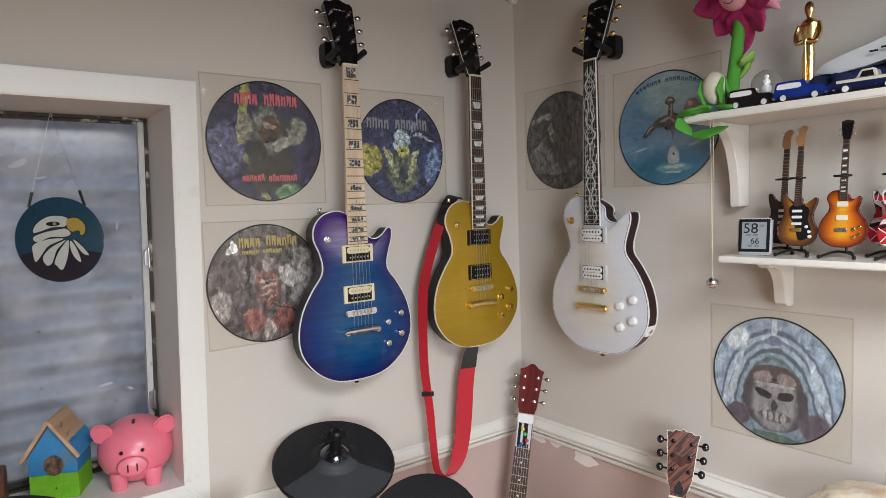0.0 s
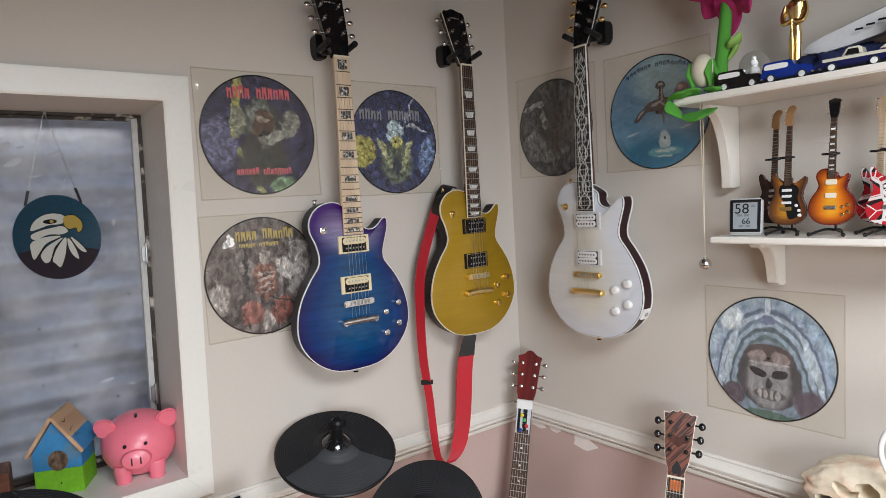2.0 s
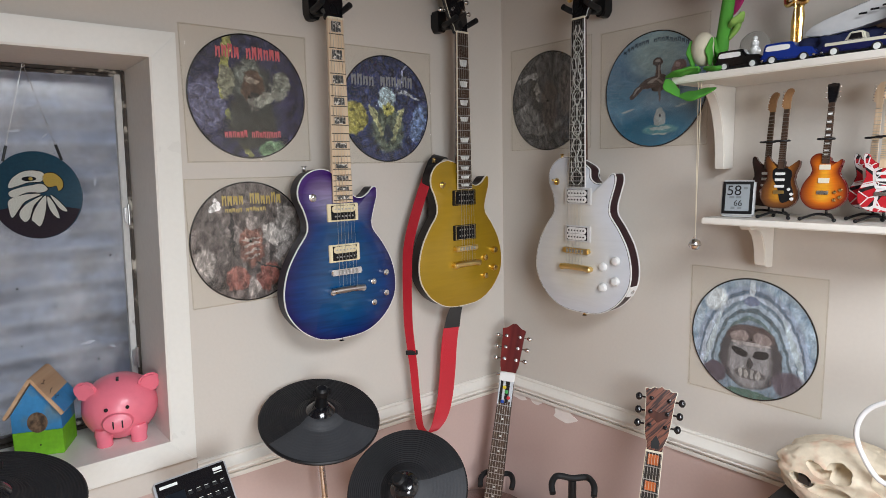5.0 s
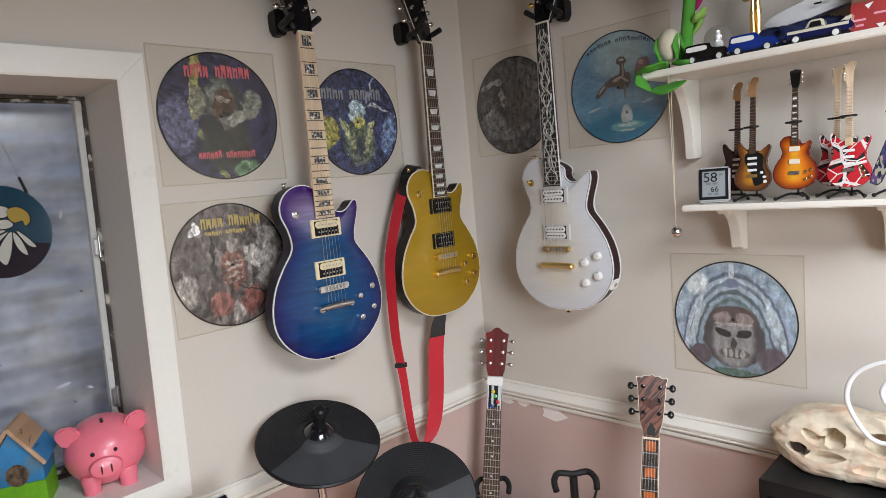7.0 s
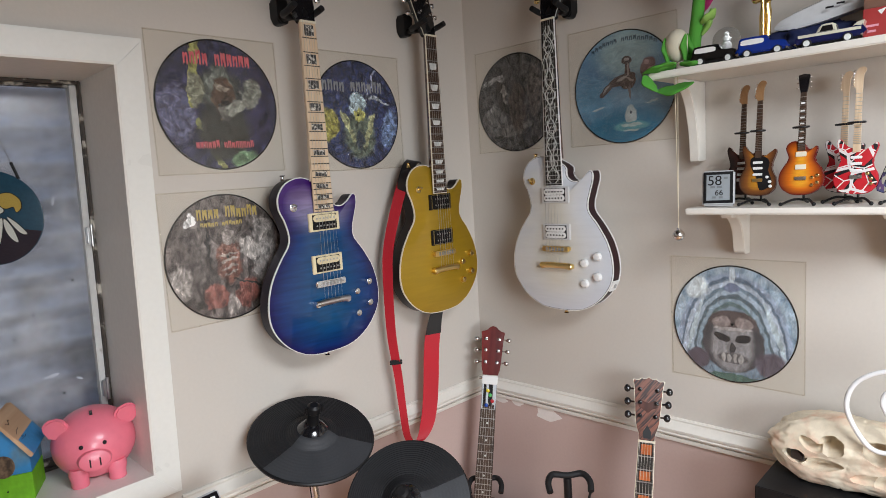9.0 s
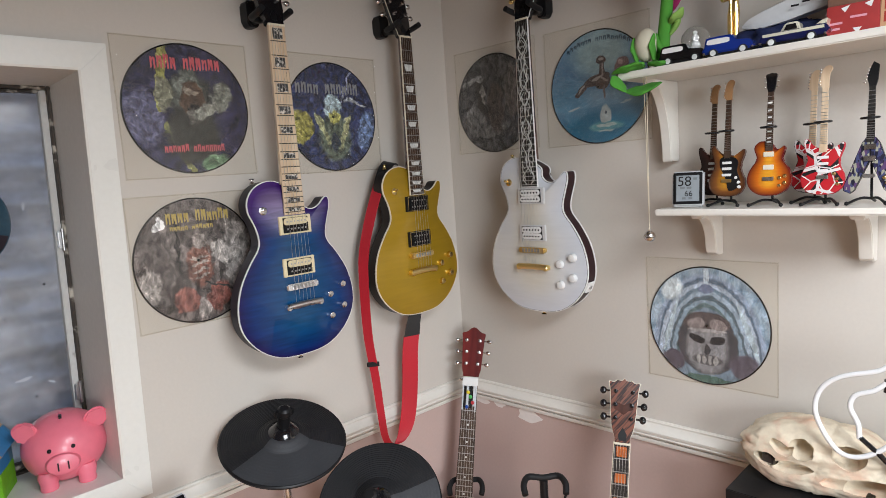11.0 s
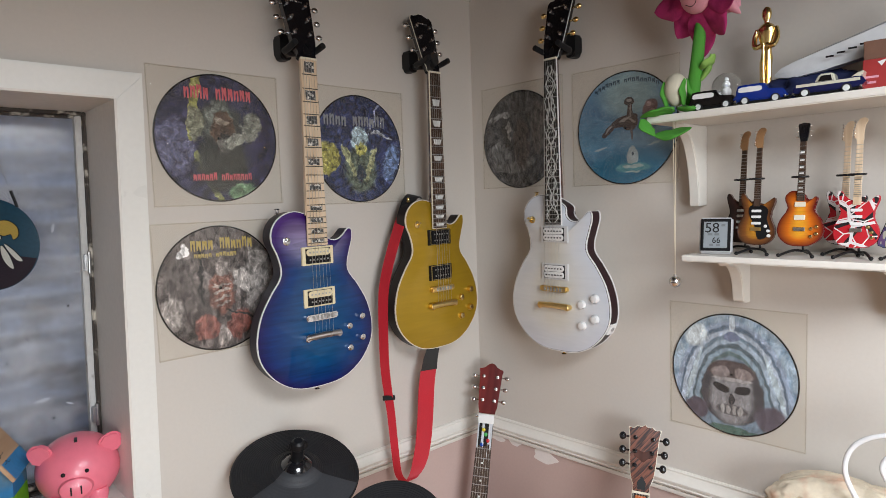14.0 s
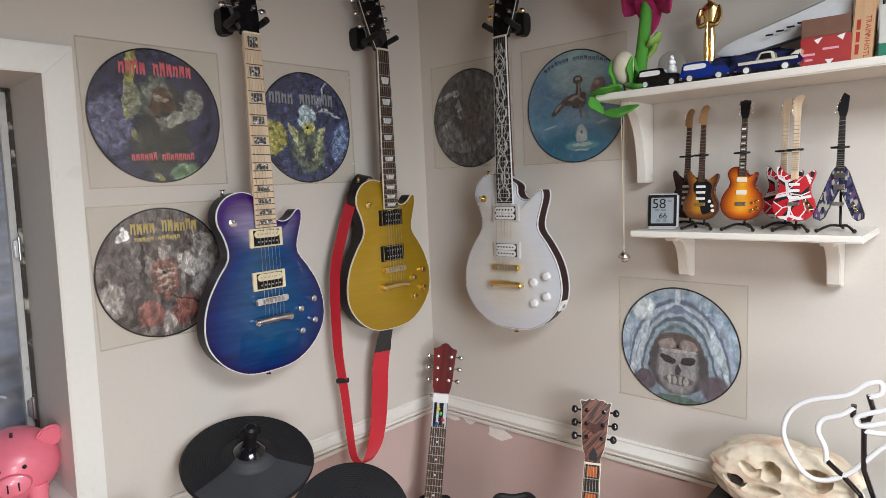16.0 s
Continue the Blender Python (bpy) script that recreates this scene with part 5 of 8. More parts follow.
part("small_reading", b, mat("lcd_segment", (0.16, 0.18, 0.19), 0.4), scr)

# ---- miniature guitars ----
STRAT = [(0, 0), (-0.09, 0.012), (-0.142, 0.06), (-0.156, 0.125), (-0.140, 0.19), (-0.113, 0.245), (-0.110, 0.29), (-0.126, 0.35), (-0.140, 0.41), (-0.131, 0.443), (-0.108, 0.438), (-0.085, 0.395), (-0.050, 0.372), (0.04, 0.355), (0.075, 0.345), (0.098, 0.362), (0.118, 0.398), (0.136, 0.402), (0.142, 0.375), (0.122, 0.315), (0.108, 0.265), (0.118, 0.21), (0.145, 0.15), (0.140, 0.07), (0.085, 0.012)]
VEE = [(0.0, 0.112), (-0.050, -0.02), (-0.066, -0.032), (-0.088, -0.022), (-0.090, -0.005), (-0.030, 0.165), (-0.016, 0.185), (0.016, 0.185), (0.030, 0.165), (0.090, -0.005), (0.088, -0.022), (0.066, -0.032), (0.050, -0.02)]
STRATHEAD = [(-0.021, 0), (-0.026, 0.015), (-0.046, 0.030), (-0.036, 0.10), (-0.016, 0.155), (0.010, 0.172), (0.036, 0.166), (0.043, 0.145), (0.030, 0.122), (0.024, 0.08), (0.022, 0.02), (0.021, 0)]


def patchwork(name, cols, scale, rough=0.15):
    """Graphic paint: hard-edged patches of a few colours."""
    m = bpy.data.materials.new(name)
    m.use_nodes = True
    nt = m.node_tree
    p = nt.nodes["Principled BSDF"]
    p.inputs["Roughness"].default_value, p.inputs["Coat Weight"].default_value, p.inputs["Coat Roughness"].default_value = 0.35, 0.9, rough
    tc, mp, v, rp = nt.nodes.new("ShaderNodeTexCoord"), nt.nodes.new("ShaderNodeMapping"), nt.nodes.new("ShaderNodeTexVoronoi"), nt.nodes.new("ShaderNodeValToRGB")
    mp.inputs["Scale"].default_value, mp.inputs["Rotation"].default_value = (1.9, 0.8, 1), (0, 0, 0.7)
    v.inputs["Scale"].default_value = scale
    v.feature = "F1"
    rp.color_ramp.interpolation = "CONSTANT"
    for k, c in enumerate(cols):
        e = rp.color_ramp.elements[k] if k < 2 else rp.color_ramp.elements.new(k / len(cols))
        e.position, e.color = k / len(cols), (*c, 1)
    nt.links.new(tc.outputs["Object"], mp.inputs[0])
    nt.links.new(mp.outputs[0], v.inputs["Vector"])
    nt.links.new(v.outputs["Color"], rp.inputs[0])
    nt.links.new(rp.outputs[0], p.inputs["Base Color"])
    return m


def crossed_tape(name, base, light, dark):
    """Paint with straight light and dark bands that cross one another."""
    m = bpy.data.materials.new(name)
    m.use_nodes = True
    nt = m.node_tree
    N, L = nt.nodes.new, nt.links.new
    p = nt.nodes["Principled BSDF"]
    p.inputs["Roughness"].default_value, p.inputs["Coat Weight"].default_value, p.inputs["Coat Roughness"].default_value = 0.35, 0.6, 0.1
    tc = N("ShaderNodeTexCoord")
    rgb = N("ShaderNodeRGB")
    rgb.outputs[0].default_value = (*base, 1)
    col = rgb.outputs[0]
    for scale, width, c, off in ((5.5, 0.075, dark, 3.1), (6.0, 0.065, light, 0.4), (8.0, 0.035, light, 7.7)):
        mp, v, lt, mx = N("ShaderNodeMapping"), N("ShaderNodeTexVoronoi"), N("ShaderNodeMath"), N("ShaderNodeMix")
        mp.inputs["Location"].default_value, mp.inputs["Scale"].default_value = (off, off * 0.7, 0), (1, 1, 0)
        v.feature, v.voronoi_dimensions = "DISTANCE_TO_EDGE", "2D"
        v.inputs["Scale"].default_value = scale
        lt.operation = "LESS_THAN"
        lt.inputs[1].default_value = width
        mx.data_type = "RGBA"
        mx.inputs["B"].default_value = (*c, 1)
        L(tc.outputs["Object"], mp.inputs[0]), L(mp.outputs[0], v.inputs["Vector"]), L(v.outputs["Distance"], lt.inputs[0])
        L(lt.outputs[0], mx.inputs["Factor"]), L(col, mx.inputs["A"])
        col = mx.outputs["Result"]
    L(col, p.inputs["Base Color"])
    return m


M_TANHEAD = mat("tan_headstock_wood", (0.30, 0.165, 0.075), 0.4, vary=0.12, scale=40)
M_SUNB = burst_paint("sunburst_paint", (0.82, 0.40, 0.03), (0.62, 0.15, 0.010), (0.12, 0.008, 0.005), None, 0.05, 0.08, 0.0, 0.55)
M_TOBAC = burst_paint("worn_tobacco_burst", (0.58, 0.26, 0.02), (0.22, 0.075, 0.015), (0.05, 0.018, 0.008), None, 0.12, 0.12)
M_DARKB = burst_paint("dark_brown_burst", (0.07, 0.018, 0.010), (0.04, 0.011, 0.008), (0.010, 0.005, 0.004), None, 0.1, 0.1)
M_STRIPE = crossed_tape("red_white_black_stripes", (0.50, 0.014, 0.024), (0.74, 0.70, 0.69), (0.012, 0.012, 0.014))
M_VPAINT = patchwork("purple_graphic_paint", [(0.025, 0.022, 0.07), (0.012, 0.012, 0.03), (0.10, 0.05, 0.14), (0.05, 0.06, 0.15), (0.34, 0.34, 0.26), (0.02, 0.02, 0.05)], 34)


def mini(m, label, kind, top, side, board, head_mat, guard=None, behind=False):
    """A miniature guitar, 0.255 m tall, on a little folding stand; local origin on the shelf."""
    g = thing("miniature_guitar", m, label, "miniature guitar", "miniature guitars on the shelf")
    S = {"single": 0.258, "strat": 0.251, "vee": 0.243}[kind]
    k = Matrix.Translation((0, 0.020, 0)) @ pose(0, 0, 0, -7, 0, 0) @ Matrix.Diagonal((S, S, S, 1))
    put = lambda ob: (setattr_m(ob, k), ob)[1]
    pts = outline({"single": LP_OUT, "strat": STRAT, "vee": VEE}[kind], 3)
    T = 0.055
    if kind == "vee":
        wings, face = B(), B()
        for s in (-1, 1):
            half = [(s * x * 1.95, y * 2.0 + 0.065) for x, y in ((0, 0.185), (0.016, 0.185), (0.030, 0.165), (0.090, -0.005), (0.088, -0.022), (0.066, -0.032), (0.050, -0.020), (0, 0.098))]
            prism(wings, half, 0.012, T)
            prism(face, [(x * 0.97 + s * 0.002, y) for x, y in inset(half, 0.003)], T, T + 0.0025)
        put(part("body", wings, side, g))
        put(part("top", face, top, g))
    else:
        put(part("body", prism(B(), pts, 0.012, T, 0.004), side, g))
        put(part("top", shell(B(), inset(pts, 0.003), T + 0.001, 0.008), top, g, smooth=50))
    zt = T + 0.010
    y0 = {"single": 0.36, "strat": 0.33, "vee": 0.40}[kind]
    put(part("fretboard", strip(B(), y0, 0.83, 0.054, 0.042, zt - 0.010, zt + 0.008, 0.002), board, g))
    b = B()
    for n in range(1, 20):
        y = fret_y(n, 0.83, 0.65)
        if y > y0 + 0.01:
            strip(b, y - 0.0022, y + 0.0022, 0.05, 0.05, zt + 0.008, zt + 0.0095)
    put(part("fretwork", b, M_STEEL, g))
    if kind == "single":
        b = B()
        for n in (3, 5, 7, 9, 12, 15, 17):
            ya, yb = fret_y(n - 1, 0.83, 0.65), fret_y(n, 0.83, 0.65)
            box(b, -0.016, 0.016, yb + 0.25 * (ya - yb), ya - 0.25 * (ya - yb), zt + 0.008, zt + 0.0092)
        put(part("inlay", b, M_PEARL, g))
    hh = {"single": [(x, y * 0.82) for x, y in HEAD_LP], "strat": STRATHEAD, "vee": [(-0.022, 0), (-0.034, 0.05), (-0.040, 0.09), (0.002, 0.19), (0.040, 0.16), (0.034, 0.05), (0.022, 0)]}[kind]
    put(part("headstock", prism(B(), [(x, y + 0.83) for x, y in (outline(hh, 3) if kind != "vee" else hh)], zt - 0.016, zt + 0.002, 0.002), head_mat, g))
    rows = (0.87, 0.91, 0.95)
    t0 = None
    for j in range(6):
        if kind == "single":
            s, y = (-1 if j % 2 else 1), rows[j // 2]
            x = s * 0.048
        else:
            s, y = -1, 0.862 + j * 0.023
            x = -0.042 + (0.006 * (j - 2) if kind == "vee" else 0.001 * j)
        if t0 is None:
            b = B()
            ball(b, (0, 0, 0), (0.011, 0.008, 0.008), 8)
            t0 = part("tuner", b, M_CHROME, g)
            ob = t0
        else:
            ob = same_part("tuner", t0, g)
        ob.matrix_basis = k @ Matrix.Translation((x, y, zt - 0.004))
    if guard:
        put(part("pickguard", prism(B(), outline([(0.02, 0.05), (-0.01, 0.16), (-0.055, 0.25), (-0.06, 0.32), (-0.02, 0.345), (0.06, 0.335), (0.095, 0.29), (0.085, 0.22), (0.115, 0.13), (0.09, 0.07)], 3), zt - 0.002, zt + 0.002, 0.0006), guard, g))
    cover = {"strat": M_WPLAST, "single": M_IVORY, "vee": M_CHROME}[kind]
    for y in {"single": (0.332, 0.228), "strat": (0.29, 0.24, 0.185), "vee": (0.36, 0.27)}[kind]:
        hgt = 0.011 if kind == "strat" else 0.020
        put(part("pickup", box(B(), -0.040, 0.040, y - hgt, y + hgt, zt, zt + 0.008, 0.003), cover, g))
    put(part("bridge", box(B(), -0.042, 0.042, 0.12, 0.15, zt, zt + 0.010, 0.003), M_GOLD if kind == "strat" and guard else M_CHROME, g))
    kk = None
    for x, y in {"single": ((0.085, 0.14), (0.122, 0.155), (0.085, 0.08), (0.122, 0.10)), "strat": ((0.078, 0.16), (0.100, 0.12), (0.105, 0.08)), "vee": ((0.10, 0.12), (0.12, 0.08))}[kind]:
        if kk is None:
            kk = part("knob", knob(B(), 0.015, 0.016), M_WPLAST if guard else M_GOLD, g)
            ob = kk
        else:
            ob = same_part("knob", kk, g)
        ob.matrix_basis = k @ Matrix.Translation((x, y, T + 0.004))
    # stand
    b = B()
    for s in (-1, 1):
        tube(b, smooth_line([(0, 0.010, -0.014), (s * 0.014, 0.012, 0.004), (s * 0.030, 0.004, 0.034)], 4), 0.0026, 8)
        ball(b, (s * 0.031, 0.0042, 0.036), 0.0042, 8)
    tube(b, [(0, 0.010, -0.014), (0, 0.003, -0.045)], 0.0026, 8)
    tube(b, [(0, 0.010, -0.014), (0, 0.10, -0.010), (0, 0.163, -0.008)], 0.0024, 8)
    tube(b, smooth_line([(0, 0.163, -0.008), (-0.012, 0.163, 0.0), (-0.013, 0.163, 0.014), (0, 0.163, 0.020), (0.013, 0.163, 0.014), (0.012, 0.163, 0.0), (0, 0.163, -0.008)], 4), 0.0022, 8)
    part("folding_stand", b, M_BLACK, g, "black folding stand")
    return g


def setattr_m(ob, m):
    ob.matrix_basis = m


mini(on_right(-0.898, 1.513, 0.060, 0), "dark brown miniature electric guitar on a black stand", "strat", M_DARKB, M_MAHOG, M_ROSE, M_TANHEAD)
mini(on_right(-0.948, 1.513, 0.110, 0), "worn brown sunburst miniature guitar with black pickguard", "strat", M_TOBAC, M_MAHOG, M_ROSE, M_TANHEAD, M_BLACK)
mini(on_right(-1.034, 1.513, 0.115, 0), "orange sunburst single-cutaway miniature guitar on a black stand", "single", M_SUNB, M_REDWD, M_ROSE, M_GLOSSBLK)
mini(on_right(-1.099, 1.513, 0.058, 0), "striped miniature guitar standing behind the others", "strat", M_STRIPE, M_BLACK, M_MAPLE, M_MAPLE)
mini(on_right(-1.132, 1.513, 0.112, 0), "red, white and black striped miniature guitar", "strat", M_STRIPE, M_RED, M_MAPLE, M_MAPLE)
mini(on_right(-1.208, 1.513, 0.105, 0), "purple V-shaped miniature guitar on a black stand", "vee", M_VPAINT, M_BLACK, M_EBONY, M_BLACK)

# ---- things on the upper shelf ----
SZ = 1.827
M_PINK = mat("magenta_plush", (0.46, 0.024, 0.15), 0.8, vary=0.25, scale=30, fine=500, bump=0.5, second=(0.24, 0.008, 0.075), patch=(0.48, 0.70))
M_PALEP = mat("pale_pink_plush", (0.72, 0.33, 0.40), 0.85, vary=0.12, scale=30, fine=500, bump=0.5)
M_GREEN = mat("bright_green_plush", (0.075, 0.31, 0.035), 0.9, vary=0.18, scale=30, fine=500, bump=0.5)
M_LIME = mat("pale_green_plush", (0.26, 0.46, 0.10), 0.9, vary=0.15, scale=30, fine=500, bump=0.5)
M_OFFW = mat("cream_plush", (0.66, 0.62, 0.48), 0.85, vary=0.12, scale=30, fine=500, bump=0.5)


def petal(length, width, fat, curl=0.0, n=14, ripple=0.0, seed=0.0):
    """A stuffed leaf or petal along local x, bending in z."""
    b = B()
    rings = []
    for i in range(n + 1):
        t = i / n
        w = width / 2 * math.sin(math.pi * min(1, t * 0.93 + 0.07)) ** 0.7
        z = curl * length * t * t + ripple * math.sin(t * 7)
        f_ = fat / 2 * math.sin(math.pi * min(1, t * 0.9 + 0.1)) ** 0.6
        ring = []
        for k in range(20):
            a = 2 * math.pi * k / 20
            x, y = length * t, w * math.cos(a) * (1 + 0.18 * noise.noise((t * 3, seed, math.copysign(4, math.cos(a)))))
            fold = 0.30 * fat * noise.noise((x * 26, y * 95, seed)) + 0.35 * fat * noise.noise((x * 14, y * 30, seed + 9))
            ring.append(b.verts.new((x, y, z + f_ * math.sin(a) + fold * math.sin(math.pi * min(1, t + 0.1)))))
        rings.append(ring)
    for p, q in zip(rings, rings[1:]):
        for k in range(20):
            b.faces.new((p[k], p[(k + 1) % 20], q[(k + 1) % 20], q[k]))
    b.faces.new(rings[0][::-1]), b.faces.new(rings[-1])
    return b


fl = thing("plush_flower", pose(0, 0, 0), "pink plush flower toy with green stem standing on the shelf", "plush toy")
FC = (-0.150, -0.838, 2.080)
b = B()
tube(b, smooth_line([(-0.125, -0.812, SZ + 0.012), (-0.128, -0.815, 1.88), (-0.135, -0.826, 1.94), (-0.130, -0.832, 2.01), (-0.128, -0.838, 2.07)], 6), 0.0135, 14, lambda t: 1.15 - 0.25 * t)
part("stem", b, M_GREEN, fl)
head = on_right(FC[1], FC[2], -FC[0]) @ pose(0, 0, 0, 12, -22, 14)
for k in range(9):
    a = 360 * k / 9 + 8
    pt = part("petal", petal(0.100 + 0.014 * math.sin(k * 2.3), 0.068, 0.016, 0.10 * math.sin(k * 1.7), ripple=0.004, seed=k * 3.7), M_PINK, fl)
    pt.matrix_basis = head @ pose(0, 0, -0.004, 0, 0, a) @ Matrix.Translation((0.022, 0, 0)) @ pose(0, 0, 0, 18 * math.sin(k * 2.1), -8 + 9 * math.cos(k * 1.3), 0)
for k in range(5):
    pt = part("petal", petal(0.060, 0.048, 0.016, 0.25, seed=40 + k), M_PALEP if k in (1,) else M_PINK, fl)
    pt.matrix_basis = head @ pose(0, 0, -0.012, 0, 0, -90 + 38 * k) @ Matrix.Translation((0.030, 0, 0)) @ pose(0, 0, 0, 30 * (-1) ** k, 25, 0)
b = B()
ball(b, (0, 0, 0.010), (0.040, 0.038, 0.020), 22)
fc = part("face", b, M_PALEP, fl)
fc.matrix_basis = head
for x in (-0.016, 0.012):
    b = B()
    ball(b, (x, 0.012, 0.0275), (0.0042, 0.0048, 0.0022), 10)
    part("eye", b, M_BLACK, fc)
b = B()
tube(b, smooth_line([(-0.018, -0.008, 0.0275), (-0.006, -0.018, 0.0278), (0.008, -0.016, 0.0280), (0.017, -0.004, 0.0280)], 4), 0.0008, 6)
part("stitched_smile", b, M_BLACK, fc)
pt = part("petal", petal(0.075, 0.028, 0.018, -0.3), M_PALEP, fl)
pt.matrix_basis = head @ pose(0.040, -0.010, 0.004, 0, 0, -75)
for m_, mt, ln, wd, cu in ((pose(-0.175, -0.790, SZ + 0.010, 0, 4, 96), M_GREEN, 0.062, 0.070, -0.05), (pose(-0.172, -0.800, SZ + 0.012, 0, 4, -70), M_GREEN, 0.055, 0.060, 0.0),
                           (pose(-0.130, -0.832, 1.900, 0, -55, -60), M_LIME, 0.060, 0.038, 0.25), (pose(-0.135, -0.835, 1.925, 0, -20, -110), M_LIME, 0.045, 0.030, 0.2),
                           (pose(-0.135, -0.822, 1.850, 0, -62, 120), M_GREEN, 0.060, 0.032, 0.2)):
    pt = part("leaf", petal(ln, wd, 0.014, cu), mt, fl)
    pt.matrix_basis = m_
# leaves that droop over and under the shelf's end, and the cream bud
for m_, ln, wd, cu in ((pose(-0.196, -0.800, SZ + 0.012, 0, 0, 92), 0.078, 0.052, -0.18), (pose(-0.203, -0.732, SZ - 0.006, 0, 68, -96), 0.050, 0.050, 0.25), (pose(-0.196, -0.760, 1.784, 30, 6, -84), 0.082, 0.050, 0.22)):
    pt = part("leaf", petal(ln, wd, 0.011, cu), M_GREEN, fl)
    pt.matrix_basis = m_
b = B()
ball(b, (-0.152, -0.786, 1.884), (0.025, 0.027, 0.037), 18)
part("bud", b, M_OFFW, fl)
for s, c in ((-1, M_GREEN), (1, M_GREEN)):
    pt = part("bud_leaf", petal(0.060, 0.030, 0.012, 0.1), c, fl)
    pt.matrix_basis = pose(-0.160, -0.788 + s * 0.020, 1.846, 0, -82 + 4 * s, 90)

# gold statuette: one plain mesh
st = B()
M_ST = Matrix.Translation((-0.075, -0.951, SZ))
lathe(st, [(0.022, 0), (0.022, 0.010), (0.0215, 0.012), (0.0215, 0.028), (0.023, 0.030), (0.023, 0.034), (0.0, 0.034)], 24, M_ST)
lathe(st, [(0.010, 0.033), (0.0085, 0.060), (0.0105, 0.085), (0.0125, 0.105), (0.0100, 0.122), (0.0135, 0.140), (0.0185, 0.160), (0.0190, 0.168), (0.0120, 0.176), (0.0055, 0.180), (0.0050, 0.184), (0.0085, 0.190), (0.0098, 0.199), (0.0085, 0.208), (0.004, 0.213), (0, 0.214)], 20, M_ST @ Matrix.Diagonal((0.72, 1, 1, 1)))
for s in (-1, 1):
    tube(st, smooth_line([(-0.075, -0.951 + s * 0.018, SZ + 0.168), (-0.080, -0.951 + s * 0.023, SZ + 0.148), (-0.088, -0.951 + s * 0.018, SZ + 0.130), (-0.090, -0.951 + s * 0.004, SZ + 0.132)], 4), 0.0055, 8)
    tube(st, [(-0.080, -0.951 + s * 0.006, SZ + 0.100), (-0.080, -0.951 + s * 0.0055, SZ + 0.036)], 0.0062, 8)
tube(st, [(-0.092, -0.951, SZ + 0.135), (-0.090, -0.951, SZ + 0.036)], 0.0022, 6)
tagged(part("statuette", st, M_GOLD), "shiny gold standing statuette on a round base", "statuette")

# snow globe
sg = thing("snow_globe", pose(-0.118, -0.884, SZ), "small glass snow globe with a white figure inside", "snow globe")
part("base", lathe(B(), [(0.026, 0), (0.026, 0.006), (0.022, 0.020), (0.018, 0.026), (0, 0.026)], 24), M_GLOSSBLK, sg)
M_CLEAR = bpy.data.materials.new("clear_glass")
M_CLEAR.use_nodes = True
pb = M_CLEAR.node_tree.nodes["Principled BSDF"]
pb.inputs["Transmission Weight"].default_value, pb.inputs["Roughness"].default_value, pb.inputs["IOR"].default_value = 1.0, 0.02, 1.12
b = B()
ball(b, (0, 0, 0.052), 0.030, 24)
gb = part("globe", b, M_CLEAR, sg, "clear glass ball")
gb.visible_shadow = False
b = B()
ball(b, (0, 0, 0.042), (0.010, 0.010, 0.011), 12)
ball(b, (0, 0, 0.056), 0.0075, 12)
ball(b, (0, 0, 0.066), 0.0045, 10)
part("snowman", b, M_WPLAST, sg)


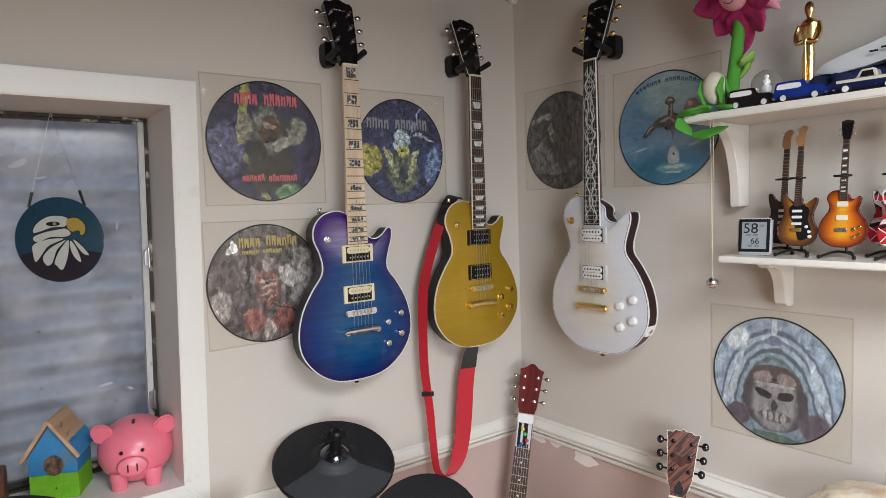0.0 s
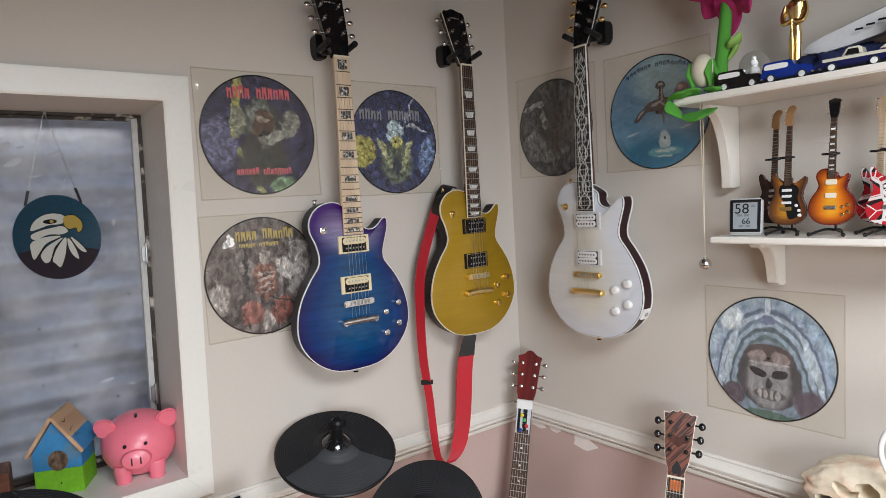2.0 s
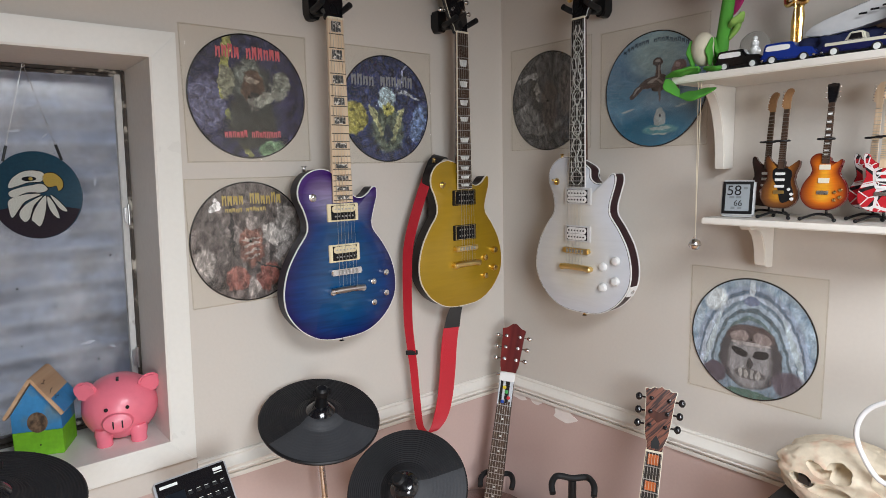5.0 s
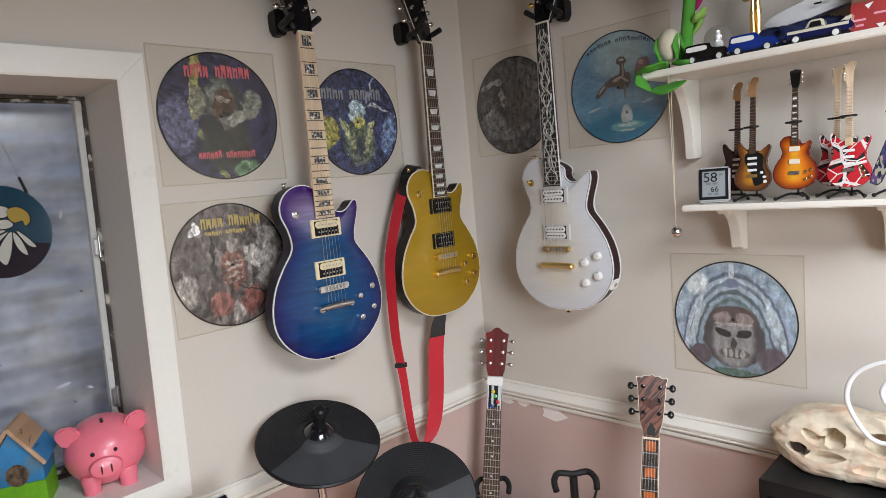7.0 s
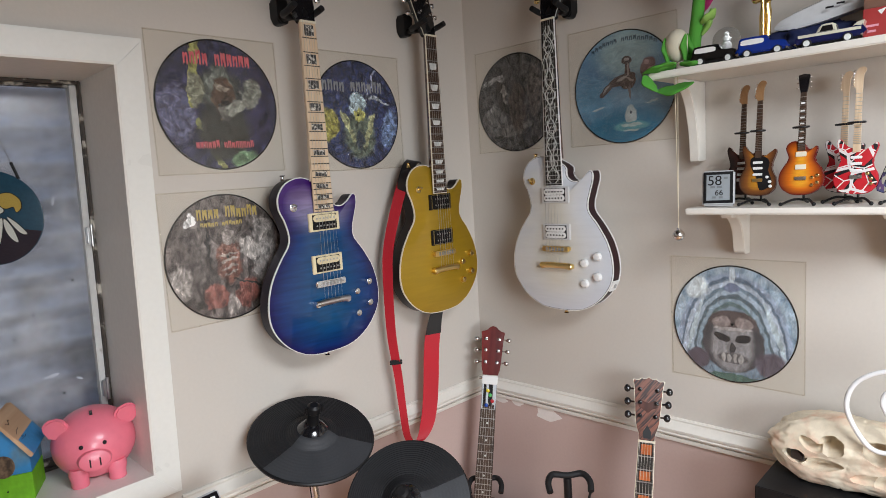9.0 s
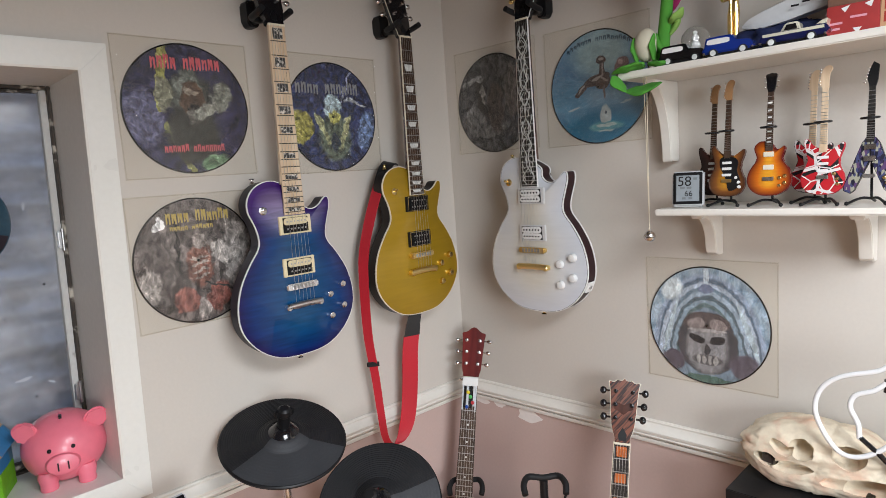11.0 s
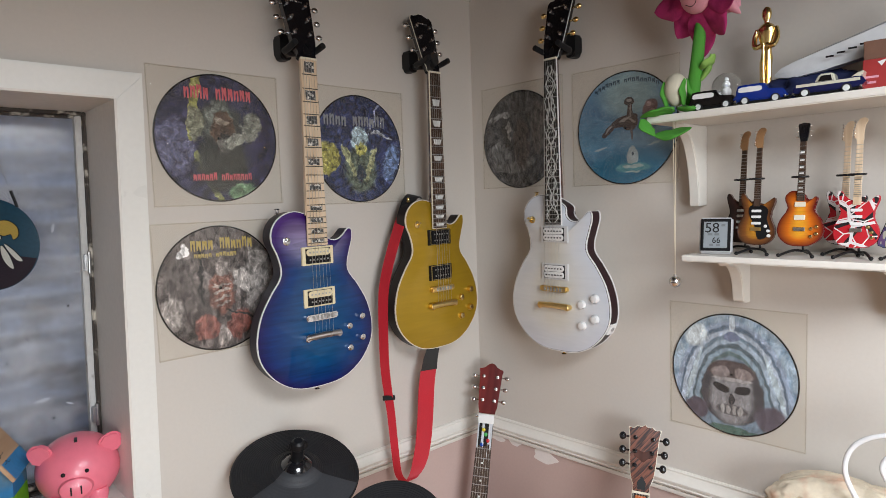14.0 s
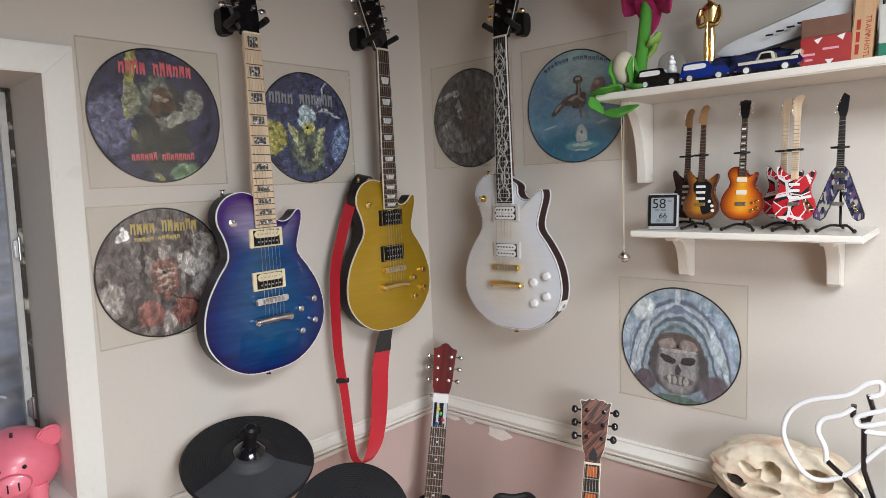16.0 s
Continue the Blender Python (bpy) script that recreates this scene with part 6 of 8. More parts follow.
def toy_car(m, label, body_mat, roof_mat, kind):
    """A small die-cast car along local x (nose at +x), origin on the shelf."""
    c = thing("toy_car", m, label, "toy car", "toy cars on the shelf")
    L = {"van": 0.094, "pickup": 0.112}[kind]
    W = 0.017
    side = {"van": [(-0.046, 0.008), (-0.047, 0.022), (-0.044, 0.037), (-0.036, 0.041), (0.004, 0.041), (0.010, 0.038), (0.016, 0.029), (0.034, 0.027), (0.044, 0.024), (0.047, 0.016), (0.046, 0.008)],
            "pickup": [(-0.056, 0.009), (-0.058, 0.026), (-0.054, 0.029), (-0.020, 0.025), (-0.012, 0.026), (0.016, 0.026), (0.040, 0.025), (0.054, 0.021), (0.056, 0.014), (0.054, 0.009)]}[kind]
    up = Matrix(((1, 0, 0, 0), (0, 0, -1, 0), (0, 1, 0, 0), (0, 0, 0, 1)))
    part("body", prism(B(), [(p.x, p.y) for p in smooth_line([(x, z, 0) for x, z in side], 2, True)], -W, W, 0.004, up), body_mat, c)
    if kind == "pickup":
        part("roof", prism(B(), [(-0.016, 0.024), (-0.013, 0.038), (-0.008, 0.041), (0.008, 0.041), (0.013, 0.038), (0.021, 0.024)], -W * 0.86, W * 0.86, 0.003, up), roof_mat, c)
        for s in (-1, 1):
            part("window", prism(B(), [(-0.010, 0.027), (-0.008, 0.037), (0.008, 0.037), (0.013, 0.027)], 0, 0.0006, 0, Matrix.Translation((0, s * (W * 0.86 + 0.0004) + (0.0006 if s > 0 else 0), 0)) @ up), M_GLOSSBLK, c)
            part("side_panel", box(B(), -0.055, 0.050, -0.0004, 0.0006, 0.0195, 0.0250, 0, Matrix.Translation((0, s * W + (0 if s > 0 else -0.0002), 0))), roof_mat, c)
        part("fin", prism(B(), [(-0.058, 0.024), (-0.060, 0.036), (-0.050, 0.034), (-0.040, 0.027)], -W, W, 0.002, up), roof_mat, c)
    else:
        for s in (-1, 1):
            part("side_panel", prism(B(), outline([(-0.038, 0.026), (-0.040, 0.031), (-0.036, 0.036), (0.000, 0.036), (0.004, 0.031), (0.000, 0.026)], 2), -0.0004, 0.0008, 0, Matrix.Translation((0, s * W, 0)) @ up), M_WPLAST, c)
    part("chassis", box(B(), -L / 2 + 0.003, L / 2 - 0.003, -W * 0.8, W * 0.8, 0.0045, 0.009, 0.001), M_BLACK, c)
    part("bumper", box(B(), L / 2 - 0.003, L / 2 + 0.002, -W * 0.95, W * 0.95, 0.008, 0.012, 0.001), M_CHROME, c)
    part("bumper", box(B(), -L / 2 - 0.002, -L / 2 + 0.002, -W * 0.95, W * 0.95, 0.008, 0.012, 0.001), M_CHROME, c)
    for x in (-L * 0.30, L * 0.31):
        for s in (-1, 1):
            tm = Matrix.Translation((x, s * (W - 0.001), 0.0085)) @ pose(0, 0, 0, 90, 0, 0)
            b = B()
            lathe(b, [(0.0062, -0.003), (0.0085, -0.0026), (0.0085, 0.0026), (0.0062, 0.003)], 18)
            ty = part("tyre", b, M_RUBBER, c)
            ty.matrix_basis = tm
            part("rim", lathe(B(), [(0.0056, -0.0036), (0.0060, -0.003), (0.0060, 0.003), (0.0056, 0.0036), (0, 0.0034)], 16), M_PEARL, ty)
    return c


car_turn = lambda y: pose(-0.158, y, SZ, 0, 0, -86)
M_CARBLK, M_CARBLU, M_CARCRM = mat("black_car_paint", (0.006, 0.006, 0.007), 0.15, coat=0.9), mat("blue_car_paint", (0.006, 0.03, 0.24), 0.15, coat=0.9), mat("cream_car_paint", (0.66, 0.64, 0.52), 0.2, coat=0.8)
M_NAVY = mat("navy_car_paint", (0.008, 0.012, 0.07), 0.15, coat=0.9)
toy_car(car_turn(-0.875), "black vintage panel van toy with white side panel", M_CARBLK, M_CARBLK, "van")
toy_car(car_turn(-0.972), "blue vintage panel van toy with white side panel", M_CARBLU, M_CARBLU, "van")
toy_car(pose(-0.158, -1.090, SZ, 0, 0, 93), "navy and cream vintage pickup toy on the shelf", M_NAVY, M_CARCRM, "pickup")

# blue cloth heap with the white paper roll on it
b = B()
bmesh.ops.create_icosphere(b, subdivisions=4, radius=1)
for v in b.verts:
    d = 1 + 0.30 * noise.noise(v.co * 2.1) + 0.14 * noise.noise(v.co * 5.5)
    v.co = Vector((v.co.x * 0.048 * d - 0.066, v.co.y * 0.092 * d - 1.035, SZ + max(0.0, (v.co.z * 0.5 + 0.42) * 0.070 * d)))
tagged(part("folded_cloth", b, mat("navy_cloth", (0.010, 0.018, 0.075), 0.8, vary=0.25, scale=30, fine=300, bump=0.4), None, "", 80), "crumpled navy blue cloth heaped on the shelf", "cloth")
pp = thing("paper_bundle", pose(-0.082, -0.975, 1.890, 0, 0, 0), "white folded paper bundle with handwriting, pointed at one end", "paper")
b = B()
prof = [(0.0, 0.0, 0.004), (0.012, 0.004, 0.012), (0.04, 0.008, 0.020), (0.09, 0.018, 0.025), (0.15, 0.032, 0.028), (0.20, 0.045, 0.030), (0.245, 0.056, 0.032)]
rings = []
for y, z, h in prof:
    rings.append([b.verts.new((x * (0.5 + 12 * h), -y, z + zz * h)) for x, zz in ((-0.022, -0.9), (-0.030, -0.2), (-0.024, 0.7), (0.0, 1.0), (0.016, 0.7), (0.020, -0.2), (0.012, -0.9))])
for p, q in zip(rings, rings[1:]):
    for k in range(7):
        b.faces.new((p[k], p[(k + 1) % 7], q[(k + 1) % 7], q[k]))
b.faces.new(rings[0][::-1]), b.faces.new(rings[-1])
part("paper", b, mat("white_paper", (0.68, 0.69, 0.70), 0.75, vary=0.06, scale=14, fine=80, bump=0.3), pp)
b = B()
for k in range(4):
    y = -0.100 - k * 0.019
    box(b, -0.0372, -0.0362, y - 0.014, y, 0.0155 + 0.0044 * k, 0.019 + 0.0044 * k)
part("handwriting", b, M_BLACK, pp, "plain dark bars of handwriting")

rb = thing("game_box", pose(-0.105, -1.180, SZ, 0, 0, 6), "small red cardboard box with white print", "box")
part("carton", box(B(), -0.035, 0.035, -0.041, 0.041, 0, 0.058, 0.001), mat("red_card", (0.36, 0.022, 0.020), 0.55, vary=0.12, scale=20), rb)
part("carton_top", box(B(), -0.034, 0.034, -0.040, 0.040, 0.0582, 0.092, 0.001), mat("brown_card", (0.16, 0.075, 0.045), 0.6, vary=0.15, scale=20), rb)
b = B()
for q in ([(-0.018, 0.052), (-0.004, 0.056), (-0.012, 0.044)], [(0.018, 0.054), (0.032, 0.058), (0.028, 0.046)], [(0.000, 0.014), (0.014, 0.014), (0.007, 0.004)]):
    b = B()
    prism(b, q, 0.0352, 0.0358, 0, Matrix(((0, 0, -1, 0), (-1, 0, 0, 0), (0, 1, 0, 0), (0, 0, 0, 1))))
    part("printed_triangle", b, M_WPLAST, rb)
b = B()
for x0_, x1_, z in ((-0.036, -0.016, 0.024), (-0.036, -0.020, 0.014), (-0.004, 0.022, 0.032)):
    prism(b, [(x0_, z), (x1_, z), (x1_, z + 0.004), (x0_, z + 0.004)], 0.0352, 0.0357, 0, Matrix(((0, 0, -1, 0), (-1, 0, 0, 0), (0, 1, 0, 0), (0, 0, 0, 1))))
part("printed_line", b, M_PALEP, rb)

wh = thing("train_whistle", on_right(-1.238, SZ, 0.095) @ pose(0, 0, 0, 0, 0, -3), "tan wooden train whistle standing upright", "whistle")
M_PINE = wood("pale_pine", (0.50, 0.29, 0.15), (0.64, 0.42, 0.24), scale=30, rough=0.5)
b = B()
box(b, -0.017, 0.017, 0, 0.124, 0, 0.034, 0.002)
box(b, -0.017, 0.017, 0.130, 0.160, 0, 0.034, 0.002)
box(b, -0.013, 0.013, 0.124, 0.130, 0.004, 0.028)
part("block", b, M_PINE, wh)
M_REDINK = mat("red_print", (0.40, 0.03, 0.02), 0.6)
text_part("lettering", "TRAIN", 0.0125, M_REDINK, wh, pose(0.0075, 0.066, 0.0342, 0, 0, -90))
text_part("lettering", "WHISTLE", 0.0125, M_REDINK, wh, pose(0.0075, 0.028, 0.0342, 0, 0, -90))
b = B()
for k in range(3):
    box(b, -0.010, -0.004, 0.060 - k * 0.022, 0.078 - k * 0.022, 0.034, 0.0344)
part("printed_engine", b, M_REDINK, wh)
b = B()
rod(b, (-0.060, -1.262, SZ), (-0.060, -1.264, 2.005), 0.0022)
tagged(part("thin_rod", b, M_BLACK), "thin dark rod standing behind the whistle", "rod")
gb_ = thing("card_box", pose(-0.095, -1.318, SZ, 0, 0, 4), "small boxed item with green label and grey picture", "box")
part("carton", box(B(), -0.03, 0.03, -0.055, 0.055, 0.030, 0.098, 0.001), mat("pale_card", (0.55, 0.54, 0.50), 0.5, vary=0.1, scale=25), gb_)
part("green_label", box(B(), -0.0305, 0.0305, -0.0555, 0.0555, 0, 0.0298, 0.001), mat("green_card", (0.010, 0.17, 0.10), 0.5, vary=0.08), gb_)
part("printed_picture", box(B(), -0.0310, -0.0302, -0.030, 0.030, 0.036, 0.090), mat("grey_photo_print", (0.12, 0.12, 0.115), 0.4, vary=0.6, scale=60, second=(0.4, 0.4, 0.38), patch=(0.45, 0.6)), gb_)
part("printed_line", box(B(), -0.0312, -0.0306, -0.035, 0.020, 0.010, 0.019), M_WPLAST, gb_)

# ---- window sill: piggy bank, bird house, suncatcher ----
SILL = 1.0072
M_PIG = mat("glossy_pink_ceramic", (0.82, 0.19, 0.26), 0.36, vary=0.05, scale=8, coat=0.22)
pig = thing("piggy_bank", pose(-1.208, 0.098, SILL, 0, 0, -14), "glossy pink ceramic piggy bank on the window sill", "piggy bank")
b = B()
ball(b, (0, 0.004, 0.0765), (0.084, 0.084, 0.078), 36)
part("body", b, M_PIG, pig)
for x in (-0.036, 0.036):
    for y in (-0.048, 0.048):
        b = B()
        lathe(b, [(0.0165, 0), (0.018, 0.003), (0.017, 0.012), (0.021, 0.030), (0.018, 0.042)], 18, Matrix.Translation((x, y, 0)))
        part("leg", b, M_PIG, pig)
b = B()
lathe(b, [(0.034, 0), (0.033, 0.012), (0.030, 0.020), (0.024, 0.0225), (0, 0.0225)], 26, pose(-0.004, -0.068, 0.061, 84, 0, 0) @ Matrix.Diagonal((1, 0.70, 1, 1)))
sn = part("snout", b, M_PIG, pig)
for x in (-0.013, 0.006):
    part("nostril", box(B(), x - 0.0014, x + 0.0014, -0.0925, -0.0895, 0.052, 0.069), M_BLACK, sn)
for x in (-0.026, 0.018):
    b = B()
    ball(b, (x, -0.0745, 0.0935), 0.0045, 10)
    part("eye", b, M_BLACK, pig)
for s in (-1, 1):
    b = B()
    prism(b, outline([(-0.020, 0), (-0.024, 0.022), (-0.010, 0.038), (0.012, 0.036), (0.022, 0.018), (0.018, 0)], 4), -0.005, 0.005, 0.004)
    e = part("ear", b, M_PIG, pig)
    e.matrix_basis = pose(s * 0.054, -0.030, 0.120, 82, 0, 0) @ pose(0, 0, 0, 0, s * 30, -s * 50) @ Matrix.Diagonal((1.05, 1.08, 1, 1))
part("coin_slot", box(B(), -0.003, 0.003, -0.034, -0.010, 0.1465, 0.1518), M_BLACK, pig)

bh = thing("bird_house", pose(-1.379, 0.103, SILL, 0, 0, -24) @ Matrix.Diagonal((1, 1, 1.16, 1)), "hand-painted wooden bird house in green and blue on the sill", "bird house")
M_BHG = mat("hand_painted_green", (0.20, 0.54, 0.02), 0.6, vary=0.18, scale=35, fine=90, bump=0.3)
M_BHB = mat("hand_painted_blue", (0.035, 0.23, 0.50), 0.6, vary=0.15, scale=7, fine=90, bump=0.3, second=(0.10, 0.20, 0.28), patch=(0.50, 0.56))
M_RAW = wood("bare_pine", (0.42, 0.26, 0.15), (0.55, 0.37, 0.23), scale=30, rough=0.7)
part("lower_body", box(B(), -0.050, 0.050, 0.0, 0.095, 0, 0.050, 0.001), M_BHG, bh)
up = Matrix(((1, 0, 0, 0), (0, 0, -1, 0), (0, 1, 0, 0), (0, 0, 0, 1)))
part("gable_body", prism(B(), [(-0.050, 0.0503), (0.050, 0.0503), (0.050, 0.086), (0, 0.150), (-0.050, 0.086)], -0.095, 0, 0.001, up), M_BHB, bh)
b = B()
lathe(b, [(0.0205, -0.001), (0.0205, 0.0006), (0.0, 0.0006)], 24, pose(0.002, -0.0006, 0.068, 90, 0, 0))
part("entrance_hole", b, mat("dark_wood_hole", (0.05, 0.03, 0.018), 0.8, second=(0.20, 0.13, 0.08), patch=(0.4, 0.6), scale=60), bh)
b = B()
lathe(b, [(0.0016, -0.001), (0.0016, 0.0006), (0, 0.0006)], 10, pose(0.004, -0.0006, 0.022, 90, 0, 0))
part("perch_hole", b, M_BLACK, bh)
ang = math.degrees(math.atan2(0.064, 0.05))
part("roof_paint", box(B(), 0.052, 0.0895, -0.0100, 0.1042, 0.0066, 0.0074), M_BHB, bh).matrix_basis = Matrix.Translation((0, 0, 0.1525)) @ pose(0, 0, 0, 0, ang, 0)
for s, mt, y0_, y1_ in ((-1, M_RAW, -0.016, 0.104), (1, M_RAW, -0.016, 0.104)):
    pc = part("roof_board", box(B(), -0.004, 0.090, y0_, y1_, 0.0, 0.007, 0.0012), mt, bh)
    pc.matrix_basis = Matrix.Translation((0, 0, 0.1525)) @ pose(0, 0, 0, 0, ang if s > 0 else 180 - ang, 0) @ (Matrix.Identity(4) if s > 0 else Matrix.Translation((0, 0, -0.007)))
b = B()
rnd2 = random.Random(3)
for k in range(3):
    pts = [(0.020 + 0.017 * k + rnd2.uniform(-0.006, 0.006), 0.004 + 0.006 * j + rnd2.uniform(-0.003, 0.003), 0.0072) for j in range(5)]
    tube(b, smooth_line(pts, 3), 0.0007, 5)
sc_ = part("pencil_mark", b, M_BLACK, bh)
sc_.matrix_basis = Matrix.Translation((0, 0, 0.1525)) @ pose(0, 0, 0, 0, ang, 0)

blk = thing("wooden_block", pose(-1.4745, 0.150, SILL, 0, 0, -6), "small reddish-brown wooden block on the window sill", "block")
part("block", box(B(), -0.020, 0.008, -0.045, 0.045, 0, 0.078, 0.003), wood("reddish_wood", (0.11, 0.035, 0.02), (0.20, 0.075, 0.045), scale=40, rough=0.5), blk)


def stained(name, c, rough=0.12):
    m = bpy.data.materials.new(name)
    m.use_nodes = True
    nt = m.node_tree
    p = nt.nodes["Principled BSDF"]
    nz_, hs = nt.nodes.new("ShaderNodeTexNoise"), nt.nodes.new("ShaderNodeHueSaturation")
    nz_.inputs["Scale"].default_value = 25
    mr = nt.nodes.new("ShaderNodeMapRange")
    mr.inputs["To Min"].default_value, mr.inputs["To Max"].default_value = 0.75, 1.3
    nt.links.new(nz_.outputs[0], mr.inputs["Value"]), nt.links.new(mr.outputs[0], hs.inputs["Value"])
    hs.inputs["Color"].default_value = (*c, 1)
    nt.links.new(hs.outputs[0], p.inputs["Base Color"])
    p.inputs["Roughness"].default_value, p.inputs["Coat Weight"].default_value = 0.35, 0.4
    tl, mx = nt.nodes.new("ShaderNodeBsdfTranslucent"), nt.nodes.new("ShaderNodeMixShader")
    nt.links.new(hs.outputs[0], tl.inputs["Color"])
    mx.inputs[0].default_value = 0.35
    nt.links.new(p.outputs[0], mx.inputs[1]), nt.links.new(tl.outputs[0], mx.inputs[2])
    nt.links.new(mx.outputs[0], nt.nodes["Material Output"].inputs[0])
    return m


SR = 0.098
sun = thing("suncatcher", on_left(-1.328, 1.594, -0.145) @ pose(0, 0, 0, 0, -33, 0), "round stained glass suncatcher with a white bird head, hanging on cords", "suncatcher")
part("backing", lathe(B(), [(SR, -0.0016), (SR, 0.0016), (SR - 0.001, 0.002), (0, 0.002)], 48), stained("teal_glass", (0.018, 0.075, 0.125)), sun)
part("lower_glass", prism(B(), [(SR * 0.99 * math.cos(a), SR * 0.99 * math.sin(a)) for a in [math.radians(200 + 140 * k / 16) for k in range(17)]] + [(0.02, -0.02), (-0.03, -0.02)], 0.002, 0.0026), stained("plum_glass", (0.030, 0.022, 0.035)), sun)
W_, Y_, K_ = stained("milk_glass", (0.72, 0.73, 0.68)), stained("amber_glass", (0.55, 0.40, 0.09)), M_BLACK
shapes = [("crown_glass", W_, [(-0.055, 0.018), (-0.047, 0.037), (-0.023, 0.0525), (0.003, 0.055), (0.022, 0.048), (0.016, 0.031), (-0.012, 0.029), (-0.035, 0.022)]),
          ("cheek_glass", W_, [(0.016, 0.025), (0.027, 0.013), (0.012, 0.006), (-0.017, 0.007), (-0.047, -0.004), (-0.056, 0.007), (-0.036, 0.0165), (-0.006, 0.0225)]),
          ("beak_glass", Y_, [(0.020, 0.045), (0.041, 0.049), (0.058, 0.035), (0.0595, 0.0175), (0.050, 0.009), (0.046, 0.020), (0.031, 0.0175), (0.021, 0.027)]),
          ("feather_glass", W_, [(-0.056, -0.009), (-0.023, 0.002), (0.011, 0.002), (-0.023, -0.013), (-0.040, -0.033), (-0.054, -0.049), (-0.059, -0.029)]),
          ("feather_glass", W_, [(-0.038, -0.041), (-0.022, -0.020), (0.015, -0.001), (-0.006, -0.023), (-0.018, -0.0525), (-0.030, -0.058)]),
          ("feather_glass", W_, [(-0.013, -0.0525), (-0.001, -0.026), (0.021, -0.001), (0.019, -0.029), (0.011, -0.056), (0.002, -0.070), (-0.008, -0.060)]),
          ("feather_glass", W_, [(0.0255, -0.003), (0.038, -0.022), (0.046, -0.0525), (0.033, -0.043), (0.025, -0.023)]),
          ("feather_glass", W_, [(0.032, 0.000), (0.050, -0.0165), (0.064, -0.037), (0.052, -0.034), (0.039, -0.016)])]
for n_, mt, pts in shapes:
    oo = outline(pts, 4)
    lead = part("lead_line", prism(B(), inset(oo, -0.0014), 0.0022, 0.0034), K_, sun)
    part(n_, prism(B(), oo, 0.0036, 0.0044), mt, sun)
b = B()
ball(b, (-0.010, 0.037, 0.0046), (0.016, 0.0055, 0.0012), 14)
part("eye_glass", b, K_, sun)
b = B()
ball(b, (-0.006, 0.037, 0.0056), (0.0045, 0.0038, 0.0010), 12)
part("iris_glass", b, Y_, sun)
inv = sun.matrix_basis.inverted()
for s in (-1, 1):
    top, end = inv @ Vector((-1.326, 0.165, WZ1 - 0.006)), Vector((s * 0.062, SR * 0.78, 0.002))
    kn = top.lerp(end, 0.84)
    b = B()
    tube(b, [top, kn], 0.0008, 6)
    part("cord", b, M_STEEL, sun)
    b = B()
    tube(b, [kn, end], 0.0030, 8)
    part("cord_clip", b, M_BLACK, sun)
b = B()
tube(b, smooth_line([top + Vector((0, 0.002, 0)), top + Vector((0.004, -0.006, 0)), top + Vector((-0.003, -0.010, 0))], 4), 0.0012, 6)
part("hook", b, M_STEEL, sun)

# ---- electronic drum kit ----
def ridged(bm, r_in, r_out, a0, a1, z_of, n_ring, seg, amp):
    """A sector of a cymbal pad with concentric ridges."""
    rings = []
    for i in range(n_ring + 1):
        r = r_in + (r_out - r_in) * i / n_ring
        rings.append([bm.verts.new((r * math.cos(a0 + (a1 - a0) * k / seg), r * math.sin(a0 + (a1 - a0) * k / seg), z_of(r) + amp * (1 if i % 2 else 0))) for k in range(seg + 1)])
    for p, q in zip(rings, rings[1:]):
        for k in range(seg):
            bm.faces.new((p[k], p[k + 1], q[k + 1], q[k]))
    return bm


M_PAD = mat("ridged_black_rubber", (0.014, 0.014, 0.016), 0.6, spec=0.3, vary=0.2, scale=14, fine=200, bump=0.1)
M_PADG = mat("grey_black_rubber", (0.036, 0.038, 0.043), 0.62, vary=0.15, scale=14, fine=200, bump=0.15)


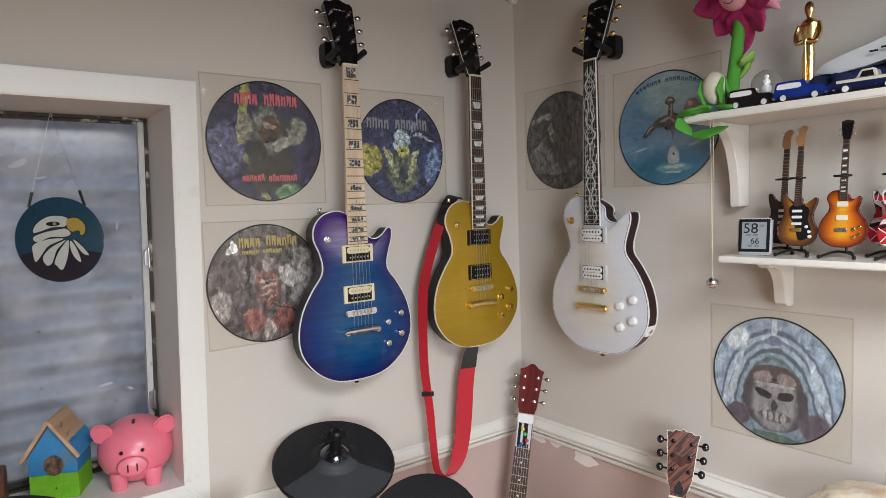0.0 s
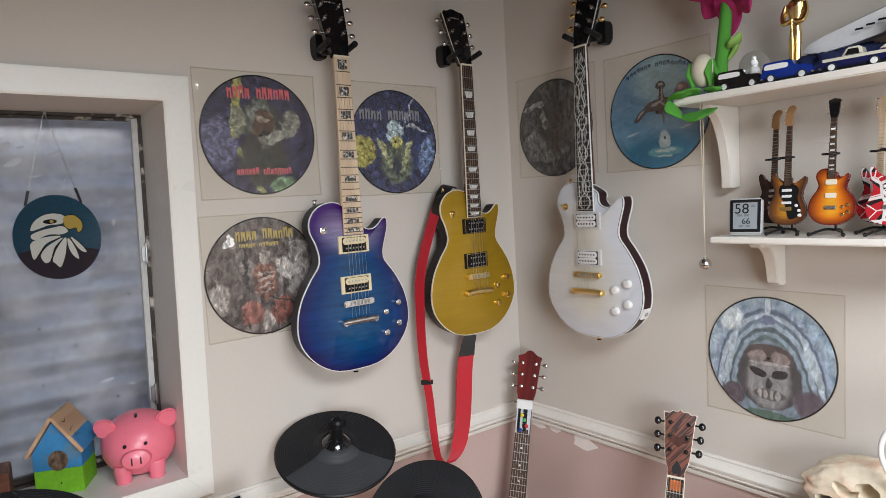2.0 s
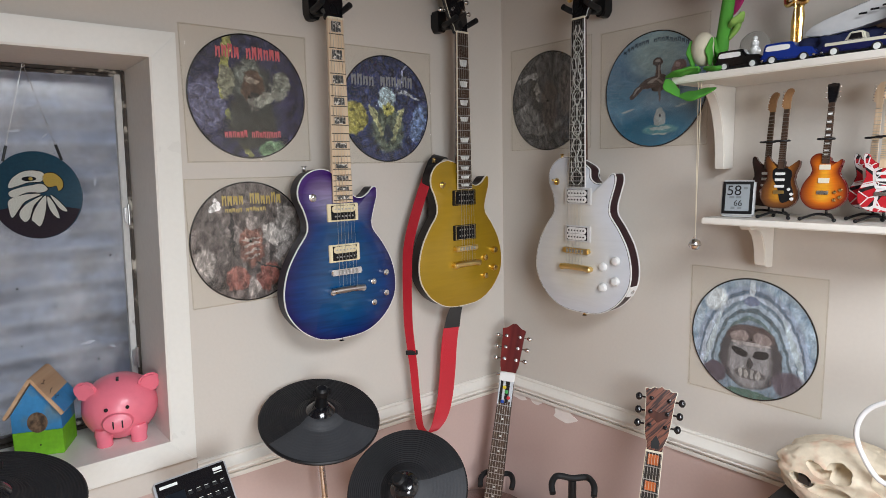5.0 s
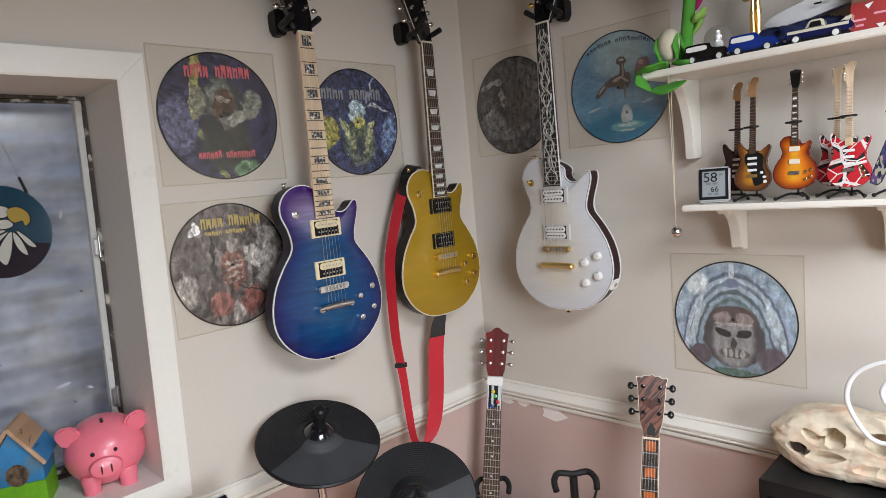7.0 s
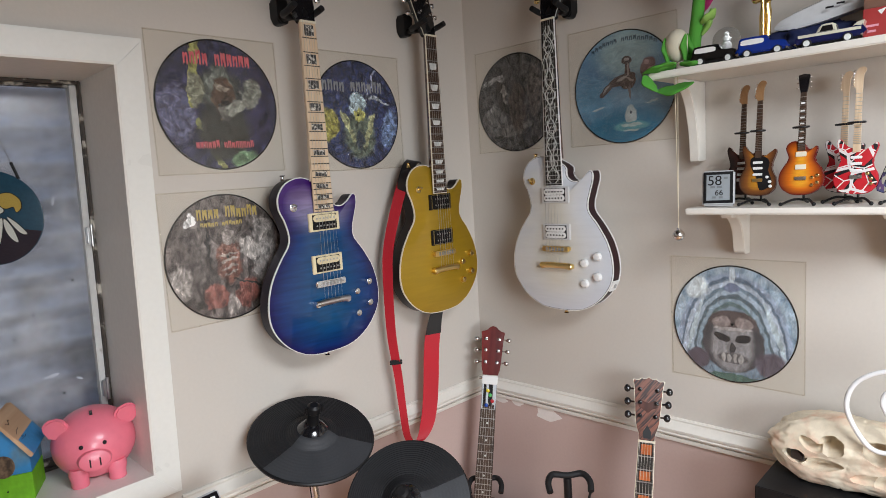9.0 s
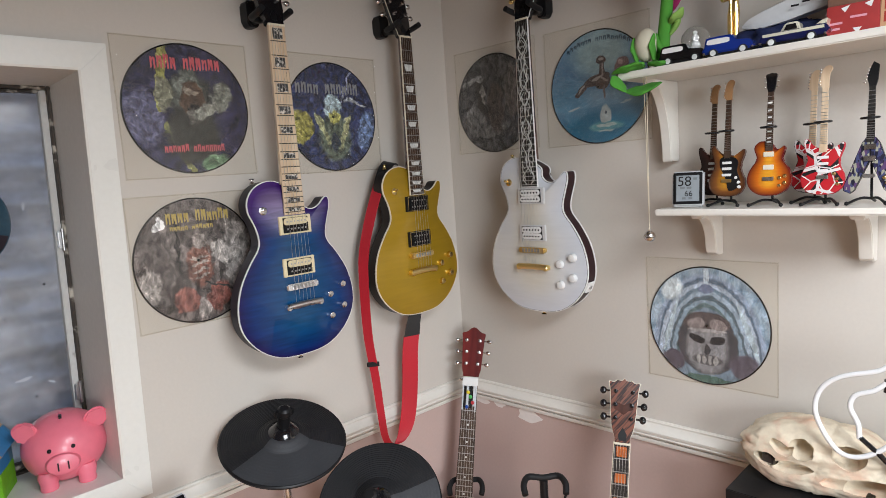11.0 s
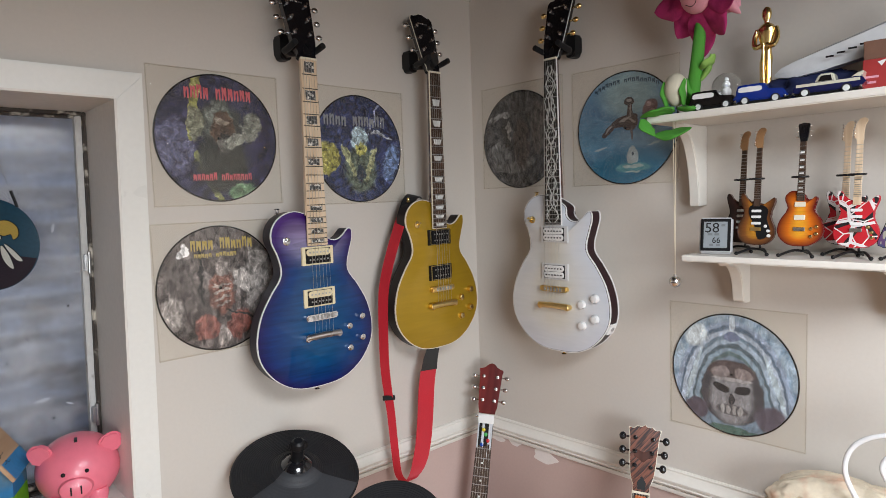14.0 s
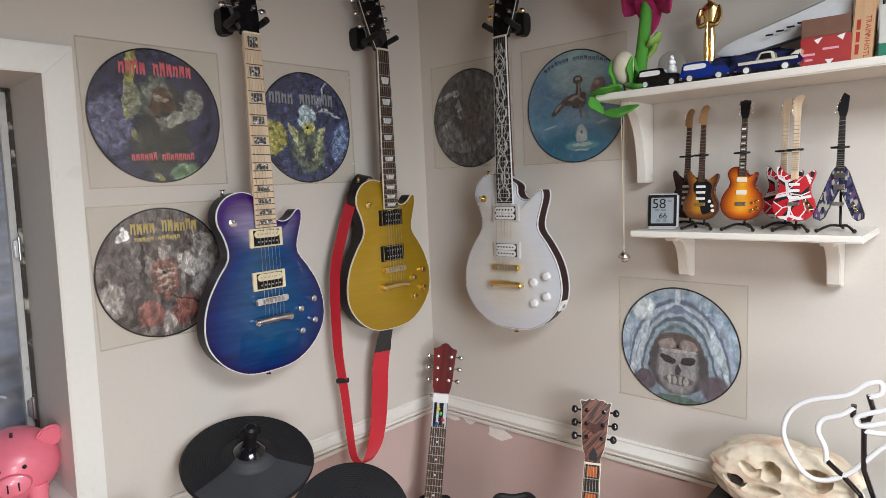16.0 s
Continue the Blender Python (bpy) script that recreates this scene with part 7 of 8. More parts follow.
def cymbal(centre, normal, sector, label, foot, radius=0.150):
    """A rubber cymbal pad on its rod: sector is the middle direction of the smooth zone, in degrees about the normal."""
    n = Vector(normal).normalized()
    side = Vector((0.943, -0.333, 0))
    side = (side - n * side.dot(n)).normalized()
    fwd = n.cross(side)
    m = Matrix(((side.x, fwd.x, n.x, centre[0]), (side.y, fwd.y, n.y, centre[1]), (side.z, fwd.z, n.z, centre[2]), (0, 0, 0, 1)))
    c = thing("cymbal_pad", m, label, "cymbal pad", "electronic cymbal pads")
    zf = lambda r: 0.020 * (1 - r / radius) ** 1.3 + (0.010 if r < 0.042 else 0.010 * max(0, 1 - (r - 0.042) / 0.02))
    b = B()
    lathe(b, [(radius - 0.006, -0.010), (radius, -0.007), (radius + 0.001, -0.002), (radius - 0.002, 0.001), (0.030, 0.016), (0.02, 0.012), (0.02, -0.006)], 72)
    part("shell", b, M_BLACK, c)
    h = radians(62)
    s0 = radians(sector)
    part("ridged_zone", ridged(B(), 0.026, radius - 0.002, s0 + h, s0 + 2 * math.pi - h, lambda r: 0.0024 + zf(r), 46, 60, 0.0008), M_PAD, c, smooth=0)
    part("striking_zone", ridged(B(), 0.026, radius - 0.002, s0 - h, s0 + h, lambda r: 0.0030 + zf(r), 30, 30, 0.00025), M_PADG, c, "smoother grey-black striking zone", smooth=0)
    b = B()
    lathe(b, [(0.040, 0.022), (0.034, 0.029), (0.026, 0.036), (0.019, 0.041), (0.0, 0.042)], 30)
    part("bell", b, M_GLOSSBLK, c)
    b = B()
    lathe(b, [(0.013, 0.040), (0.015, 0.046), (0.014, 0.074), (0.017, 0.078), (0.016, 0.092), (0.010, 0.097), (0, 0.097)], 20)
    box(b, -0.023, 0.023, -0.0055, 0.0055, 0.072, 0.094, 0.004)
    part("wing_nut", b, M_BLACK, c)
    iv = m.inverted()
    b = B()
    f_ = iv @ Vector(foot)
    tube(b, [(0, 0, 0.004), (0, 0, -0.045), (0, 0, -0.060), iv @ (m @ Vector((0, 0, -0.060)) + Vector((0, 0, -0.03))), f_.lerp(Vector((0, 0, -0.1)), 0.5), f_], 0.0095, 12)
    part("stand_rod", b, M_CHROME, c)
    b = B()
    tube(b, smooth_line([(0.055, -0.03, -0.006), (0.060, -0.03, -0.040), (0.045, -0.02, -0.11), (0.005, 0.01, -0.16), f_.lerp(Vector((0, 0, 0)), 0.5) + Vector((0.012, 0, 0))], 6), 0.0022, 8)
    part("cable", b, M_BLACK, c)
    b = B()
    box(b, 0.045, 0.070, -0.035, -0.015, -0.014, -0.004, 0.002)
    part("jack", b, M_BLACK, c)
    return c


NA = (-0.09, -0.389, 1.0)
cymbal((-0.8095, -0.156, 1.0165), NA, -90, "black rubber electronic cymbal pad near the window wall", (-0.79, -0.21, 0.0))
cymbal((-0.687, -0.351, 0.859), (-0.82, -0.643, 1.0), -60, "black ridged rubber electronic cymbal pad beside the corner", (-0.64, -0.28, 0.0))
cymbal((-1.491, -0.261, 1.0855), (0.086, -0.268, 1.0), -90, "black rubber electronic cymbal pad below the window", (-1.46, -0.24, 0.0))

md = thing("drum_module", Matrix.Translation((-1.135, -0.215, 0.945)) @ pose(0, 0, 0, 48, 0, -4) @ pose(0, 0, 0, 0, 0, 4), "black electronic drum module with silver edge and buttons", "drum module")
part("case", box(B(), -0.076, 0.076, -0.065, 0.065, -0.030, 0.0, 0.004), mat("silver_plastic_case", (0.45, 0.46, 0.47), 0.35, metal=0.4), md)
fp = part("front_panel", box(B(), -0.072, 0.072, -0.062, 0.060, 0.0002, 0.0020, 0.0008), M_GLOSSBLK, md)
b = B()
box(b, -0.066, -0.030, 0.045, 0.051, 0.002, 0.0024)
part("brand_bar", b, M_WPLAST, fp)
b = B()
box(b, 0.045, 0.064, 0.045, 0.052, 0.002, 0.0024)
box(b, 0.045, 0.064, 0.040, 0.042, 0.002, 0.0024)
part("model_bar", b, M_WPLAST, fp)
part("display", box(B(), -0.060, -0.020, 0.005, 0.030, 0.002, 0.0026), mat("dark_display", (0.012, 0.016, 0.022), 0.1), fp)
bt = None
for i in range(5):
    for j in range(3):
        x, y = -0.010 + i * 0.017, 0.018 - j * 0.022
        if bt is None:
            bt = part("button", box(B(), -0.005, 0.005, -0.0028, 0.0028, 0, 0.0022, 0.0008), M_BLACK, fp)
            ob = bt
        else:
            ob = same_part("button", bt, fp)
        ob.matrix_basis = Matrix.Translation((x, y, 0.002))
        b = B()
        box(b, x - 0.004, x + 0.004, y + 0.0048, y + 0.0060, 0.002, 0.0023)
        part("button_caption", b, M_WPLAST, fp)
b = B()
rod(b, (-1.135, -0.175, 0.0), (-1.135, -0.175, 0.93), 0.012)
part("post", b, M_CHROME, md).matrix_basis = md.matrix_basis.inverted()

# ---- guitars on floor stands ----
def leaning(nut, toward, lean, roll=0.0):
    h = Vector((toward[0], toward[1], 0)).normalized()
    u = (-h * math.sin(radians(lean)) + Vector((0, 0, math.cos(radians(lean))))).normalized()
    n = (h * math.cos(radians(lean)) + Vector((0, 0, math.sin(radians(lean))))).normalized()
    x = u.cross(n)
    return Matrix(((x.x, u.x, n.x, nut[0]), (x.y, u.y, n.y, nut[1]), (x.z, u.z, n.z, nut[2]), (0, 0, 0, 1))) @ pose(0, 0, 0, 0, 0, roll)


ACOU = [(0, 0), (-0.10, 0.008), (-0.17, 0.055), (-0.198, 0.13), (-0.185, 0.205), (-0.145, 0.262), (-0.125, 0.30), (-0.135, 0.36), (-0.142, 0.41), (-0.115, 0.465), (-0.06, 0.490), (0, 0.495), (0.06, 0.490), (0.115, 0.465), (0.142, 0.41), (0.135, 0.36), (0.125, 0.30), (0.145, 0.262), (0.185, 0.205), (0.198, 0.13), (0.17, 0.055), (0.10, 0.008)]
HEAD_A = [(-0.022, 0.0), (-0.025, 0.010), (-0.030, 0.022), (-0.036, 0.110), (-0.037, 0.122), (-0.022, 0.126), (-0.010, 0.136), (0, 0.139), (0.010, 0.136), (0.022, 0.126), (0.037, 0.122), (0.036, 0.110), (0.030, 0.022), (0.025, 0.010), (0.022, 0.0)]
HEAD_B = [(-0.020, 0.0), (-0.022, 0.012), (-0.034, 0.040), (-0.042, 0.118), (-0.046, 0.138), (-0.030, 0.137), (-0.022, 0.143), (-0.008, 0.141), (0.0, 0.147), (0.008, 0.141), (0.022, 0.143), (0.030, 0.137), (0.046, 0.138), (0.042, 0.118), (0.034, 0.040), (0.022, 0.012), (0.020, 0.0)]


def acoustic(m, label, head_pts, head_mat, head_edge, tuner_metal, button_mat, board, inlay, inlay_mat, body_mat, width=0.046, rows=(0.042, 0.080, 0.117)):
    """Local origin at the nut, y up the neck; the lower bout is 0.86 m below."""
    g = thing("acoustic_guitar", m, label, "guitar", "guitars on floor stands")
    pts = [(x, y - 0.912) for x, y in outline(ACOU, 4)]
    part("body", prism(B(), pts, -0.112, -0.016, 0.004), M_MAHOG, g)
    part("soundboard", prism(B(), inset(pts, 0.002), -0.0158, -0.0125, 0.001), body_mat, g)
    part("soundhole", lathe(B(), [(0.05, -0.0124), (0.05, -0.0118), (0, -0.0118)], 30, Matrix.Translation((0, -0.48, 0))), M_BLACK, g)
    part("bridge", box(B(), -0.08, 0.08, -0.70, -0.67, -0.0124, -0.004, 0.003), M_ROSE, g)
    neck_with_board(g, -0.44, 0.0, -0.008, board, M_MAHOG, 0.648, 20, width + 0.011, width, inlay, inlay_mat, head_edge)
    hm = Matrix.Translation((0, 0.004, -0.004)) @ pose(0, 0, 0, -13, 0, 0)
    hd = part("headstock", prism(B(), outline(head_pts, 3), -0.015, 0.0, 0.001), head_mat, g)
    hd.matrix_basis = hm
    if head_edge:
        part("headstock_binding", prism(B(), outline([(x * 1.05, y * 1.01) for x, y in head_pts], 3), -0.004, -0.0015, 0.0006), head_edge, hd)
    tuners(hd, rows, lambda y: 0.029 + (y - 0.02) * 0.06, 0.0, tuner_metal, button_mat, big=button_mat is M_GLOSSBLK)
    for j in range(6):
        a, c = -0.026 + j * 0.0104, -0.0175 + j * 0.0070
        b = B()
        rod(b, (a, -0.685, -0.004), (c, 0.003, 0.001), 0.0005, seg=5)
        part("string", b, M_STRING, g)
    return g, hd


M_SPRUCE = wood("spruce_top", (0.52, 0.33, 0.15), (0.62, 0.42, 0.21), scale=40, rough=0.3, coat=0.5)
gA, hA = acoustic(leaning((-0.130, -0.147, 0.970), (-0.78, -0.62), 10, -6.5), "acoustic guitar with dark red headstock on a floor stand", [(x, y * 1.15) for x, y in HEAD_A], M_REDWD, None, M_CHROME, M_CHROME, M_ROSE, "dot", M_PEARL, M_SPRUCE)
gB, hB = acoustic(leaning((-0.143, -0.684, 0.897), (-0.86, -0.5), 9, -5), "acoustic guitar with striped wooden headstock on a floor stand", [(x * 0.84, y * 1.12) for x, y in HEAD_B], M_ZEBRA, M_IVORY, M_GLOSSBLK, M_GLOSSBLK, M_EBONY, "block", mat("orange_block_inlay", (0.50, 0.13, 0.03), 0.35, vary=0.2, scale=60), M_SPRUCE, 0.043, (0.063, 0.097, 0.131))
b = B()
prism(b, [(-0.009, 0.006), (0.009, 0.006), (0.011, 0.022), (0, 0.040), (-0.011, 0.022)], 0, 0.0014)
part("truss_cover", b, M_BLACK, hB)
b = B()
prism(b, outline([(-0.024, 0.086), (-0.018, 0.102), (0.0, 0.097), (0.018, 0.104), (0.024, 0.088), (0.012, 0.082), (0, 0.072), (-0.012, 0.080)], 3), 0, 0.0008)
part("carved_inlay", b, M_MAHOG, hB)
# chord helper clamped over the first frets of the first guitar
ch = thing("chord_clamp", gA.matrix_basis.copy(), "clear and white chord clamp with coloured buttons on the guitar neck", "chord clamp")
M_CLP = mat("milky_plastic", (0.62, 0.66, 0.70), 0.15, vary=0.15, scale=80, coat=0.5)
for x in (-0.0225, 0.0185):
    part("side_rail", box(B(), x, x + 0.004, -0.098, 0.0, -0.004, 0.014, 0.001), M_CLP, ch)
part("clamp_head", box(B(), -0.0245, 0.0245, -0.022, 0.006, 0.0045, 0.016, 0.002), M_WPLAST, ch)
for k in range(4):
    part("key_lever", box(B(), -0.020 + k * 0.0105, -0.0125 + k * 0.0105, -0.092 + 0.006 * (k % 2), -0.022, 0.0085, 0.0125, 0.001), M_CLP if k % 2 else M_BLACK, ch)
for x, y, c in ((-0.004, -0.042, (0.70, 0.55, 0.03)), (0.004, -0.056, (0.06, 0.42, 0.10)), (0.012, -0.074, (0.55, 0.03, 0.04)), (-0.006, -0.088, (0.02, 0.08, 0.40))):
    b = B()
    lathe(b, [(0.0058, 0), (0.0058, 0.003), (0.004, 0.0042), (0, 0.0042)], 14, Matrix.Translation((x, y, 0.0125)))
    part("button", b, mat("coloured_button", c, 0.25, coat=0.4), ch)
b = B()
rod(b, (-0.034, -0.004, 0.004), (-0.022, -0.004, 0.004), 0.0045)
part("clamp_screw", b, M_CHROME, ch)


def floor_stand(foot, top, toward, label, yoke_w=0.066, strap_rod=False):
    """A tubular guitar stand: three legs, upright, cradle arms and a padded yoke."""
    s = thing("guitar_stand", pose(foot[0], foot[1], 0), label, "guitar stand", "guitar floor stands")
    h = Vector((toward[0], toward[1], 0)).normalized()
    side = Vector((-h.y, h.x, 0))
    o = Vector((foot[0], foot[1], 0))
    tp = Vector(top) - o
    b = B()
    tube(b, [Vector((0, 0, 0.22)), tp - Vector((0, 0, 0.006))], 0.011, 12)
    part("upright", b, M_BLACK, s)
    for d in (h * 0.26 + side * 0.16, h * 0.26 - side * 0.16, -h * 0.10):
        b = B()
        tube(b, [Vector((0, 0, 0.26)), Vector((d.x * 0.5, d.y * 0.5, 0.13)), Vector((d.x, d.y, 0.012))], 0.009, 10)
        part("leg", b, M_BLACK, s)
    for k in (-1, 1):
        b = B()
        tube(b, smooth_line([Vector((0, 0, 0.24)), side * (0.10 * k) + h * 0.05 + Vector((0, 0, 0.21)), side * (0.12 * k) + h * 0.17 + Vector((0, 0, 0.20)), side * (0.12 * k) + h * 0.19 + Vector((0, 0, 0.24))], 5), 0.008, 10)
        part("cradle_arm", b, M_RUBBER, s)
    b = B()
    tube(b, smooth_line([tp + side * yoke_w + h * 0.055 - Vector((0, 0, 0.018)), tp + side * (yoke_w + 0.002) + h * 0.030 - Vector((0, 0, 0.002)), tp + side * (yoke_w * 0.75) + Vector((0, 0, 0.004)), tp, tp - side * (yoke_w * 0.75) + Vector((0, 0, 0.004)), tp - side * (yoke_w + 0.002) + h * 0.030 - Vector((0, 0, 0.002)), tp - side * yoke_w + h * 0.055 - Vector((0, 0, 0.018))], 6), 0.0085, 12)
    part("yoke", b, M_RUBBER, s)
    if strap_rod:
        b = B()
        tube(b, smooth_line([tp - side * -yoke_w + h * 0.052 - Vector((0, 0, 0.020)), tp + side * (yoke_w * 0.72) + h * 0.045 - Vector((0, 0, 0.070)), tp + side * (yoke_w * 0.2) + h * 0.02 - Vector((0, 0, 0.13))], 5), 0.0035, 8)
        part("retaining_strap", b, M_RUBBER, s)
    return s


floor_stand((-0.265, -0.52), (-0.245, -0.503, 0.793), (-0.75, -0.66), "empty black tubular guitar stand with padded yoke", 0.053, True)
floor_stand((-0.262, -0.190), (-0.165, -0.132, 0.632), (-0.78, -0.62), "black tubular stand holding the red-headed acoustic guitar", 0.050)
floor_stand((-0.235, -0.725), (-0.150, -0.680, 0.650), (-0.86, -0.5), "black tubular stand holding the striped-headed guitar", 0.050)

# ---- media cabinet with the skull and the tube lamp ----
CT, CX, CY0, CY1 = 0.898, -0.205, -0.968, -1.72
M_CAB = mat("black_laminate", (0.009, 0.009, 0.010), 0.42, vary=0.2, scale=8, fine=90, bump=0.1, spec=0.3)
cab = thing("media_cabinet", pose(0, 0, 0), "black laminate media cabinet filled with disc cases", "cabinet")
part("top", box(B(), CX, -0.028, CY1, CY0, CT - 0.034, CT, 0.0015), M_CAB, cab)
part("side_panel", box(B(), CX + 0.002, -0.028, CY0 - 0.018, CY0, 0, CT - 0.0345, 0.001), M_CAB, cab)
part("side_panel", box(B(), CX + 0.002, -0.028, CY1, CY1 + 0.018, 0, CT - 0.0345, 0.001), M_CAB, cab)
part("back_panel", box(B(), -0.034, -0.028, CY1 + 0.0185, CY0 - 0.0185, 0, CT - 0.0345), M_CAB, cab)
for z in (0.02, 0.24, 0.46, 0.66):
    part("shelf_board", box(B(), CX + 0.004, -0.035, CY1 + 0.0185, CY0 - 0.0185, z, z + 0.016, 0.001), M_CAB, cab)
cols = [(0.45, 0.34, 0.03), (0.02, 0.02, 0.025), (0.30, 0.30, 0.31), (0.04, 0.05, 0.14), (0.30, 0.03, 0.03), (0.5, 0.48, 0.44)]
cm = [mat("disc_case_print", c, 0.25, vary=0.25, scale=40, coat=0.4) for c in cols]
rnd3 = random.Random(11)
for z in (0.256, 0.476):
    y = CY0 - 0.022
    while y > CY1 + 0.05:
        w = rnd3.choice((0.010, 0.010, 0.014, 0.022))
        ob = part("disc_case", box(B(), CX + 0.012 + rnd3.uniform(0, 0.01), -0.06, y - w, y - 0.0008, z + 0.0003, z + rnd3.choice((0.125, 0.19, 0.19)), 0.0008), rnd3.choice(cm))
        tagged(ob, "slim plastic disc case standing in the black cabinet", "disc case", "disc cases in the cabinet")
        y -= w
for k, (dy, n) in enumerate(((0.030, 12), (0.185, 12), (0.34, 11), (0.49, 12))):
    for j in range(n):
        c = cm[0] if (j == n - 1 and k == 0) else rnd3.choice(cm)
        z = 0.6763 + j * 0.0152
        ob = part("disc_case", box(B(), CX + 0.010 + rnd3.uniform(0, 0.012), -0.070, CY0 - dy - 0.138, CY0 - dy + rnd3.uniform(-0.004, 0.0), z, z + 0.0150, 0.0008), c)
        tagged(ob, "plastic disc case lying in a stack in the cabinet", "disc case", "disc cases in the cabinet")

# animal skull ornament with hollows cut into its side
b = B()
bmesh.ops.create_icosphere(b, subdivisions=6, radius=1)
SK, SKR = Vector((-0.092, -1.116, CT + 0.0765)), Vector((0.056, 0.147, 0.0765))
for v in b.verts:
    p = v.co.copy()
    d = 0.96 * (abs(p.x) ** 3.4 + abs(p.y) ** 3.4 + abs(p.z) ** 3.4) ** (-1 / 3.4)
    d += 0.10 * noise.noise(p * 2.1 + Vector((0, 4, 0))) + 0.06 * noise.noise(p * 4.6 + Vector((3, 0, 0))) + 0.022 * noise.noise(p * 12)
    d += 0.05 * math.exp(-((p.z - 0.16 + 0.25 * p.y) / 0.09) ** 2) - 0.035 * math.exp(-((p.y + 0.12 + 0.15 * p.z) / 0.018) ** 2)
    x, y, z = p.x * d, p.y * d, p.z * d
    top = 1.06 - 0.34 * max(0.0, y) ** 1.6 - 0.16 * max(0.0, -y) ** 3
    z = z * top if z > 0 else z * (1 - 0.15 * max(0.0, y) ** 2)
    v.co = SK + Vector((x * SKR.x, y * SKR.y, max(z, -0.985) * SKR.z))
skull = part("carved_skull", b, mat("chalky_resin_bone", (0.70, 0.61, 0.47), 0.75, vary=0.12, scale=16, fine=90, bump=0.4, second=(0.64, 0.42, 0.30), patch=(0.50, 0.68)), None, "", 0)
b = B()
for n, (y, z, ry, rz, deep, turn) in enumerate(((0.58, -0.16, 0.16, 0.22, 0.95, 12), (0.26, -0.24, 0.30, 0.19, 0.42, -10), (0.10, 0.36, 0.17, 0.30, 0.75, 0), (0.36, 0.28, 0.17, 0.17, 0.60, 20), (-0.48, 0.42, 0.22, 0.30, 0.95, 8), (-0.68, -0.32, 0.28, 0.26, 0.95, -6), (-0.34, -0.36, 0.22, 0.15, 0.34, -14), (-0.50, -0.99, 0.30, 0.14, 0.6, 0))):
    c = B()
    bmesh.ops.create_icosphere(c, subdivisions=3, radius=1)
    for v in c.verts:
        v.co *= 1 + 0.22 * noise.noise(v.co * 1.6 + Vector((n * 5.1, 0, 0)))
    c.transform(Matrix.Translation(SK + Vector((-SKR.x * 1.0, y * SKR.y, z * SKR.z))) @ pose(0, 0, 0, turn, 0, 0) @ Matrix.Diagonal((1.25 * deep * SKR.x, ry * SKR.y, rz * SKR.z, 1)))
    me = bpy.data.meshes.new("hollow")
    c.to_mesh(me)
    c.free()
    b.from_mesh(me)
    bpy.data.meshes.remove(me)
cut = part("hollows", b, M_TRIM, None, "", 0)
bo = skull.modifiers.new("hollows", "BOOLEAN")
bo.operation, bo.object, bo.solver, bo.use_self = "DIFFERENCE", cut, "EXACT", True
me = bpy.data.meshes.new_from_object(skull.evaluated_get(bpy.context.evaluated_depsgraph_get()))
skull.modifiers.clear()
me.materials.clear()
me.materials.append(skull.data.materials[0])
skull.data = me
bpy.data.objects.remove(cut)
b = B()
b.from_mesh(me)
for f_ in b.faces:
    f_.smooth, f_.material_index = True, 0
for e in b.edges:
    e.smooth = not (len(e.link_faces) == 2 and e.calc_face_angle(0) > radians(48))
b.to_mesh(me)
b.free()
tagged(skull, "cream resin animal skull ornament lying on the cabinet", "ornament")
sp_ = B()
prism(sp_, [(-0.013, -0.008), (0.014, -0.010), (0.013, 0.010), (-0.008, 0.014), (-0.015, 0.004)], -0.006, 0.006, 0.002, pose(-0.128, -1.033, 0.958, 0, 0, 70) @ pose(0, 0, 0, 90, 0, 0))
tagged(part("dark_stone", sp_, mat("dark_stone", (0.035, 0.025, 0.022), 0.5, vary=0.2)), "small dark stone set in the skull", "stone")

# bent-tube lamp (unlit)
tl = thing("tube_lamp", pose(0, 0, 0), "unlit white bent-glass tube lamp on a black base", "lamp")
BY = -1.295
lb = part("base", lathe(B(), [(0.088, 0), (0.090, 0.004), (0.088, 0.030), (0.080, 0.036), (0.050, 0.038), (0.0, 0.038)], 40, Matrix.Translation((-0.118, BY, CT))), M_GLOSSBLK, tl)
part("socket", lathe(B(), [(0.047, 0.038), (0.046, 0.062), (0.041, 0.067), (0, 0.067)], 32, Matrix.Translation((-0.118, BY, CT))), M_BLACK, tl)
b = B()
box(b, -0.0905, -0.0885, -0.030, 0.034, 0.004, 0.030, 0, Matrix.Translation((-0.118, BY, CT)))
part("name_plate", b, M_WPLAST, lb, "white name plate")
b = B()
for k in range(4):
    box(b, -0.0912, -0.0906, 0.018 - k * 0.013, 0.027 - k * 0.013, 0.009, 0.024, 0, Matrix.Translation((-0.118, BY, CT)))
part("name_bar", b, M_BLACK, lb, "plain dark bars of lettering")
M_TUBE = mat("milky_glass_tube", (0.80, 0.81, 0.82), 0.12, vary=0.02, coat=0.6)
TX = -0.160
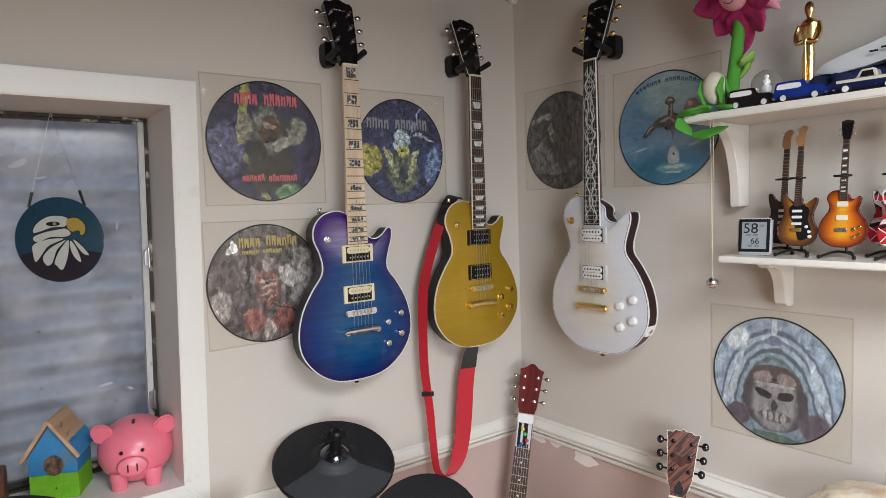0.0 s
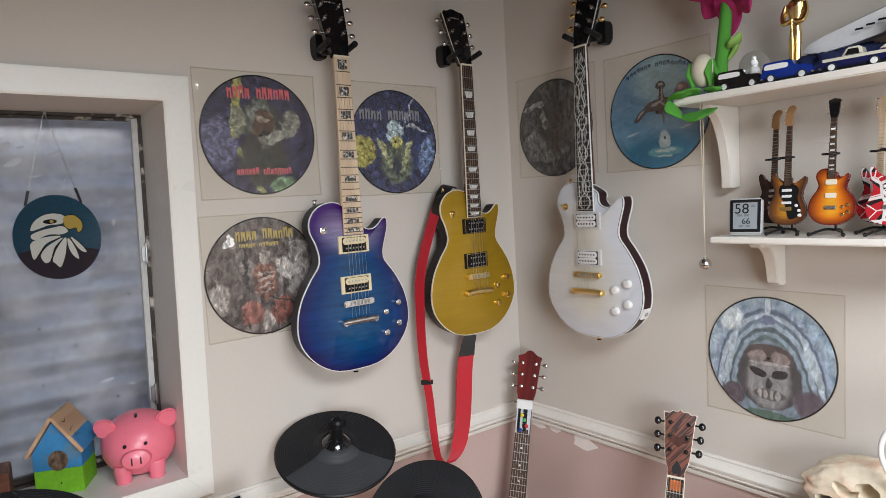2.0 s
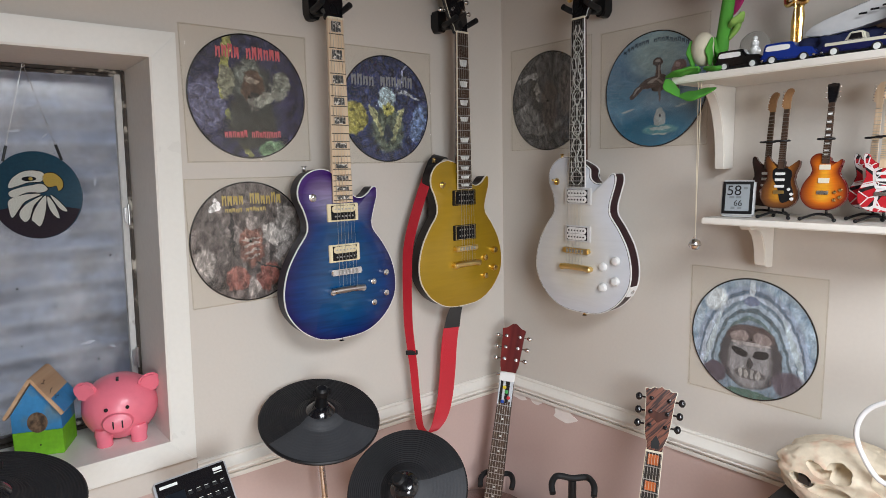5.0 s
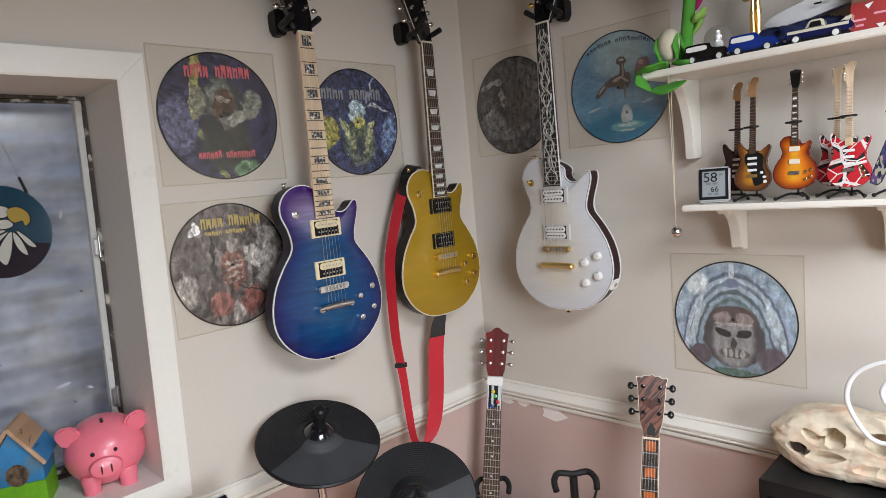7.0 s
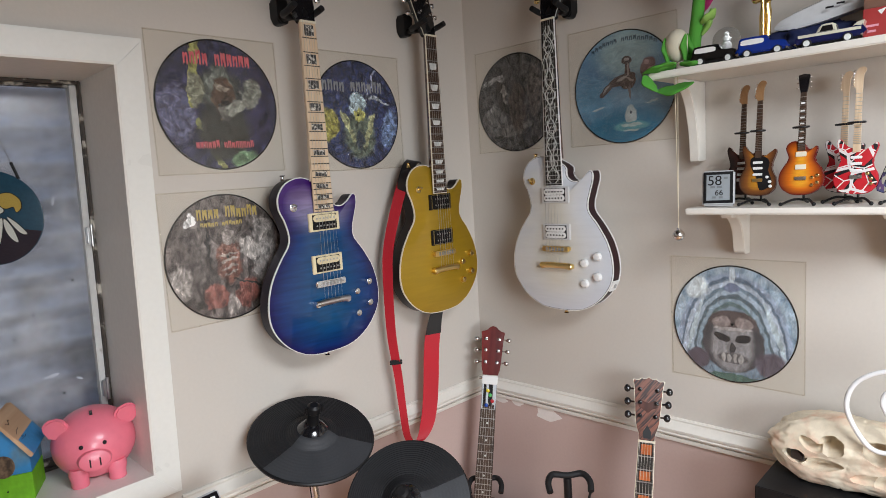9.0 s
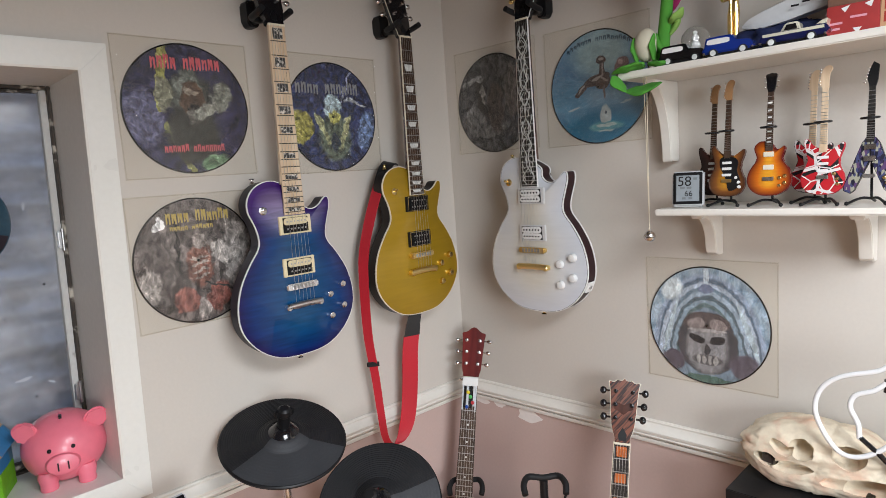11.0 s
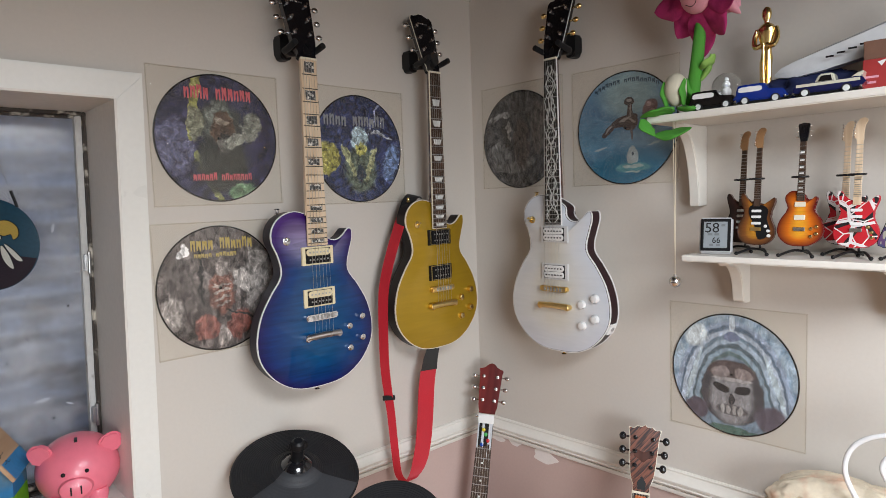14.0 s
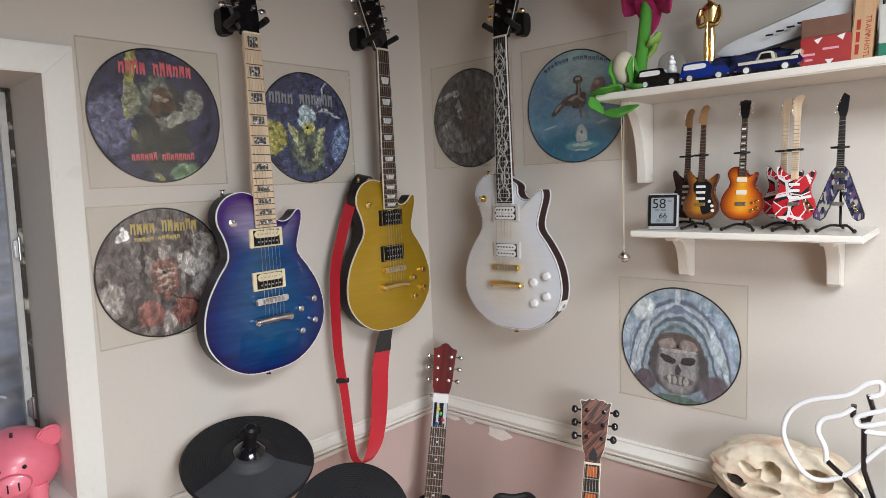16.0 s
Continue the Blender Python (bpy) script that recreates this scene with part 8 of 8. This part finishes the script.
loops = [[(TX, -1.274, 1.207), (TX, -1.292, 1.219), (TX, -1.290, 1.238), (TX, -1.267, 1.230), (TX, -1.237, 1.203), (TX, -1.176, 1.180), (TX, -1.142, 1.150), (TX, -1.130, 1.106), (TX, -1.144, 1.062), (TX, -1.172, 1.025), (TX, -1.205, 1.022), (TX, -1.243, 1.047), (TX, -1.274, 1.085), (TX, -1.304, 1.120), (TX, -1.352, 1.141), (TX, -1.421, 1.172)],
         [(TX, -1.251, 1.183), (TX, -1.229, 1.162), (TX, -1.199, 1.146), (TX, -1.191, 1.121), (TX, -1.204, 1.090), (TX, -1.207, 1.061)],
         [(TX, -1.430, 1.248), (TX, -1.352, 1.215), (TX, -1.302, 1.189), (TX, -1.263, 1.170), (TX, -1.253, 1.158), (TX, -1.263, 1.148), (TX, -1.303, 1.164), (TX, -1.362, 1.187), (TX, -1.430, 1.219)],
         [(TX, -1.267, 1.139), (TX, -1.303, 1.142), (TX, -1.362, 1.162), (TX, -1.430, 1.193)]]
for lp_ in loops:
    part("glass_tube", tube(B(), smooth_line(lp_, 6), 0.0050, 12), M_TUBE, tl)
for pts in ([(TX, -1.207, 1.064), (TX, -1.237, 1.039), (-0.145, -1.262, 1.005), (-0.120, -1.268, CT + 0.066)], [(TX, -1.267, 1.144), (TX - 0.002, -1.269, 1.064), (-0.145, -1.284, 1.005), (-0.120, -1.286, CT + 0.066)],
            [(TX, -1.273, 1.211), (TX + 0.004, -1.280, 1.183), (TX + 0.004, -1.273, 1.162), (TX, -1.261, 1.158)], [(TX, -1.250, 1.187), (TX + 0.004, -1.248, 1.162)]):
    part("support_rod", tube(B(), pts, 0.0050, 10), M_GLOSSBLK, tl)
b = B()
tube(b, smooth_line([(-0.06, BY - 0.03, CT + 0.015), (-0.045, BY - 0.10, CT + 0.02), (-0.04, BY - 0.20, CT + 0.06), (-0.03, BY - 0.35, CT + 0.02)], 6), 0.0025, 8)
part("cable", b, M_BLACK, tl)

# patches of bare plaster under the chair rail
bare = mat("bare_plaster_patch", (0.78, 0.72, 0.68), 0.8, vary=0.06, scale=20, bump=0.3)
for y, z, w, h in ((-0.075, 0.842, 0.030, 0.013), (-0.150, 0.842, 0.024, 0.010), (-0.270, 0.830, 0.046, 0.022)):
    b = B()
    prism(b, outline([(math.cos(a) * w * (1 + 0.25 * math.sin(3 * a + y * 40)), math.sin(a) * h * (1 + 0.2 * math.cos(5 * a))) for a in [2 * math.pi * k / 12 for k in range(12)]], 2), 0.0, 0.0008, 0, on_right(y, z, 0.0))
    tagged(part("plaster_patch", b, bare), "pale bare plaster patch under the chair rail", "wall patch", kind="structure")
